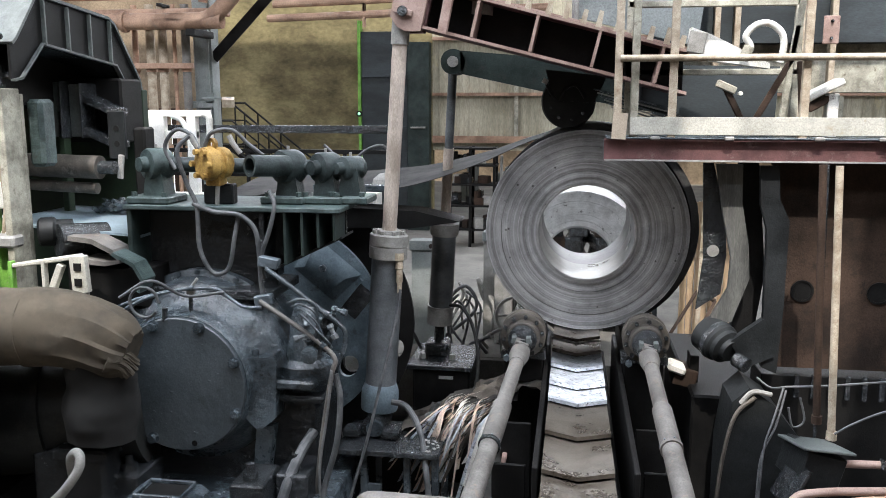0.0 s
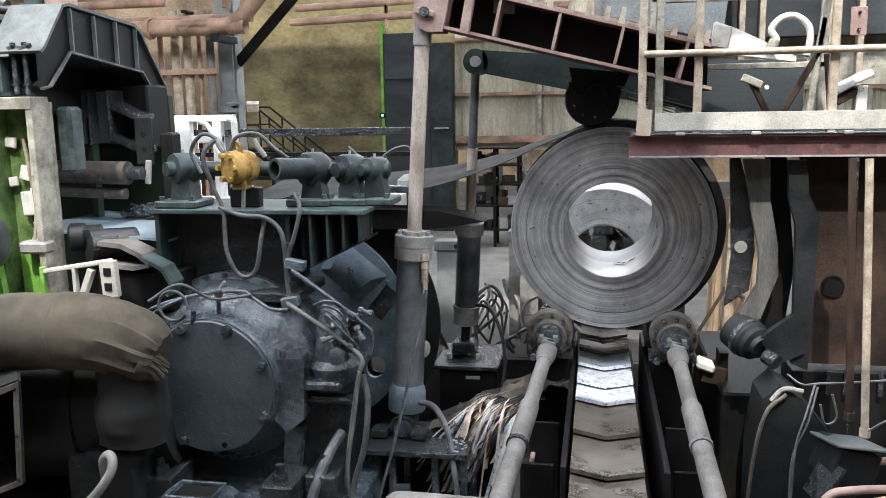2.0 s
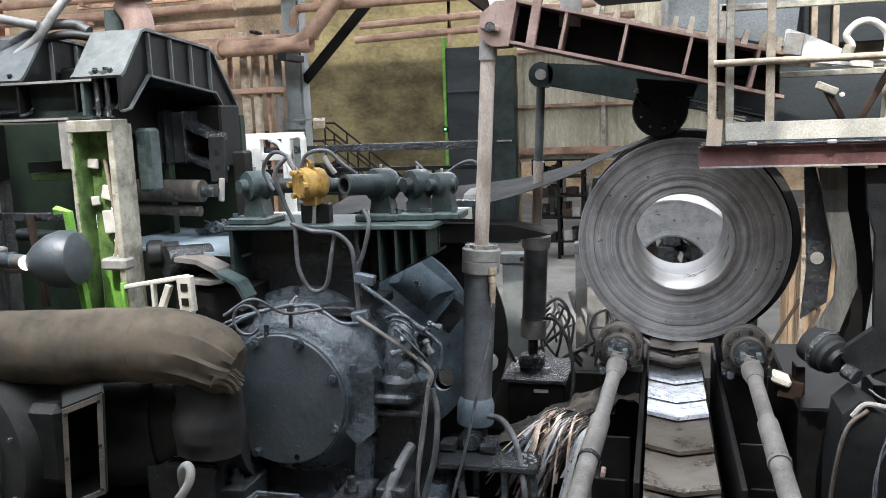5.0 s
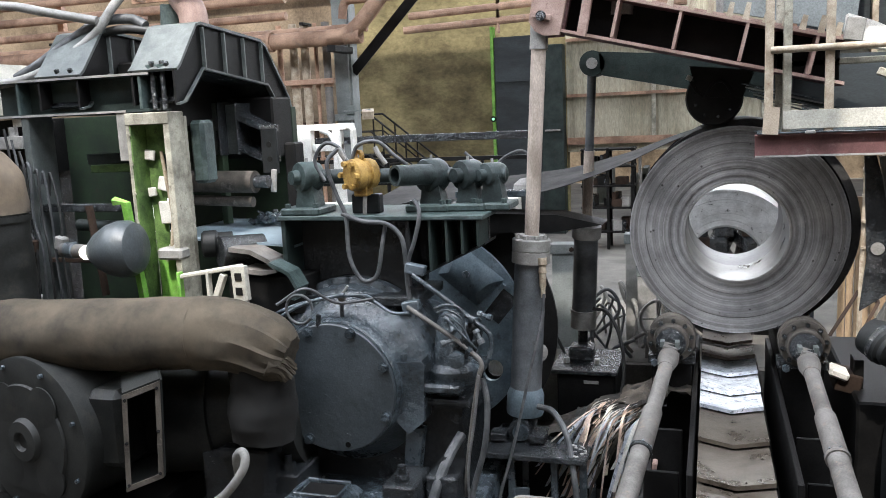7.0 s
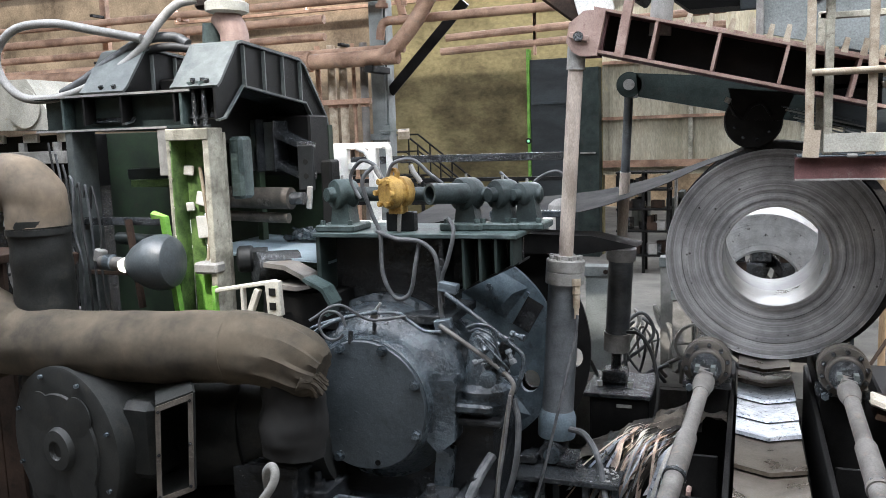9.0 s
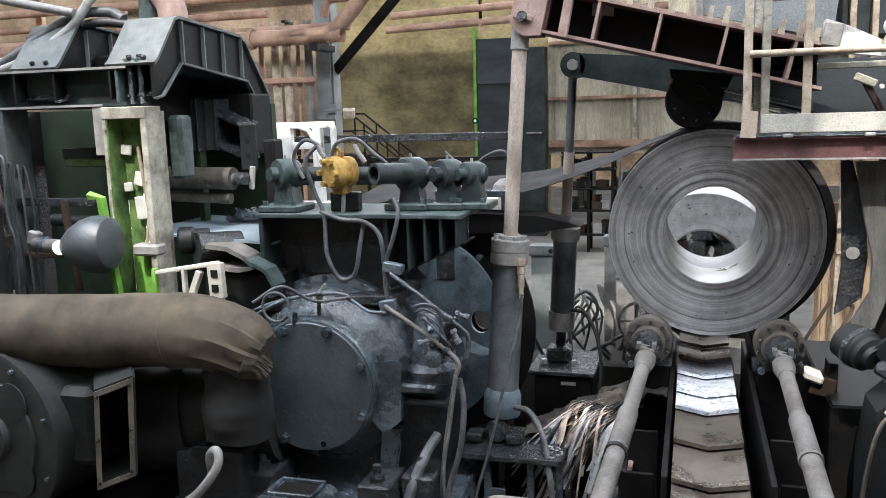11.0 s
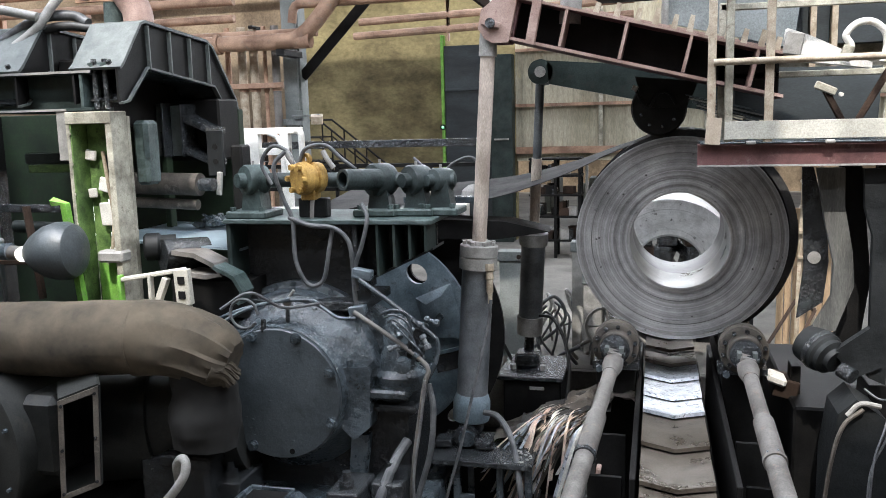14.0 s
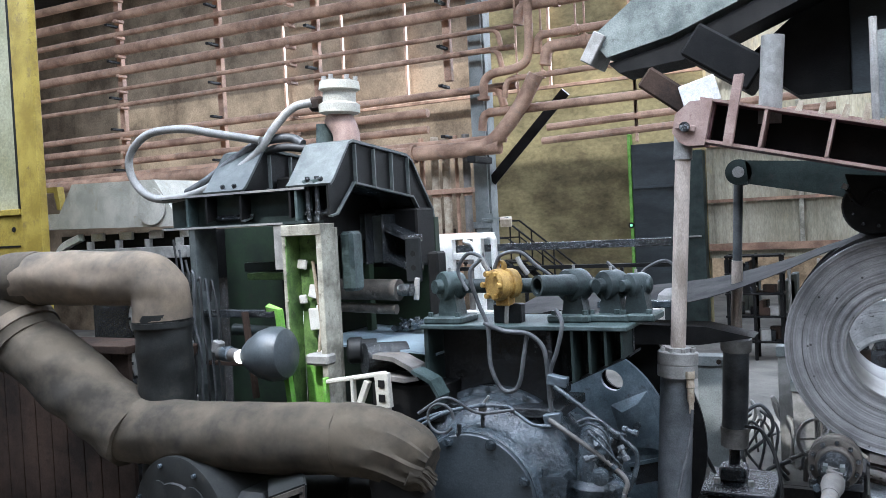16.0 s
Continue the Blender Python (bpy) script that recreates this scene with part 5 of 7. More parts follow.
    for x, z, l, a in ((1.48, 3.1, 0.55, 28), (1.58, 3.2, 0.75, 6), (1.68, 3.05, 0.5, -6), (1.62, 3.55, 0.5, 8)):
        part("plank", box(B(), (x, 7.0, z), (0.05, 0.03, l), (0, a, 0)), RUST if z < 3.15 else FRAME, pl)
    bx = thing("sheet_box", (1.85, 6.9, 2.9), "sunlit white sheet-metal box on the walkway", "box")
    part("lid", box(B(), (1.82, 6.95, 3.08), (0.28, 0.25, 0.05), (0, -28, 0)), WHITE, bx)
    part("side", box(B(), (1.8, 6.95, 2.98), (0.22, 0.2, 0.05), (0, -30, 0)), RUST, bx)
    part("leg", span(B(), (1.84, 6.85, 2.72), (1.92, 6.95, 3.05)), WHITE, bx)
    pn = thing("bolted_plate", (1.75, 6.6, 3.35), "small reddish plate with bolt holes on the post", "plate")
    part("plate", box(B(), (1.76, 6.62, 3.5), (0.11, 0.015, 0.2)), PINK, pn)
    for z in (3.44, 3.56):
        part("bolt", bolt(B(), (1.76, 6.61, z), (0, -1, 0), 0.012, 0.012), OILY, pn)
    # tall wall behind: dark panels and posts beyond the platform
    w = thing("dark_cabinet", (2.2, 9.5, 0), "tall dark blue-grey steel cabinet behind the walkway", "cabinet")
    for x in (0.78, 4.3):
        part("leg", span(B(), (x, 9.6, 0), (x + 0.15, 9.8, 3.1)), GATE, w)
    part("upper_panel", span(B(), (0.75, 9.45, 3.6), (4.5, 10.2, 5.5)), GATE, w)
    part("pale_band", span(B(), (0.78, 9.6, 3.1), (4.45, 10.1, 3.6), 0), FRAME, w, "pale dusty band")
    for x in (1.35, 1.55, 2.2, 2.5):
        part("upright", span(B(), (x, 9.3, 2.6), (x + 0.06, 9.4, 5.5)), CREAM, w)


# ---- uncoiler side: dark arms, plate, poles ----
def right_machine():
    a = thing("snubber_arm", (1.2, 6.9, 0.9), "worn dark steel swing arm beside the coil", "arm")
    front = [(1.06, 2.5), (1.17, 2.1), (1.2, 1.75), (1.17, 1.42), (0.98, 1.28)]
    part("web", prism(B(), [(0.98, 2.5), (1.06, 2.5), (1.17, 2.1), (1.2, 1.75), (1.17, 1.42), (0.98, 1.28), (1.02, 1.7)], "y", 7.06, 7.1), OILY, a)
    part("flange", prism(B(), [(1.06, 2.5), (1.26, 2.5), (1.27, 2.2), (1.34, 1.85), (1.36, 1.58), (1.24, 1.22), (1.06, 1.22), (1.2, 1.5), (1.21, 1.75), (1.13, 2.1)], "y", 6.9, 6.96), WORN, a, "scuffed grey flange")
    part("hole_disc", cyl(B(), (1.09, 7.05, 1.78), (1.09, 7.055, 1.78), 0.05, seg=20), CAP, a, "pale disc in the arm")
    part("rear_plate", prism(B(), [(1.27, 2.5), (1.42, 2.5), (1.52, 1.6), (1.45, 1.0), (1.25, 1.0), (1.38, 1.6)], "y", 7.1, 7.2), BLACK, a)
    h = thing("arm_pivot", (1.2, 7.0, 1.0), "dark bearing hub at the foot of the swing arm", "hub")
    part("hub", lathe(B(), (1.12, 6.9, 1.08), (0.7, -1, -0.4), [(-0.1, 0.16), (0.08, 0.16), (0.1, 0.14), (0.14, 0.14), (0.16, 0.1), (0.2, 0.09), (0.2, 0)], 32), DARKIRON, h)
    part("collar", lathe(B(), (1.12, 6.9, 1.08), (0.7, -1, -0.4), [(0.0, 0.165), (0.03, 0.17), (0.05, 0.165)], 32), OILY, h)
    part("stub", cyl(B(), (1.25, 6.68, 0.98), (1.32, 6.6, 0.95), 0.06, seg=20), OILY, h)
    part("link", prism(B(), [(1.2, 1.1), (1.45, 1.3), (1.55, 1.0), (1.35, 0.9)], "y", 6.72, 6.8), DARKIRON, h)
    p = thing("side_frame", (1.9, 6.9, 0), "big rusty black side frame plate with round holes", "frame")
    bm = B()
    prism(bm, [(1.5, 2.52), (4.2, 2.52), (4.2, 0.85), (1.62, 0.85), (1.56, 2.05)], "y", 6.95, 7.05)
    part("plate", bm, RUST, p)
    part("edge_flange", prism(B(), [(1.36, 2.5), (1.5, 2.5), (1.52, 2.24), (1.6, 2.08), (1.6, 1.4), (1.58, 0.85), (1.46, 0.9), (1.44, 2.0), (1.38, 2.2)], "y", 6.75, 6.82), DARKIRON, p, "sooty dark flange plate")
    for x, z in ((1.78, 1.49), (2.36, 1.49)):
        part("hole_ring", lathe(B(), (x, 6.948, z), (0, -1, 0), [(0, 0.09), (0.012, 0.09), (0.012, 0.075), (0, 0.075)], 28), BLACK, p)
        part("hole", cyl(B(), (x, 6.946, z), (x, 6.944, z), 0.075, seg=28), BLACK, p)
    part("lower_frame", span(B(), (1.5, 6.9, -0.75), (4.2, 7.3, 0.8)), BLACK, p)
    part("plinth", span(B(), (1.0, 7.15, -0.75), (1.7, 9.2, 0.5), 0.02), BLACK, p)
    for k in range(7):
        part("grille_bar", span(B(), (1.75 + k * 0.13, 6.85, 0.62), (1.79 + k * 0.13, 6.88, 0.82)), OILY, p)
    for x, y, z0, m, r in ((1.72, 6.2, 0.66, RUST, 0.027), (1.8, 6.1, 0.58, CREAM, 0.027), (1.765, 6.25, -0.74, OILY, 0.014)):
        q = thing("conduit", (x, y, z0), "upright worn conduit in front of the side frame", "conduit", "conduits")
        part("pipe", cyl(B(), (x + 0.03, y, z0), (x - 0.06, y, 2.55), r, seg=14), m, q)
        part("socket", cyl(B(), (x + 0.03, y, z0), (x + 0.03, y, z0 + 0.06), r + 0.01, seg=14), m, q)
    j = thing("junction_box", (1.68, 5.9, 0.3), "grey sloped junction box with loose cables", "box")
    part("body", box(B(), (1.66, 5.95, 0.45), (0.3, 0.34, 0.26), (0, 16, 12), 0.01), DARKIRON, j)
    lid = part("lid", box(B(), (1.68, 5.93, 0.6), (0.37, 0.4, 0.018), (-8, 8, 12), 0.004), YOKE, j, "dusty grey lid")
    part("latch", box(B(), (1.68, 5.8, 0.605), (0.05, 0.02, 0.02), (0, 8, 30)), OILY, lid)
    part("cheek", box(B(), (1.5, 5.82, 0.36), (0.03, 0.28, 0.3), (0, 28, 12), 0.004), OILY, j)
    part("stand", span(B(), (1.58, 5.85, -0.75), (1.74, 6.05, 0.36)), OILY, j)
    for k, pts in enumerate(([(1.42, 5.55, -0.4), (1.42, 5.55, 0.2), (1.46, 5.55, 0.36), (1.6, 5.56, 0.41), (2.0, 5.6, 0.43), (3.2, 5.7, 0.47)],
                             [(1.58, 5.5, 0.31), (1.75, 5.52, 0.36), (1.95, 5.55, 0.385), (2.4, 5.6, 0.39), (3.2, 5.7, 0.4)],
                             [(1.75, 5.85, 0.5), (2.0, 5.85, 0.51), (3.2, 5.9, 0.52)])):
        c = thing("floor_pipe", pts[0], "bent pinkish pipe near the walkway foot", "pipe", "floor pipes")
        part("pipe", tube(B(), pts, 0.028, 12), PINK if k != 1 else RUSTPIPE, c)
        part("pipe_clip", box(B(), (2.1, pts[-2][1], pts[-2][2] + 0.005), (0.03, 0.07, 0.07)), OILY, c)
    for pts in ([(1.4, 6.6, 0.86), (1.5, 6.55, 0.8), (1.62, 6.5, 0.83), (1.9, 6.45, 0.87), (2.6, 6.4, 0.98)], [(1.58, 6.5, 0.82), (1.5, 6.4, 0.6), (1.42, 6.3, 0.4), (1.38, 6.2, 0.0)],
                [(1.6, 6.5, 0.8), (1.52, 6.4, 0.55), (1.4, 6.3, 0.3), (1.37, 6.2, -0.2)], [(1.82, 6.0, 0.66), (1.95, 6.0, 0.75), (2.2, 6.05, 0.84), (2.6, 6.1, 0.9)], [(1.68, 6.4, 0.78), (1.72, 6.4, 0.6), (1.64, 6.4, 0.55), (1.6, 6.4, 0.7)]):
        k = thing("loose_cable", pts[0], "thin loose cable hanging by the side frame", "cable", "loose cables")
        part("run", tube(B(), pts, 0.009, 6), HOSE, k)
    c = thing("lower_casing", (1.4, 6.6, -0.3), "rounded black casing with a pale chain guard edge", "casing")
    part("body", prism(B(), [(1.2, 0.7), (1.32, 0.82), (1.5, 0.7), (1.7, 0.45), (1.7, -0.75), (1.15, -0.75), (1.15, 0.3)], "y", 6.45, 6.9), DARKIRON, c)
    part("guard", tube(B(), [(1.1, 6.42, -0.4), (1.14, 6.42, 0.2), (1.22, 6.42, 0.6), (1.36, 6.42, 0.76)], 0.016, 8), DUSTBROWN, c, "pale worn guard edge")
    part("bright_lip", tube(B(), [(1.26, 6.44, 0.7), (1.34, 6.42, 0.8), (1.48, 6.44, 0.78)], 0.02, 8), CAP, c, "bright lit lip")
    b = thing("brown_block", (1.0, 7.6, 0.4), "reddish block with a bright worn end", "block")
    part("body", box(B(), (0.98, 7.6, 0.55), (0.2, 0.3, 0.16), (0, 12, 0)), RUST, b)
    part("end", box(B(), (0.9, 7.5, 0.64), (0.16, 0.2, 0.08), (0, 20, 0), 0.02), WHITE, b, "bright worn end")
    part("post", span(B(), (1.02, 7.5, -0.75), (1.1, 7.7, 0.75)), BLACK, b)
    # timber screen and ladder in the hall behind the coil
    t = thing("timber_screen", (1.6, 11, 0), "sunlit orange timber hoarding behind the coil", "hoarding")
    for k in range(8):
        part("plank", span(B(), (1.35 + k * 0.09, 11.0, 0), (1.43 + k * 0.09, 11.04, 1.75)), WOOD, t)
    part("board", span(B(), (2.1, 10.9, 0), (2.3, 11.0, 2.0)), CAP, t, "pale grey end board")
    l = thing("timber_ladder", (1.5, 10.4, 1.3), "pale wooden ladder frame standing behind the coil", "ladder")
    for x in (1.5, 1.68):
        part("rail", tube(B(), [(x, 10.4, 0.0), (x + 0.06, 10.6, 2.4)], 0.03, 4, 0), CREAM, l)
    for k in range(4):
        part("rung", span(B(), (1.5, 10.45, 1.2 + k * 0.3), (1.74, 10.5, 1.24 + k * 0.3)), CREAM, l)
    lw = thing("steel_trestle", (1.4, 10.2, 0), "leaning dark steel trestle on the hall floor", "trestle")
    for p0, p1 in (((1.0, 10.0, 0.02), (1.5, 10.5, 0.7)), ((1.3, 9.9, 0.02), (1.7, 10.4, 0.6)), ((1.0, 10.0, 0.02), (1.3, 9.9, 0.02)), ((1.5, 10.5, 0.7), (1.7, 10.4, 0.6))):
        part("bar", tube(B(), [p0, p1], 0.025, 4, 0), RUST, lw)


# ---- left stand with yokes, column, lamp, rolls ----
def left_stand():
    t = thing("mill_stand", (-5.2, 6.3, -0.75), "dark green mill stand frame with dusty beige channel posts", "mill stand")
    # front right post: a channel open to the front
    part("post_web", span(B(), (-4.82, 6.18, -0.75), (-4.68, 6.2, 3.02), 0), MOSS, t, "faded green post web")
    for z0, z1 in ((-0.75, 2.0), (2.12, 2.16), (2.34, 2.4), (2.47, 2.53), (2.72, 3.02)):
        part("post_web", span(B(), (-4.68, 6.18, z0), (-4.5, 6.2, z1), 0), MOSS, t, "faded green post web")
    part("post_flange", span(B(), (-4.87, 5.98, -0.75), (-4.835, 6.2, 3.07)), FRAME, t)
    part("flange_lining", span(B(), (-4.835, 5.985, -0.75), (-4.822, 6.18, 2.98), 0), MOSS, t, "faded green inner face")
    part("post_flange", span(B(), (-4.5, 5.98, -0.75), (-4.44, 6.2, 3.07)), FRAME, t)
    part("post_head", span(B(), (-4.87, 5.975, 2.98), (-4.44, 6.2, 3.08)), FRAME, t)
    part("post_side", span(B(), (-4.47, 6.202, -0.75), (-4.443, 6.25, 3.04), 0.004), FRAME, t, "dusty side plate")
    part("side_cap", span(B(), (-4.47, 6.3, 2.45), (-4.33, 6.5, 3.0), 0.03), TURQ, t, "pale blue-green side casting")
    part("left_post", span(B(), (-5.98, 6.0, -0.75), (-5.9, 6.3, 3.1)), YOKE, t)
    bm = B()
    ibeam(bm, (-6.3, 6.15, 3.25), (-4.62, 6.15, 3.25), 0.32, 0.3, 0.025)
    part("cross_beam", bm, DARKGREEN, t)
    part("beam_stiffener", span(B(), (-4.72, 6.0, 3.1), (-4.69, 6.28, 3.4)), TURQ, t)
    part("beam_stiffener", span(B(), (-6.0, 6.0, 3.1), (-5.97, 6.28, 3.4)), TURQ, t)
    part("beam_edge", span(B(), (-6.3, 5.99, 3.392), (-4.6, 6.0, 3.412), 0), CAP, t)
    part("beam_edge", span(B(), (-6.3, 5.99, 3.09), (-4.86, 6.0, 3.108), 0), CAP, t)
    part("drop_bar", span(B(), (-4.97, 6.0, 2.68), (-4.87, 6.05, 3.1)), CAP, t)
    for x in (-4.6, -4.5):
        part("tie_bolt", cyl(B(), (x, 6.05, 3.1), (x, 6.05, 3.5), 0.022, seg=10), OILY, t)
        part("nut", bolt(B(), (x, 6.05, 3.42), (0, 0, 1), 0.05, 0.05), TURQ, t)
    part("rear_wall", span(B(), (-5.72, 7.9, -0.75), (-4.3, 8.0, 3.1)), SHADEGREEN, t, "green rear wall, darkened for the shade inside")
    part("rear_wall", span(B(), (-7.2, 7.9, -0.75), (-6.2, 8.0, 3.1)), SHADEGREEN, t, "green rear wall, darkened for the shade inside")
    # added plate that keeps roof light out of the stand
    part("shade_plate", span(B(), (-6.3, 6.31, 3.1), (-4.9, 7.9, 3.13)), DARKGREEN, t)
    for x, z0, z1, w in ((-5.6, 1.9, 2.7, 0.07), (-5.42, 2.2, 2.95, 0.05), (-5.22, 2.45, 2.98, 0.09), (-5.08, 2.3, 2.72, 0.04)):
        part("inner_bracket", span(B(), (x, 6.9, z0), (x + w, 7.0, z1), 0.006), SHADEGREEN if w > 0.06 else DARKGREEN, t)
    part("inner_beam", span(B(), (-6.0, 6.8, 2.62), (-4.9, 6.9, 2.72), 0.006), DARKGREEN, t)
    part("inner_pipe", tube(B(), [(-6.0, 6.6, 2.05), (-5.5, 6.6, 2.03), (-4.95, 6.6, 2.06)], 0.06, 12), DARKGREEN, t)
    part("rear_lintel", span(B(), (-6.2, 7.9, 2.75), (-5.72, 8.0, 3.1)), SHADEGREEN, t)
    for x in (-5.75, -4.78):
        part("inner_bar", span(B(), (x, 7.2, 1.2), (x + 0.06, 7.3, 2.9)), SHADEGREEN, t)
    part("inner_shelf", span(B(), (-5.8, 6.6, 2.55), (-5.35, 7.0, 2.62)), MOSS, t)
    part("guide_rail", span(B(), (-6.1, 6.05, 2.24), (-5.0, 6.12, 2.31)), OILY, t)
    part("low_rail", span(B(), (-6.1, 6.05, 1.78), (-4.95, 6.1, 1.82)), RUST, t)
    part("red_strut", tube(B(), [(-5.35, 6.0, 2.3), (-5.27, 6.0, 1.5)], 0.035, 6, 0), RUST, t)
    part("green_strut", tube(B(), [(-5.0, 5.9, 2.35), (-4.88, 5.9, 2.33), (-4.78, 5.9, 1.4)], 0.04, 4, 0), GREEN, t, "bright green strut")
    part("green_web", prism(B(), [(-4.75, 1.9), (-4.6, 1.8), (-4.5, 1.3), (-4.75, 1.3)], "y", 6.1, 6.16), GREEN, t, "bright green gusset")
    part("joint_ring", span(B(), (-4.66, 5.95, 1.83), (-4.42, 6.1, 1.93), 0.02), CAP, t)
    part("side_boss", lathe(B(), (-4.4, 6.25, 1.92), (1, 0.5, 0), [(0, 0), (0, 0.1), (0.02, 0.12), (0.12, 0.12), (0.14, 0.1), (0.26, 0.1), (0.27, 0)], 28), DARKIRON, t)
    for k in range(7):
        x = -6.15 + k * 0.07
        part("cable", tube(B(), [(x, 5.97, 3.0 - 0.1 * k), (x + 0.05, 5.95, 2.6), (x - 0.06 + 0.03 * k, 5.94, 2.2), (x + 0.1, 5.93, 1.9), (x + 0.02 * k, 5.95, 1.4)], 0.012, 6), HOSE if k % 2 else BLACKHOSE, t)
    for k, (x, z) in enumerate(((-6.02, 2.15), (-5.95, 1.95), (-5.62, 1.98), (-6.05, 1.7))):
        part("valve_box", box(B(), (x, 5.92, z), (0.1, 0.08, 0.12), (0, 8 * k, 0), 0.012), RUST if k % 2 else CAP, t)
    for k in range(9):
        part("rivet", bolt(B(), (-4.835, 5.98, 0.9 + k * 0.25), (0, -1, 0), 0.014, 0.012), FRAME, t)
    # white boxes in place of daylit gaps, and the cable in the post
    for x, z, w, h, a in ((-4.77, 2.72, 0.1, 0.09, 8), (-4.78, 2.40, 0.08, 0.08, -6), (-4.66, 2.47, 0.1, 0.12, 14), (-4.66, 2.22, 0.12, 0.2, -4), (-4.63, 1.86, 0.08, 0.16, 10), (-4.66, 1.62, 0.12, 0.22, 3)):
        part("daylit_gap", box(B(), (x, 6.14, z), (w, 0.03, h), (0, a, 0), 0.01), WHITE, t, "white box standing in for a daylit gap")
    part("cable_run", tube(B(), [(-4.66, 6.15, 2.75), (-4.62, 6.13, 2.5), (-4.6, 6.14, 2.2), (-4.63, 6.13, 1.9)], 0.016, 8), CREAM, t)
    # yokes over the rolls
    prof = [(6.0, 3.42), (6.05, 3.46), (6.33, 3.8), (6.4, 3.82), (7.4, 3.74), (7.5, 3.69), (7.92, 3.19), (8.0, 2.9)]
    inner = [(7.83, 2.9), (7.75, 3.05), (7.5, 3.32), (6.4, 3.44), (6.1, 3.16), (6.0, 3.14)]
    for xa, xb in ((-4.78, -4.35), (-5.75, -5.32)):
        y = thing("yoke", (xa, 7, 3.3), "dark riveted yoke bridging the mill rolls", "yoke", "yokes")
        # side plates black, top plate in the paler grey
        for x in (xb - 0.02, xa):
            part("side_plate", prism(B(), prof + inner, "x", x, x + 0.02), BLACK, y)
        part("top_plate", plate_path(B(), prof, "x", xa - 0.02, xb + 0.03, 0.025), YOKE, y, "pale cover plate")
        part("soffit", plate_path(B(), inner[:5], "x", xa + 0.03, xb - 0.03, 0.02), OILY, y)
        for k in range(4):
            yy = 6.42 + k * 0.33
            part("rib", span(B(), (xb, yy, 3.43 - k * 0.03), (xb + 0.035, yy + 0.015, 3.79 - k * 0.025), 0), YOKE, y)
        part("lower_edge", plate_path(B(), inner[1:], "x", xb - 0.01, xb + 0.03, 0.018), YOKE, y)
        for k in range(2):
            part("bolt", bolt(B(), (xa + 0.2 + k * 0.14, 6.04, 3.44), (0, -0.5, 1), 0.022, 0.05), OILY, y)
    # black backing blocks added to give the shade behind the arches
    core = thing("yoke_shade_fill", (-5.0, 7.0, 3.0), "black blocks added for the dark between the yokes", "crosshead")
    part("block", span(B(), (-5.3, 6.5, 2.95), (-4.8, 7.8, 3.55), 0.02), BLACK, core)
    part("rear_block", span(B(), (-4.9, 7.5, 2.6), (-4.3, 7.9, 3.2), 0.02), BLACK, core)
    # rolls and inner blocks
    r = thing("pinch_roll", (-4.6, 7.0, 2.3), "dark worn pinch roll between the stand posts", "roller", "pinch rolls")
    part("barrel", cyl(B(), (-5.1, 7.0, 2.42), (-4.26, 7.0, 2.4), 0.105, seg=40), DUSTBROWN, r)
    part("neck", cyl(B(), (-4.26, 7.0, 2.4), (-4.12, 7.0, 2.4), 0.06, seg=20), OILY, r)
    r2 = thing("pinch_roll", (-4.6, 7.0, 2.0), "dark worn lower roll between the stand posts", "roller", "pinch rolls")
    part("barrel", cyl(B(), (-5.1, 7.0, 2.24), (-4.3, 7.0, 2.21), 0.05, seg=24), DUSTBROWN, r2)
    b = thing("roll_chock", (-4.1, 7.3, 2.6), "dark stepped roll chock block under the yoke", "chock")
    for x0, x1, y, z0, z1 in ((-4.93, -4.89, 7.1, 2.7, 3.2), (-4.88, -4.72, 7.2, 2.66, 3.16), (-4.7, -4.57, 7.28, 2.66, 3.14)):
        part("slab", span(B(), (x0, y, z0), (x1, y + 0.04, z1), 0.006), YOKE, b)
        part("slab_edge", span(B(), (x1, y - 0.05, z0 - 0.01), (x1 + 0.02, y + 0.3, z1 + 0.01), 0.004), OILY, b)
    for z in (2.98, 2.68):
        part("slide", prism(B(), [(-4.57, z + 0.08), (-4.27, z - 0.06), (-4.27, z - 0.12), (-4.57, z + 0.01)], "y", 7.25, 7.55), OILY, b)
    plate = part("end_plate", span(B(), (-4.3, 7.22, 2.46), (-4.13, 7.26, 2.9), 0.01), DARKIRON, b)
    for z in (2.6, 2.74):
        part("end_hole", cyl(B(), (-4.21, 7.22, z), (-4.21, 7.214, z), 0.028, seg=14), BLACK, plate)
    part("cheek", span(B(), (-4.1, 7.3, 2.05), (-3.98, 7.5, 2.75), 0.02), BLACK, b)
    part("pale_clip", box(B(), (-4.12, 7.1, 2.4), (0.05, 0.04, 0.22), (0, 6, 0)), CAP, b, "pale clip")
    s = thing("entry_strip", (-4.2, 7.0, 1.95), "steel strip entering the rolls, blue light in its colour", "strip")
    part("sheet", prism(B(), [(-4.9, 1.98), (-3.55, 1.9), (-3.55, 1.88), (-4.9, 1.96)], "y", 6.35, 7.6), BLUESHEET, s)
    sc = thing("debris", (-4.2, 7.3, 2.0), "grey scale and scrap lying by the rolls", "scrap", kind="stuff")
    rnd = random.Random(8)
    bm = B()
    for k in range(60):
        box(bm, (rnd.uniform(-4.5, -3.7), rnd.uniform(7.2, 7.6), 2.0 + rnd.uniform(-0.02, 0.06)), (rnd.uniform(0.03, 0.1), rnd.uniform(0.03, 0.1), rnd.uniform(0.02, 0.05)), (rnd.uniform(-40, 40), rnd.uniform(-40, 40), rnd.uniform(0, 90)), 0)
    ob = part("pieces", bm, GEAR, sc)
    g = thing("strip_guide", (-4.0, 6.3, 1.8), "worn grey curved belt guide beside the post", "guide")
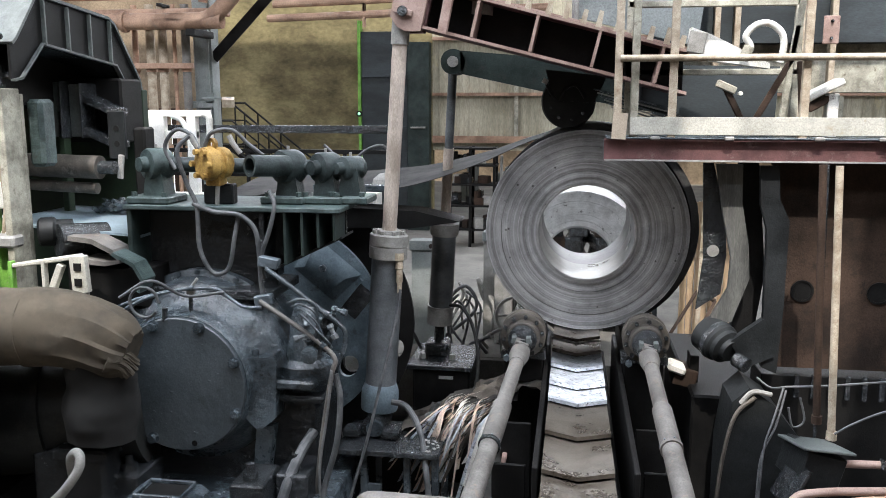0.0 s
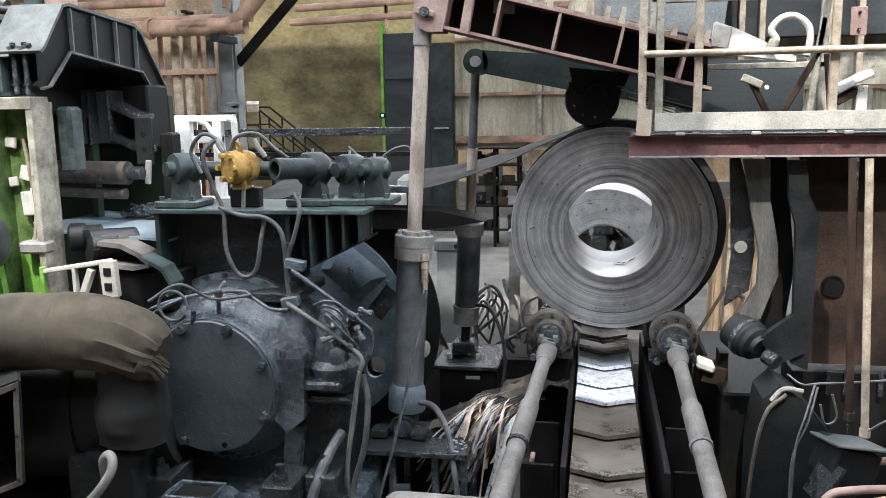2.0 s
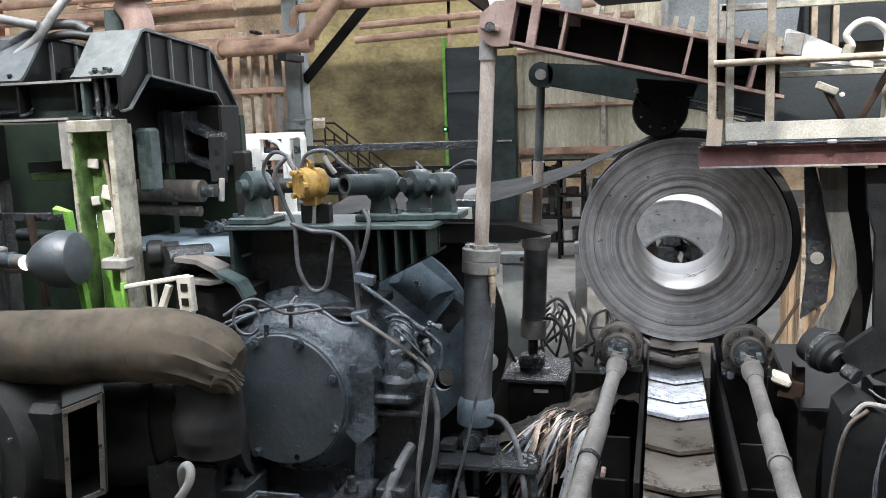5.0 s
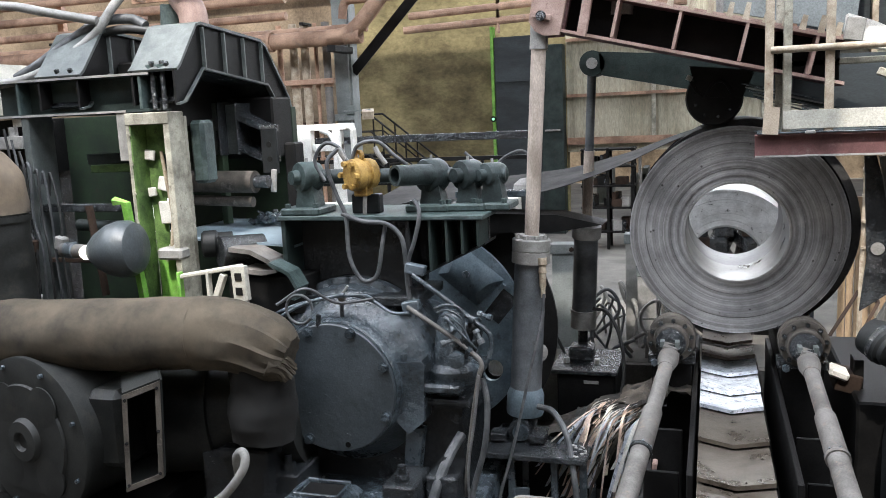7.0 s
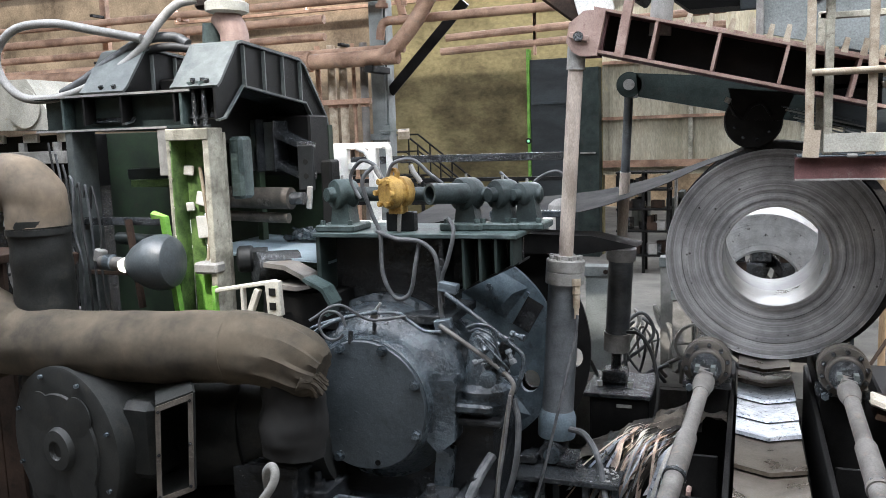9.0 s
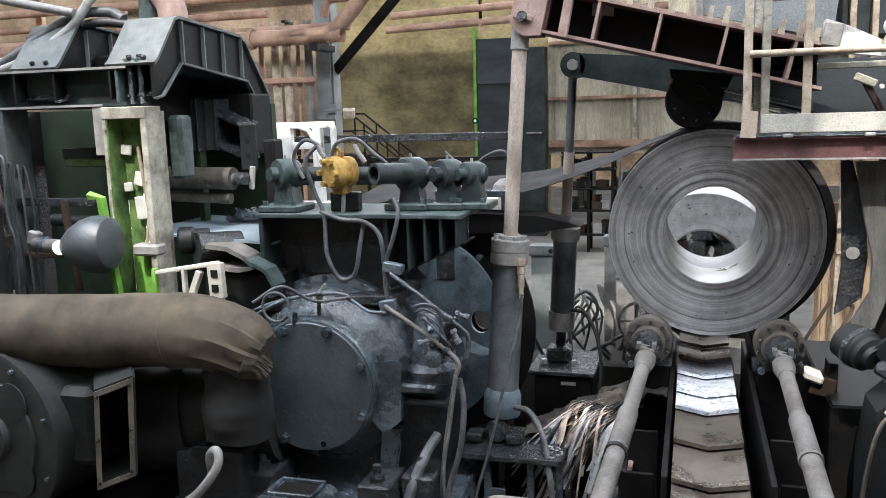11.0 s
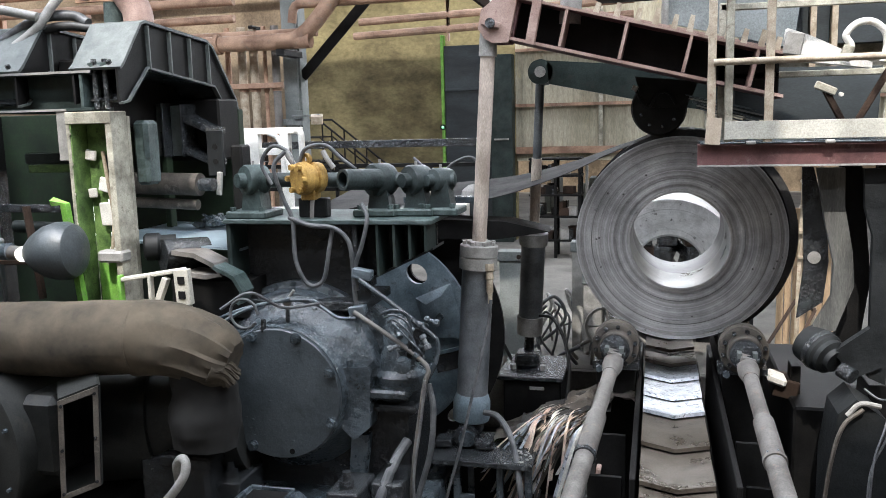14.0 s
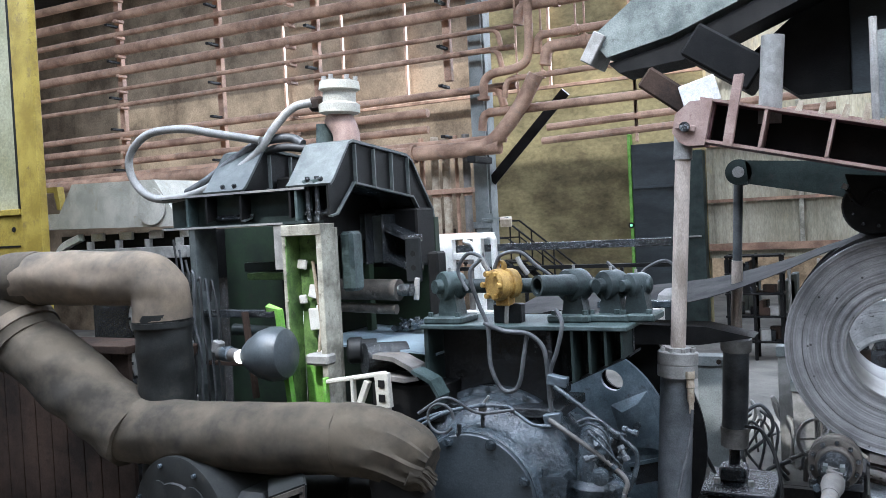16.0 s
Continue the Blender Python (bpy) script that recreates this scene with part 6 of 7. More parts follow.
    part("roll", cyl(B(), (-4.2, 6.2, 1.86), (-3.95, 6.5, 1.84), 0.14, seg=28), OILY, g)
    part("shoe", plate_path(B(), [(-4.05, 1.9), (-3.85, 1.88), (-3.68, 1.8), (-3.62, 1.72), (-3.75, 1.7), (-3.95, 1.72)], "y", 6.1, 6.35, 0.04), GREYPIPE, g)
    part("tongue", plate_path(B(), [(-3.62, 1.8), (-3.45, 1.72), (-3.38, 1.6), (-3.42, 1.5)], "y", 6.0, 6.2, 0.03), TURQ, g)
    part("under", span(B(), (-4.1, 6.15, 1.35), (-3.4, 6.5, 1.66)), BLACK, g)
    f = thing("perforated_bracket", (-4.1, 5.95, 1.5), "pale perforated bracket lying on the stand", "bracket")
    part("top_bar", box(B(), (-4.12, 5.9, 1.75), (0.62, 0.08, 0.035), (0, -9, 0)), GREYTANK, f)
    part("bottom_bar", box(B(), (-4.08, 5.88, 1.5), (0.6, 0.1, 0.04), (0, 0, 0)), GREYTANK, f)
    for x, z, a, w in ((-4.4, 1.6, 0, 0.03), (-4.12, 1.62, 0, 0.025), (-4.03, 1.6, 24, 0.05), (-3.82, 1.66, -3, 0.13)):
        part("strut", box(B(), (x, 5.88, z), (w, 0.06, 0.29), (0, a, 0), 0.004), GREYTANK if x > -4.3 else GREEN, f)
    for z in (1.72, 1.6):
        part("slot", span(B(), (-3.85, 5.84, z - 0.03), (-3.79, 5.848, z + 0.03), 0), BLACK, f)
    # egg-shaped lamp housing
    e = thing("work_lamp", (-4.95, 5.75, 1.98), "grey egg-shaped work lamp with a lit neck", "lamp")
    part("shade", lathe(B(), (-5.17, 5.72, 1.94), (1, 0.1, 0.06), [(0, 0.05), (0.04, 0.09), (0.12, 0.16), (0.22, 0.215), (0.32, 0.24), (0.4, 0.238), (0.46, 0.21), (0.5, 0.14), (0.51, 0)], 36), COVER, e)
    part("bulb", cyl(B(), (-5.2, 5.72, 1.93), (-5.12, 5.70, 1.95), 0.06, seg=16), BULB, e)
    part("neck", cyl(B(), (-5.45, 5.74, 1.95), (-5.2, 5.73, 1.94), 0.06, seg=16), GREYPIPE, e)
    part("holder", lathe(B(), (-5.42, 5.74, 1.95), (1, 0, 0), [(0, 0.03), (0.02, 0.07), (0.1, 0.075), (0.12, 0.05)], 16), GEAR, e)
    # bright sunlit frame behind, pedestal pipe and hoses on top
    w = thing("white_gantry", (-3.8, 8.6, 2.0), "sunlit white steel frame behind the stand", "frame")
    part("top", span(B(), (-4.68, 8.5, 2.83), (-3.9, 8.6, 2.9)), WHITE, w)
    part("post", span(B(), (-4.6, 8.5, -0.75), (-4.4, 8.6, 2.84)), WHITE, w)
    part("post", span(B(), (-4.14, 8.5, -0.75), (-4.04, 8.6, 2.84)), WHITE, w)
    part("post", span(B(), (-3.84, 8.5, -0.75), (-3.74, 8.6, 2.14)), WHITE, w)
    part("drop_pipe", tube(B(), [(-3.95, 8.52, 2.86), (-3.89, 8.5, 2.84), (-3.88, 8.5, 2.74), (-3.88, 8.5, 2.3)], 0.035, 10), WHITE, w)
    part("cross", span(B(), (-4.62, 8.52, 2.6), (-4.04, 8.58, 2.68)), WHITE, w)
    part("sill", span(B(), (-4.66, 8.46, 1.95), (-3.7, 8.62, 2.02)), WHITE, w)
    m = thing("screwdown_motor", (-4.75, 6.7, 3.75), "pinkish pipe stub with a pale flanged motor on the yoke", "motor")
    part("pipe", tube(B(), [(-4.62, 6.75, 3.72), (-4.62, 6.75, 3.95), (-4.72, 6.75, 4.12)], 0.13, 20), PINK, m)
    part("side_pipe", cyl(B(), (-4.88, 6.8, 3.72), (-4.86, 6.8, 4.05), 0.11, seg=20), TURQ, m)
    part("flange", lathe(B(), (-4.68, 6.75, 4.12), (0.05, 0, 1), [(0, 0), (0, 0.15), (0.02, 0.2), (0.1, 0.2), (0.12, 0.16), (0.22, 0.16), (0.24, 0.2), (0.32, 0.19), (0.33, 0)], 12), GREYTANK, m, "pale flanged motor head")
    bolts(m, (-4.66, 6.75, 4.44), (0.05, 0, 1), 0.15, 6, 0.025, 0.05, CAP)
    part("cable_gland", box(B(), (-4.92, 6.75, 4.25), (0.16, 0.14, 0.14), bev=0.03), RUST, m)
    h = thing("hose_loop", (-5.5, 6.4, 3.5), "thick grey hoses looping over the mill stand", "hose")
    part("hose", tube(B(), [(-4.9, 6.6, 4.25), (-5.05, 6.5, 4.2), (-5.2, 6.4, 4.02), (-5.35, 6.3, 3.78), (-5.7, 6.2, 3.55), (-6.1, 6.15, 3.42), (-6.5, 6.1, 3.42), (-6.75, 6.1, 3.6), (-6.8, 6.1, 3.85), (-6.55, 6.1, 4.05), (-6.15, 6.15, 4.08), (-5.75, 6.2, 4.0), (-5.3, 6.3, 3.9)], 0.04, 12), CAP, h)
    part("hose", tube(B(), [(-4.95, 6.5, 3.85), (-5.1, 6.5, 3.92), (-5.35, 6.4, 3.9), (-5.6, 6.3, 3.75), (-5.9, 6.2, 3.55), (-6.15, 6.2, 3.45)], 0.045, 12), HOSE, h)
    part("hose", tube(B(), [(-4.9, 6.5, 3.8), (-5.15, 6.45, 3.83), (-5.4, 6.4, 3.78), (-5.6, 6.3, 3.65)], 0.04, 12), BLACKHOSE, h)


# ---- canvas ducts, fan motor, cab ----
def wrinkled(bm, pts, r, seed, seg=56, n=16, amp=0.012, crease=0.0):
    path = smooth_path(pts, n)
    rings, up = [], Vector((0.0, 0.3, 0.95))
    for i, p in enumerate(path):
        d = (path[min(i + 1, len(path) - 1)] - path[max(i - 1, 0)]).normalized()
        u = d.cross(up).normalized()
        v = u.cross(d).normalized()
        up = v
        rr = r(i / (len(path) - 1)) if callable(r) else r
        ring = []
        for k in range(seg):
            a = 2 * math.pi * k / seg
            w = u * math.cos(a) + v * math.sin(a)
            q = p + w * rr
            wob = noise.noise(Vector((q.x * 3 + seed, q.y * 3, q.z * 6))) * amp * 2.0 + noise.noise(q * 11 + Vector((seed, 0, 0))) * amp * 0.5
            s = i / (len(path) - 1)
            wob += crease * s * (math.sin(11 * a + 2.5 * s + seed) + 0.6 * math.sin(23 * a - 3 * s))
            ring.append(bm.verts.new(q + w * wob))
        rings.append(ring)
    for r0, r1 in zip(rings, rings[1:]):
        for k in range(seg):
            bm.faces.new((r0[k], r0[(k + 1) % seg], r1[(k + 1) % seg], r1[k]))
    bm.faces.new(rings[0])
    bm.faces.new(rings[-1][::-1])
    return bm


def ducts():
    d = thing("canvas_duct", (-5, 5.3, 1.3), "thick brown canvas-wrapped air duct with creased joints", "duct")
    R = 0.285
    part("long_run", wrinkled(B(), [(-6.05, 5.2, 1.36), (-5.4, 5.25, 1.34), (-4.6, 5.3, 1.35), (-3.9, 5.38, 1.37)], R, 1, amp=0.007), CANVAS, d)
    part("end_sleeve", wrinkled(B(), [(-3.92, 5.38, 1.37), (-3.72, 5.41, 1.355), (-3.5, 5.44, 1.3), (-3.3, 5.46, 1.21), (-3.2, 5.47, 1.17)], lambda t: R * (0.995 - 0.4 * t ** 3) + 0.002, 2, amp=0.009, crease=0.014), CANVAS, d, "creased gathered sleeve end")
    part("knot", wrinkled(B(), [(-3.3, 5.3, 1.2), (-3.22, 5.36, 1.16), (-3.18, 5.42, 1.08)], lambda t: 0.1 - 0.03 * t, 5, amp=0.02, crease=0.01), CANVAS, d, "knotted canvas corner")
    part("flap", wrinkled(B(), [(-3.5, 5.5, 1.25), (-3.47, 5.5, 0.98), (-3.48, 5.5, 0.74), (-3.5, 5.5, 0.52)], lambda t: 0.255 - 0.012 * math.sin(t * 7), 7, amp=0.014, crease=0.004), SHADECANVAS, d, "hanging canvas sleeve, darkened for shade")
    part("sloping_run", wrinkled(B(), [(-5.95, 5.2, 1.33), (-6.3, 5.2, 1.5), (-6.85, 5.2, 1.84), (-7.35, 5.2, 2.12)], 0.32, 3, amp=0.012), CANVAS, d)
    part("joint_gap", wrinkled(B(), [(-6.1, 5.2, 1.38), (-6.02, 5.2, 1.37)], R + 0.015, 4, amp=0.012), BLACK, d, "black gap at the joint")
    part("elbow", wrinkled(B(), [(-7.28, 5.2, 2.06), (-7.52, 5.2, 2.3), (-7.62, 5.2, 2.52), (-7.45, 5.22, 2.68), (-7.15, 5.25, 2.7)], lambda t: 0.35 - 0.1 * t, 5, amp=0.008), CANVAS, d)
    part("clamp_band", wrinkled(B(), [(-7.36, 5.2, 2.14), (-7.44, 5.2, 2.22)], 0.365, 6, amp=0.006), CANVAS2, d)
    part("upper_run", wrinkled(B(), [(-7.3, 5.23, 2.7), (-6.7, 5.3, 2.69), (-6.2, 5.37, 2.68), (-5.92, 5.41, 2.66), (-5.8, 5.42, 2.54), (-5.79, 5.42, 2.3)], 0.25, 8, amp=0.01), CANVAS2, d, "tan upper run bent into the riser")
    part("riser", wrinkled(B(), [(-5.79, 5.42, 2.36), (-5.79, 5.42, 1.6), (-5.79, 5.42, 0.5), (-5.79, 5.42, -0.75)], 0.245, 9, amp=0.008), MOTOR, d, "dark riser")
    part("riser_ring", cyl(B(), (-5.79, 5.42, 2.24), (-5.79, 5.42, 2.29), 0.265, seg=36), MOTOR, d)


def fan_motor():
    m = thing("fan_motor", (-5.2, 5.0, 0), "large dark drum motor with a bolted end shield", "motor")
    ax = Vector((-0.2, -1, 0)).normalized()
    c = Vector((-5.24, 4.98, 0.58))
    part("drum", cyl(B(), c - ax * 1.25, c, 0.62, seg=64), MOTOR, m)
    part("end_shield", lathe(B(), c, ax, [(0, 0.66), (0.04, 0.66), (0.05, 0.64), (0.055, 0.45), (0.075, 0.44), (0.075, 0.18), (0.12, 0.16), (0.13, 0.08), (0.1, 0.06), (0.1, 0)], 64), MOTOR, m)
    part("drum_flange", cyl(B(), c - ax * 0.9, c - ax * 0.8, 0.68, seg=64), MOTOR, m)
    bolts(m, c + ax * 0.05, ax, 0.6, 8, 0.018, 0.03, GEAR, 0.35)
    q = ax.to_track_quat("Z", "Y").to_matrix()
    for a in (0.9, -0.9, 2.3, -2.3):
        o = c + ax * 0.06 + q @ Vector((0.36 * math.cos(a), 0.36 * math.sin(a), 0))
        part("port_cover", lathe(B(), o, ax, [(0, 0.17), (0.012, 0.17), (0.016, 0.15), (0.016, 0)], 28), MOTOR, m)
    part("foot", span(B(), (-5.9, 4.9, -0.75), (-4.4, 6.0, -0.05)), BLACK, m)
    # rectangular duct mouth at the side
    d = thing("duct_mouth", (-4.2, 4.9, 0.6), "open rectangular steel duct flange", "duct")
    o, u, v, w = Vector((-4.26, 4.8, 0.3)), Vector((0.262, 0.1, 0.095)), Vector((0.05, 0, 0.75)), Vector((-0.34, 0.42, -0.02))

    def sheet(name, p, a, b, mat, thick=0.012):
        n = a.cross(b).normalized() * thick
        bm = B()
        lo = [bm.verts.new(q) for q in (p, p + a, p + a + b, p + b)]
        hi = [bm.verts.new(q.co + n) for q in lo]
        bm.faces.new(lo[::-1])
        bm.faces.new(hi)
        for k in range(4):
            bm.faces.new((lo[k], lo[(k + 1) % 4], hi[(k + 1) % 4], hi[k]))
        part(name, bm, mat, d)

    sheet("cheek", o, w, v, MOTOR)
    sheet("cheek", o + u, w, v, MOTOR)
    sheet("roof", o + v, u, w, MOTOR)
    sheet("floor", o, u, w, MOTOR)
    sheet("back", o + w, u, v, BLACK)
    e = 0.13
    f = u.cross(v).normalized() * 0.012
    sheet("flange_bar", o + f, u * e, v, DUSTBROWN)
    sheet("flange_bar", o + f + u * (1 - e), u * e, v, DUSTBROWN)
    sheet("flange_bar", o + f + u * e, u * (1 - 2 * e), v * 0.055, DUSTBROWN)
    sheet("flange_bar", o + f + u * e + v * 0.945, u * (1 - 2 * e), v * 0.055, DUSTBROWN)
    for s, t in ((0.08, 0.06), (0.92, 0.06), (0.08, 0.94), (0.92, 0.94), (0.08, 0.5), (0.92, 0.5)):
        part("flange_bolt", bolt(B(), o + u * s + v * t + f * 2, f, 0.012, 0.012), OILY, d)
    part("neck", span(B(), (-4.75, 5.0, 0.35), (-4.42, 5.5, 0.98), 0.06), MOTOR, d, "dark rounded duct neck")
    b = thing("motor_base", (-3.9, 5.4, -0.75), "dark oily base casting beside the motor", "base")
    part("block", span(B(), (-4.1, 5.5, -0.75), (-3.5, 6.3, 0.35), 0.03), OILY, b)
    part("ledge", span(B(), (-3.9, 5.45, 0.3), (-3.45, 5.9, 0.4), 0.02), OILY, b)
    part("housing", cyl(B(), (-4.75, 5.95, 0.5), (-3.45, 6.2, 0.6), 0.56, seg=48), MOTOR, b, "dark cylindrical housing")
    part("rib_ring", cyl(B(), (-4.2, 6.055, 0.54), (-4.12, 6.07, 0.546), 0.6, seg=48), MOTOR, b)
    o = thing("bent_tube", (-3.7, 5.1, 0), "looped grey hose by the gearbox foot", "pipe")
    part("tube", tube(B(), [(-4.1, 5.0, -0.74), (-4.0, 5.0, -0.2), (-3.82, 5.0, 0.059), (-3.569, 5.0, 0.239), (-3.4, 5.0, 0.44), (-3.375, 5.02, 0.54), (-3.42, 5.05, 0.575), (-3.5, 5.1, 0.5), (-3.56, 5.2, 0.33)], 0.033, 12), CAP, o)


def cab():
    c = thing("operator_cab", (-9.2, 6.4, 1.9), "yellow operator cab with a large dusty window", "cab")
    part("corner_post", span(B(), (-8.63, 6.2, 1.95), (-8.29, 6.3, 6.5), 0.015), CABYELLOW, c)
    part("window_seal", span(B(), (-8.71, 6.24, 3.42), (-8.63, 6.35, 6.5), 0), BLACK, c)
    part("lower_panel", span(B(), (-11.5, 6.22, 1.95), (-8.63, 6.4, 3.36), 0.01), CABYELLOW, c)
    for z in (2.3, 2.62, 3.0):
        part("groove", span(B(), (-11.5, 6.212, z), (-8.68, 6.219, z + 0.02), 0), BLACK, c)
    part("sill", span(B(), (-11.5, 6.19, 3.36), (-8.63, 6.4, 3.43)), CABYELLOW, c)
    part("pane", span(B(), (-11.5, 6.3, 3.43), (-8.71, 6.32, 6.5), 0), PANE, c, "dusty window pane")
    part("roof", span(B(), (-11.6, 6.1, 6.5), (-8.3, 7.6, 6.6)), CABYELLOW, c)
    part("rivet", bolt(B(), (-8.78, 6.22, 3.2), (0, -1, 0), 0.03, 0.012), BLACK, c)
    w = thing("plank_screen", (-8.5, 5.95, -0.75), "brown weathered board screen below the cab", "screen")
    for k in range(17):
        part("board", span(B(), (-10.9 + k * 0.24, 5.95, -0.75), (-10.67 + k * 0.24, 6.0, 1.9), 0.004), RUST, w)
    part("cap_rail", span(B(), (-11, 5.9, 1.88), (-6.8, 6.45, 1.96)), RUST, w)
    k = thing("dark_tank", (-9.6, 5.7, -0.75), "dark rounded tank by the board screen", "tank")
    part("tank", cyl(B(), (-9.8, 5.5, -0.75), (-9.8, 5.5, 1.1), 0.4, seg=36), MOTOR, k)
    part("rim", cyl(B(), (-9.8, 5.5, 1.08), (-9.8, 5.5, 1.14), 0.43, seg=36), MOTOR, k)


# ---- grey hood machine further left ----
def hood():
    h = thing("grey_hood", (-8.5, 7.5, 3.1), "pale grey sloped steel hood above the far stand", "hood")
    part("hood_body", prism(B(), [(-9.5, 3.2), (-9.1, 3.75), (-7.7, 3.72), (-7.3, 3.15)], "y", 7.3, 8.4), GREYTANK, h)
    part("round_tab", cyl(B(), (-7.75, 7.27, 3.4), (-7.75, 7.29, 3.4), 0.22, seg=24), GREYTANK, h)
    part("side_box", span(B(), (-9.95, 7.4, 3.2), (-9.5, 8.0, 3.4)), GREYTANK, h)
    part("yellow_frame", prism(B(), [(-9.95, 3.45), (-9.9, 3.75), (-9.5, 3.75), (-9.45, 3.45), (-9.52, 3.45), (-9.57, 3.68), (-9.83, 3.68), (-9.88, 3.45)], "y", 7.4, 7.5), CABYELLOW, h, "yellow guard frame")
    part("under", span(B(), (-9.6, 7.5, 2.5), (-7.2, 8.4, 3.1)), BLACK, h)
    # white blocks put the bright gaps under the hood into colour
    for x in (-9.0, -8.5, -8.0, -7.5):
        part("bright_gap", span(B(), (x, 7.45, 3.02), (x + 0.22, 7.5, 3.12), 0.01), WHITE, h, "white block for a bright gap under the hood")
        part("nut", bolt(B(), (x + 0.05, 7.4, 2.92), (0, 0, 1), 0.05, 0.1), CAP, h)
    part("rail", span(B(), (-9.2, 7.35, 2.78), (-7.3, 7.5, 2.92)), CAP, h)
    part("strap", tube(B(), [(-9.6, 7.4, 2.7), (-9.45, 7.4, 2.95), (-9.1, 7.4, 3.08)], 0.06, 4), WHITE, h)
    r = thing("bearing_housings", (-8.3, 7.4, 1.8), "blue-grey bolted bearing covers on the far stand", "bearing")
    for z in (2.05, 1.5):
        part("cover", lathe(B(), (-8.0, 7.4, z), (0, -1, 0), [(0, 0.32), (0.04, 0.32), (0.05, 0.24), (0.09, 0.23), (0.09, 0)], 36), CAP, r)
        bolts(r, (-8.0, 7.36, z), (0, -1, 0), 0.28, 10, 0.02, 0.03, OILY)
    part("frame", span(B(), (-9.0, 7.42, -0.75), (-7.3, 8.3, 2.6)), OILY, r)
    part("base_beam", span(B(), (-10.0, 7.2, 0.9), (-7.2, 7.4, 1.15)), CAP, r)
    b = thing("upper_boom", (0.2, 7.9, 5.0), "big grey-green boom hanging above the red arm", "boom")
    part("boom", prism(B(), [(-2.45, 4.7), (-2.1, 4.95), (-0.6, 6.1), (0.6, 6.1), (0.6, 5.25), (-0.4, 5.1), (-1.7, 4.62), (-2.3, 4.5)], "y", 7.7, 8.3), BOOM, b)
    part("soffit", prism(B(), [(-2.3, 4.45), (-1.7, 4.57), (-0.4, 5.05), (0.6, 5.2), (0.6, 5.0), (-0.3, 4.9), (-1.6, 4.4), (-2.2, 4.35)], "y", 7.75, 8.25), BLACK, b, "black underside")
    part("shield", span(B(), (-0.25, 8.35, 4.0), (1.3, 8.4, 6.3), 0.01), GATE, b, "dark rear shield plate")
    part("worn_end", box(B(), (-2.42, 7.9, 4.6), (0.12, 0.5, 0.3), (0, 30, 0)), CAP, b, "flaking pale end")
    part("counter_block", box(B(), (-1.2, 7.5, 4.3), (0.65, 0.5, 0.3), (0, 35, 0), 0.02), BLACK, b)
    part("clevis", box(B(), (-1.65, 7.3, 4.05), (0.5, 0.25, 0.2), (0, 38, 0), 0.02), RUST, b)
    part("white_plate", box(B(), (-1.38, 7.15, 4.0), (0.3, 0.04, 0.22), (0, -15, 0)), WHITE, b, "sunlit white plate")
    part("link", cyl(B(), (-0.85, 7.2, 3.7), (-0.8, 7.2, 4.4), 0.09, seg=16), CAP, b)
    part("rear_housing", prism(B(), [(-1.07, 4.51), (-0.33, 5.1), (0.9, 5.3), (0.9, 4.6), (-0.2, 4.05), (-0.7, 4.05), (-1.02, 4.3)], "y", 8.42, 8.8), BLACK, b, "dark housing behind the boom")
    u = thing("sheet_screen", (0.3, 7.6, 3.6), "dusty grey sheet panel behind the red arm", "panel")
    part("sheet", prism(B(), [(-0.05, 3.7), (0.95, 3.45), (1.0, 3.9), (0.85, 4.4), (-0.05, 4.4)], "y", 7.55, 7.6), COLUMN, u)
    part("hole", cyl(B(), (0.35, 7.54, 3.98), (0.35, 7.549, 3.98), 0.06, seg=16), BLACK, u)
    part("upright", cyl(B(), (-0.08, 7.5, 3.6), (-0.08, 7.5, 4.5), 0.03, seg=8), CAP, u)


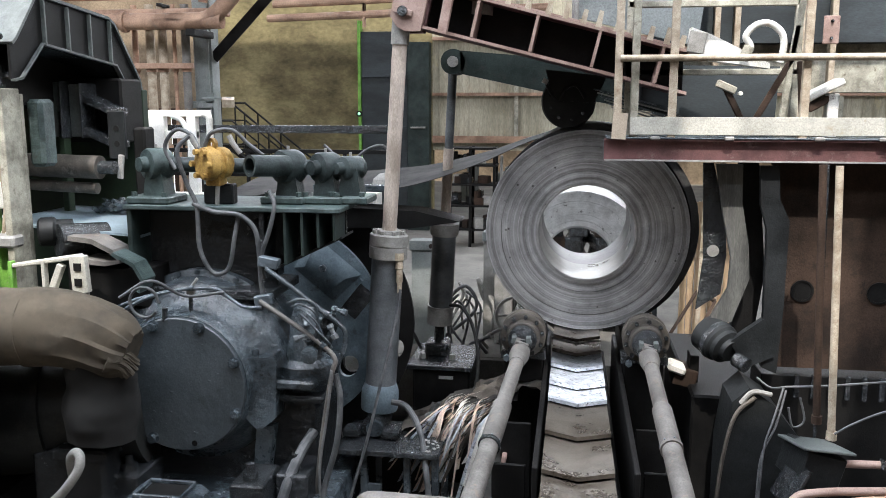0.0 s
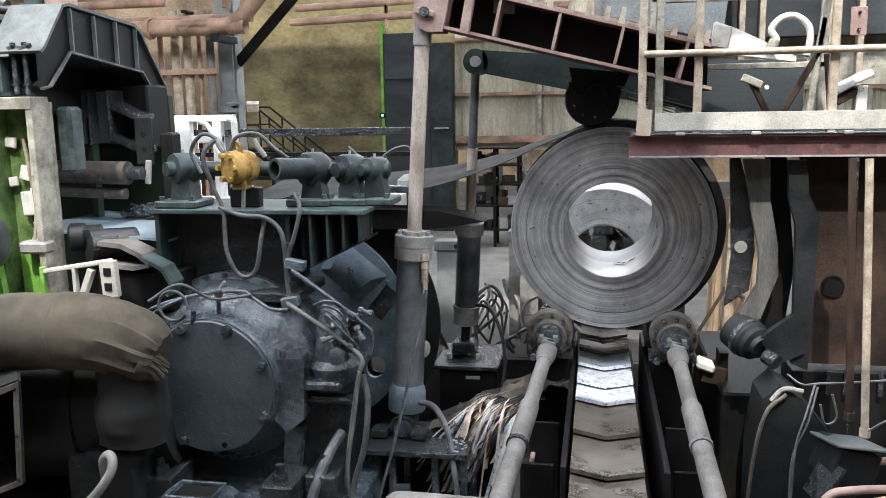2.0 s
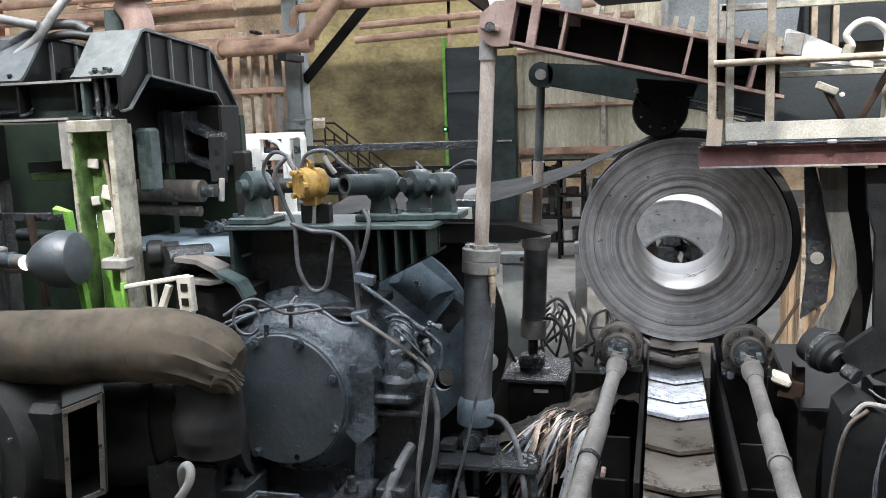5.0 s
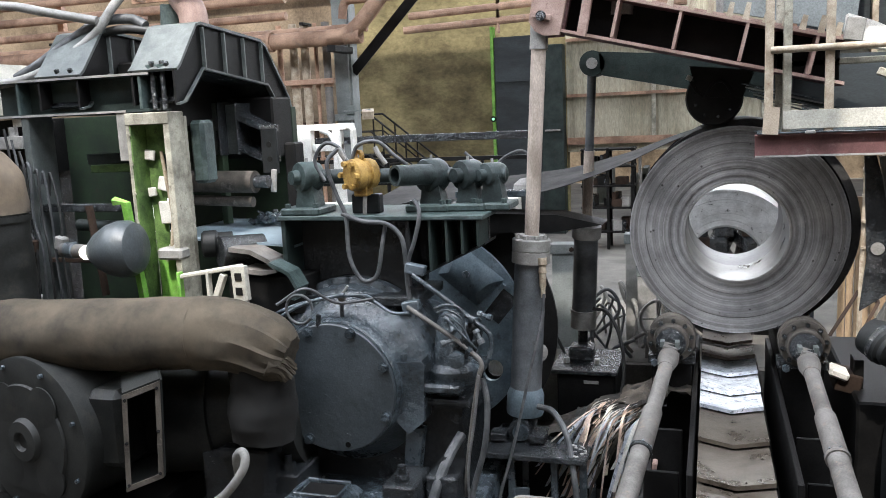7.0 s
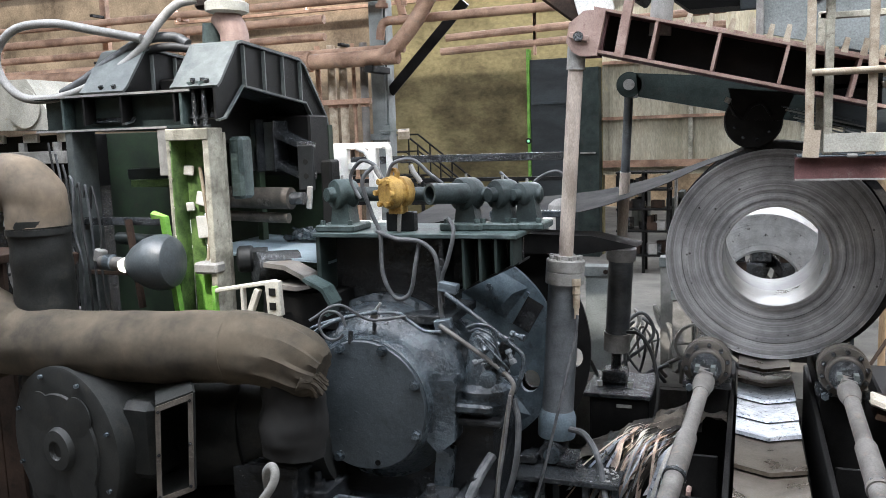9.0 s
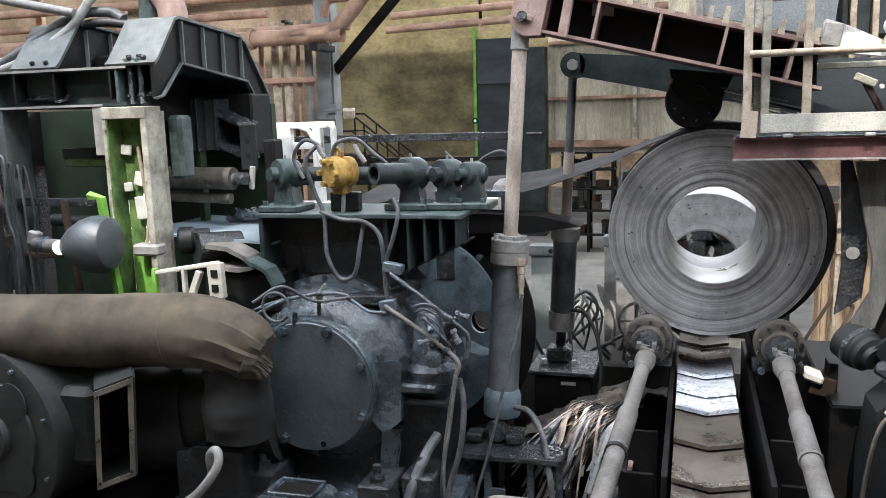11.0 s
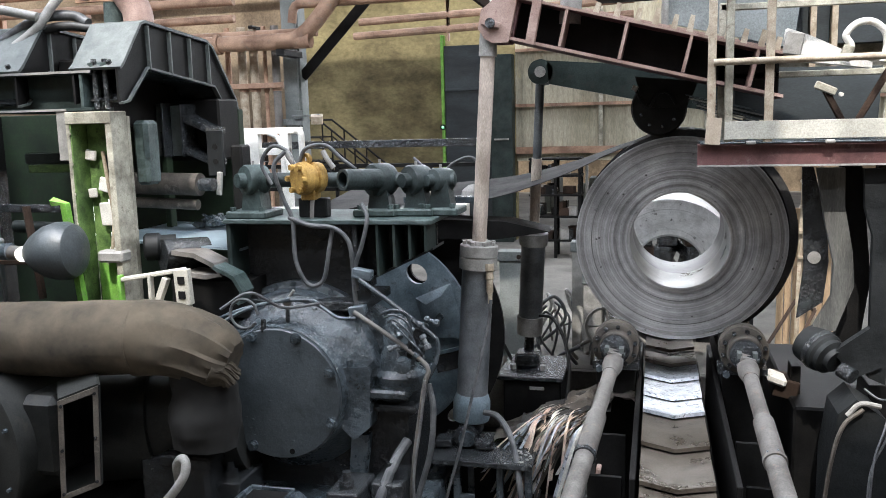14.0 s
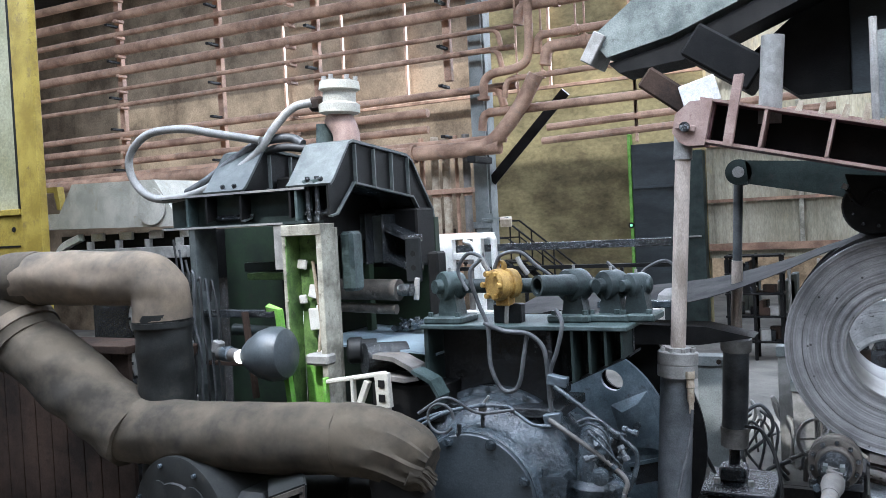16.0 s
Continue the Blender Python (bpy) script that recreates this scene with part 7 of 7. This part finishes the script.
# ---- hoses, pipes, scrap ----
def hoses():
    def hose(label, r, mat, *runs, name="hose"):
        h = thing(name, runs[0][0], label, "hose" if name == "hose" else "pipe", "machine hoses" if name == "hose" else "machine pipes")
        for run in runs:
            part("run", tube(B(), run, r * 0.8, 10), mat, h)
        return h

    # hoses on and under the bracket
    hose("thin grey hose drooping in a loop in front of the bracket", 0.022, HOSE, [(-3.0, 6.15, 2.72), (-3.08, 6.1, 2.6), (-3.02, 6.12, 2.35), (-2.95, 6.12, 2.17), (-2.93, 6.1, 1.85), (-2.83, 6.1, 1.66), (-2.7, 6.1, 1.7), (-2.64, 6.1, 1.95), (-2.62, 6.15, 2.12)])
    hose("grey hose running along the bracket edge to the gearbox", 0.024, HOSE, [(-2.98, 6.12, 2.2), (-2.8, 6.1, 2.14), (-2.6, 6.1, 2.12), (-2.48, 6.1, 2.02), (-2.45, 6.1, 1.85), (-2.44, 6.1, 1.6), (-2.42, 6.1, 1.45)])
    hose("grey ribbed hose dropping from the bearing", 0.022, HOSE, [(-2.38, 6.18, 2.3), (-2.32, 6.12, 2.2), (-2.36, 6.1, 2.0), (-2.43, 6.1, 1.8), (-2.42, 6.1, 1.62)])
    hose("grey hose arching over the pump", 0.02, HOSE, [(-3.2, 6.3, 2.45), (-3.28, 6.3, 2.62), (-3.18, 6.3, 2.76), (-3.05, 6.3, 2.72), (-2.98, 6.28, 2.6)], [(-2.95, 6.3, 2.62), (-2.88, 6.3, 2.74), (-2.72, 6.32, 2.76), (-2.6, 6.35, 2.65), (-2.5, 6.4, 2.56)])
    hose("white bent hose beside the pump", 0.026, WHITE, [(-3.35, 6.6, 2.86), (-3.24, 6.55, 2.82), (-3.16, 6.5, 2.68), (-3.12, 6.5, 2.5)])
    hose("grey hose looping behind the cylinder", 0.018, HOSE, [(-2.05, 7.4, 2.36), (-1.96, 7.4, 2.52), (-1.78, 7.4, 2.6), (-1.68, 7.4, 2.52), (-1.68, 7.4, 2.38)], [(-2.1, 7.4, 2.34), (-2.2, 7.4, 2.5), (-2.3, 7.4, 2.6)])
    # pipes from the bracket down across the casing
    hose("bare steel oil pipe slanting down past the gearbox", 0.024, GREYPIPE, [(-2.42, 6.0, 1.47), (-2.2, 6.0, 1.33), (-1.95, 6.0, 1.16), (-1.83, 6.0, 1.04), (-1.86, 6.0, 0.9), (-1.95, 6.02, 0.4), (-2.02, 6.05, -0.1)], name="oil_pipe")
    hose("dark oil pipe bending round the gearbox neck", 0.024, GEAR, [(-2.38, 6.05, 1.72), (-2.1, 6.05, 1.52), (-1.86, 6.05, 1.34), (-1.76, 6.05, 1.24), (-1.78, 6.05, 1.08), (-1.84, 6.04, 0.95)], name="oil_pipe")
    hose("thin steel pipe running down beside the oil pipe", 0.016, STEEL, [(-1.85, 5.98, 0.95), (-1.9, 6.0, 0.6), (-1.98, 6.02, 0.1), (-1.95, 6.0, -0.3)], name="oil_pipe")
    hose("grey hose hanging from the neck to the floor", 0.03, HOSE, [(-1.84, 6.05, 0.9), (-1.8, 6.02, 0.7), (-1.83, 6.0, 0.35), (-1.95, 6.0, -0.1), (-1.9, 5.95, -0.4)])
    hose("thick grey drain pipe at the gearbox foot", 0.052, HOSE, [(-2.06, 6.15, 0.38), (-2.12, 5.98, 0.26), (-2.2, 5.8, 0.0), (-2.24, 5.65, -0.35), (-2.25, 5.6, -0.74)], name="oil_pipe")
    hose("thin oil pipe following the casing top", 0.018, GEAR, [(-3.75, 5.95, 1.28), (-3.5, 5.98, 1.42), (-3.15, 6.0, 1.52), (-2.8, 6.02, 1.55), (-2.7, 6.02, 1.5), (-2.55, 6.0, 1.42), (-2.4, 6.0, 1.42)], [(-3.6, 5.9, 1.32), (-3.3, 5.95, 1.48), (-2.95, 6.0, 1.56)], name="oil_pipe")
    hose("coiled thin grease lines by the canvas sleeve", 0.013, GEAR, *[[(-3.75, 5.6, 1.28 + k * 0.02), (-3.55, 5.6, 1.4 + k * 0.015), (-3.32, 5.6, 1.42 - k * 0.01), (-3.24, 5.6, 1.3), (-3.36, 5.6, 1.2 + k * 0.02), (-3.5, 5.6, 1.25)] for k in range(3)])
    hose("round loop of thin grease pipe on the casing shoulder", 0.015, HOSE, [(-3.216 + 0.115 * math.cos(k * 0.63), 5.72, 1.494 + 0.115 * math.sin(k * 0.63)) for k in range(10)], [(-3.416, 5.72, 1.524), (-3.196, 5.8, 1.644), (-3.0, 5.95, 1.5), (-2.7, 6.0, 1.53)])
    # valve cluster at the neck
    v = thing("valve_cluster", (-1.97, 6.0, 1.25), "cluster of small oily valves and pipe unions on the gearbox", "valve")
    rnd = random.Random(4)
    for k in range(16):
        p = Vector((-1.98 + rnd.uniform(-0.12, 0.14), 6.05 + rnd.uniform(-0.05, 0.1), 1.26 + rnd.uniform(-0.2, 0.2)))
        d = Vector((rnd.uniform(-1, 1), rnd.uniform(-0.5, 0.2), rnd.uniform(-1, 1))).normalized()
        part("union", lathe(B(), p, d, [(0, 0), (0, 0.026), (0.03, 0.028), (0.035, 0.018), (0.08, 0.018), (0.085, 0.029), (0.12, 0.028), (0.12, 0)], 8), GEAR if k % 4 else CYL, v)
    part("manifold", box(B(), (-1.93, 6.12, 1.2), (0.12, 0.1, 0.26), (0, 20, 0)), OILY, v)
    part("valve_body", lathe(B(), (-2.02, 5.98, 1.08), (0.2, -1, 0), [(0, 0), (0, 0.05), (0.02, 0.065), (0.08, 0.065), (0.09, 0.04), (0.09, 0)], 14), GEAR, v)
    for k in range(4):
        part("line", tube(B(), [(-2.2 + k * 0.03, 6.0, 1.46 - k * 0.03), (-2.08, 5.98, 1.5 - k * 0.04), (-1.96, 5.98, 1.44 - k * 0.06), (-1.98 + 0.04 * k, 6.0, 1.15)], 0.011, 8), GEAR, v)
    e = thing("pipe_clip", (-2.42, 6.0, 1.7), "grey clip and union block on the bracket web", "clip")
    part("block", box(B(), (-2.36, 6.08, 1.76), (0.16, 0.08, 0.08), (0, 10, 0)), GEAR, e)
    part("block", box(B(), (-2.4, 6.05, 1.47), (0.14, 0.08, 0.08), (0, -10, 0)), GEAR, e)
    # hoses at the cylinders
    hose("thin grey hose crossing the cylinder down to the floor", 0.017, HOSE, [(-1.48, 6.8, 1.42), (-1.5, 6.75, 1.2), (-1.6, 6.6, 0.7), (-1.7, 6.45, 0.2), (-1.82, 6.3, -0.3), (-1.86, 6.3, -0.7)])
    hose("thick grey hose curving from the cylinder foot to the floor", 0.033, HOSE, [(-1.56, 6.8, 0.42), (-1.42, 6.75, 0.4), (-1.28, 6.6, 0.25), (-1.2, 6.45, -0.05), (-1.16, 6.4, -0.4), (-1.16, 6.4, -0.75)])
    hose("black hose looping from the rear cylinder", 0.022, BLACKHOSE, [(-1.24, 8.05, 1.0), (-1.1, 8.0, 0.98), (-0.98, 7.9, 0.8), (-0.92, 7.8, 0.5), (-0.95, 7.75, 0.2)], [(-1.52, 8.0, 0.55), (-1.6, 7.9, 0.75), (-1.64, 7.9, 0.55)])
    # tangle of pale pipework behind the cylinders
    rnd = random.Random(12)
    for k in range(26):
        x, y, z = rnd.uniform(-1.6, -0.5), rnd.uniform(9.7, 11.5), rnd.uniform(0.2, 0.9)
        pts = [(x, y, 0.0), (x + rnd.uniform(-0.1, 0.1), y, z * 0.7), (x + rnd.uniform(-0.2, 0.2), y + 0.05, z), (x + rnd.uniform(-0.4, 0.4), y + 0.1, z * rnd.uniform(0.4, 0.9)), (x + rnd.uniform(-0.4, 0.4), y + 0.15, 0.02)]
        hose("pale dusty pipe in the tangle behind the cylinders", rnd.choice((0.02, 0.028, 0.035)), rnd.choice((HOSE, GREYPIPE, CAP)), pts, name="loose_pipe")
    hw = thing("hand_wheel", (-0.72, 9.7, 0.5), "pale spoked valve hand wheel", "wheel")
    part("rim", lathe(B(), (-0.7, 9.62, 0.52), (0.3, -1, 0), [(-0.02, 0.2), (0.02, 0.2), (0.02, 0.23), (-0.02, 0.23), (-0.02, 0.2)], 32), CAP, hw)
    part("stem", cyl(B(), (-0.7, 9.66, 0.0), (-0.7, 9.66, 0.54), 0.025, seg=8), CAP, hw)
    for a in range(4):
        part("spoke", cyl(B(), (-0.7, 9.62, 0.52), (-0.7 + 0.21 * math.cos(a * 1.57), 9.62 + 0.05 * math.cos(a * 1.57), 0.52 + 0.21 * math.sin(a * 1.57)), 0.012, seg=6), CAP, hw)
    for x, y, z, s in ((-1.0, 10.5, 1.25, 0.16), (-0.85, 10.2, 0.9, 0.14), (-1.75, 10, 1.2, 0.25)):
        c = thing("control_post", (x, y, 0), "grey switch post standing on the hall floor", "post", "switch posts")
        part("body", span(B(), (x - s, y, 0), (x + s * 0.6, y + 0.2, z)), CAP if s < 0.2 else COLUMN, c)
        part("head", span(B(), (x - s * 1.1, y - 0.02, z), (x + s * 0.7, y + 0.22, z + 0.12)), COLUMN, c)
        part("knob", bolt(B(), (x, y - 0.02, z + 0.06), (0, -1, 0), 0.03, 0.03), RUST, c)
    # handrail in the hall behind
    r = thing("floor_railing", (-3.5, 12, 0), "dark pipe railing along the hall walkway", "railing")
    for z in (1.9, 2.25):
        part("rail", span(B(), (-6.5, 12.0, z), (-2.6, 12.05, z + 0.06)), BLACK, r)
    for k in range(6):
        part("baluster", span(B(), (-6.4 + k * 0.75, 12.0, 0), (-6.35 + k * 0.75, 12.05, 2.25)), BLACK, r)
    part("walk_edge", span(B(), (-6.5, 11.9, 2.55), (-2.6, 12.1, 2.66)), OILY, r)
    f = thing("far_machine", (-1.5, 24, 0), "dark far machinery under bright windows", "machine")
    rnd = random.Random(2)
    for k in range(14):
        x = -3.6 + rnd.random() * 3.4
        part("block", span(B(), (x, 26, 0), (x + rnd.uniform(0.08, 0.3), 27, rnd.uniform(0.4, 1.3))), COLUMN if k % 3 else GEAR, f)
    for k in range(3):
        part("pale_post", span(B(), (-1.6 + k * 0.5, 18 + k, 0), (-1.54 + k * 0.5, 18.06 + k, 1.9)), CAP, f)


def scrap():
    s = thing("scrap_strips", (-0.95, 6.9, 0.3), "fan of coppery shredded strip edges hanging over the pit", "scrap")
    rnd = random.Random(21)
    for k in range(70):
        x = -0.85 + rnd.uniform(-0.3, 0.18)
        y = 6.9 + rnd.uniform(-0.1, 0.2)
        z = 0.36 + rnd.uniform(-0.06, 0.04)
        dx = -0.2 + rnd.uniform(-0.32, 0.16)
        bm = B()
        w = rnd.uniform(0.005, 0.021)
        pts = smooth_path([(x + 0.12, y + 0.1, z + 0.03), (x, y, z), (x + dx * 0.4, y - 0.1, z - 0.15), (x + dx, y - 0.18, z - rnd.uniform(0.35, 0.75))], 5)
        tw = rnd.uniform(-0.6, 0.6)
        a, b = [], []
        for p in pts:
            o = Vector((math.cos(tw), math.sin(tw) * 0.6, 0.35)) * w
            a.append(bm.verts.new(p + o))
            b.append(bm.verts.new(p - o))
        for i in range(len(pts) - 1):
            bm.faces.new((a[i], a[i + 1], b[i + 1], b[i]))
        geo = bmesh.ops.solidify(bm, geom=bm.faces[:], thickness=0.003)
        # white and pale strips mixed in for the light on the scrap
        part("strip_end", bm, (SCRAP, SUNSTEEL, SCRAP, DUSTBROWN, WHITE)[k % 5], s)
    rnd = random.Random(5)
    sh = thing("crumpled_sheet", (-1.0, 7.1, 0.4), "crumpled grey sheet metal above the scrap strips", "sheet", "crumpled sheets")
    for k in range(4):
        bm = B()
        nx, ny = 16, 10
        cx, cy = -1.2 + k * 0.2, 7.15 + 0.05 * k
        grid = []
        for i in range(nx):
            row = []
            for j in range(ny):
                x = cx + (i / (nx - 1) - 0.5) * 0.62
                y = cy + (j / (ny - 1) - 0.5) * 0.5
                z = 0.26 + k * 0.045 + 0.07 * noise.noise(Vector((x * 7 + k * 7, y * 8, k))) + 0.03 * noise.noise(Vector((x * 19, y * 17, k))) + (x + 1.0) * 0.22 - abs(i / nx - 0.5) * 0.07
                row.append(bm.verts.new((x, y, z)))
            grid.append(row)
        for i in range(nx - 1):
            for j in range(ny - 1):
                bm.faces.new((grid[i][j], grid[i + 1][j], grid[i + 1][j + 1], grid[i][j + 1]))
        bmesh.ops.solidify(bm, geom=bm.faces[:], thickness=0.004)
        part("sheet", bm, (DUSTBROWN, WORN, SHEET, DUSTBROWN)[k], sh)
    lean = thing("leaning_plate", (-0.7, 6.9, -0.3), "rusty brown plate leaning by the cradle stand", "plate")
    part("plate", box(B(), (-0.74, 6.7, 0.0), (0.05, 0.3, 1.5), (0, 14, 0)), RUST, lean)
    part("plate", box(B(), (-0.6, 6.4, -0.2), (0.04, 0.2, 0.8), (0, 8, 0)), PINK, lean)
    fb = thing("front_beam", (-0.3, 4.5, 0.65), "rusty rounded pipe and flat beam across the front", "beam")
    part("pipe", tube(B(), [(-1.25, 4.55, 0.5), (-1.22, 4.5, 0.63), (-1.1, 4.45, 0.67), (-0.8, 4.45, 0.665), (-0.38, 4.45, 0.66)], 0.07, 16), GREYPIPE, fb)
    part("beam", span(B(), (-0.42, 4.38, 0.63), (0.62, 4.5, 0.72), 0.01), GREYPIPE, fb)


hall()
column_and_stairs()
pipe_rack()
coils()
cradle()
gearbox()
bracket()
WHEEL = wheel()
cylinders()
red_arm()
platform()
right_machine()
left_stand()
ducts()
fan_motor()
cab()
hood()
hoses()
scrap()


def motions():
    # the coupling wheel stands, turns on anticlockwise, pauses, and turns once more
    turn = ((0, 0), (8.3, 0), (8.8, 5), (9.4, 20), (10.0, 34), (10.3, 36), (10.7, 37), (11.1, 40), (11.5, 50), (11.9, 60), (12.3, 69), (12.7, 76.5), (13.1, 84), (13.4, 85), (16, 85))
    walk(WHEEL, [(t, pose(WX, WY, WZ, 0, -a, 0)) for t, a in turn])


motions()
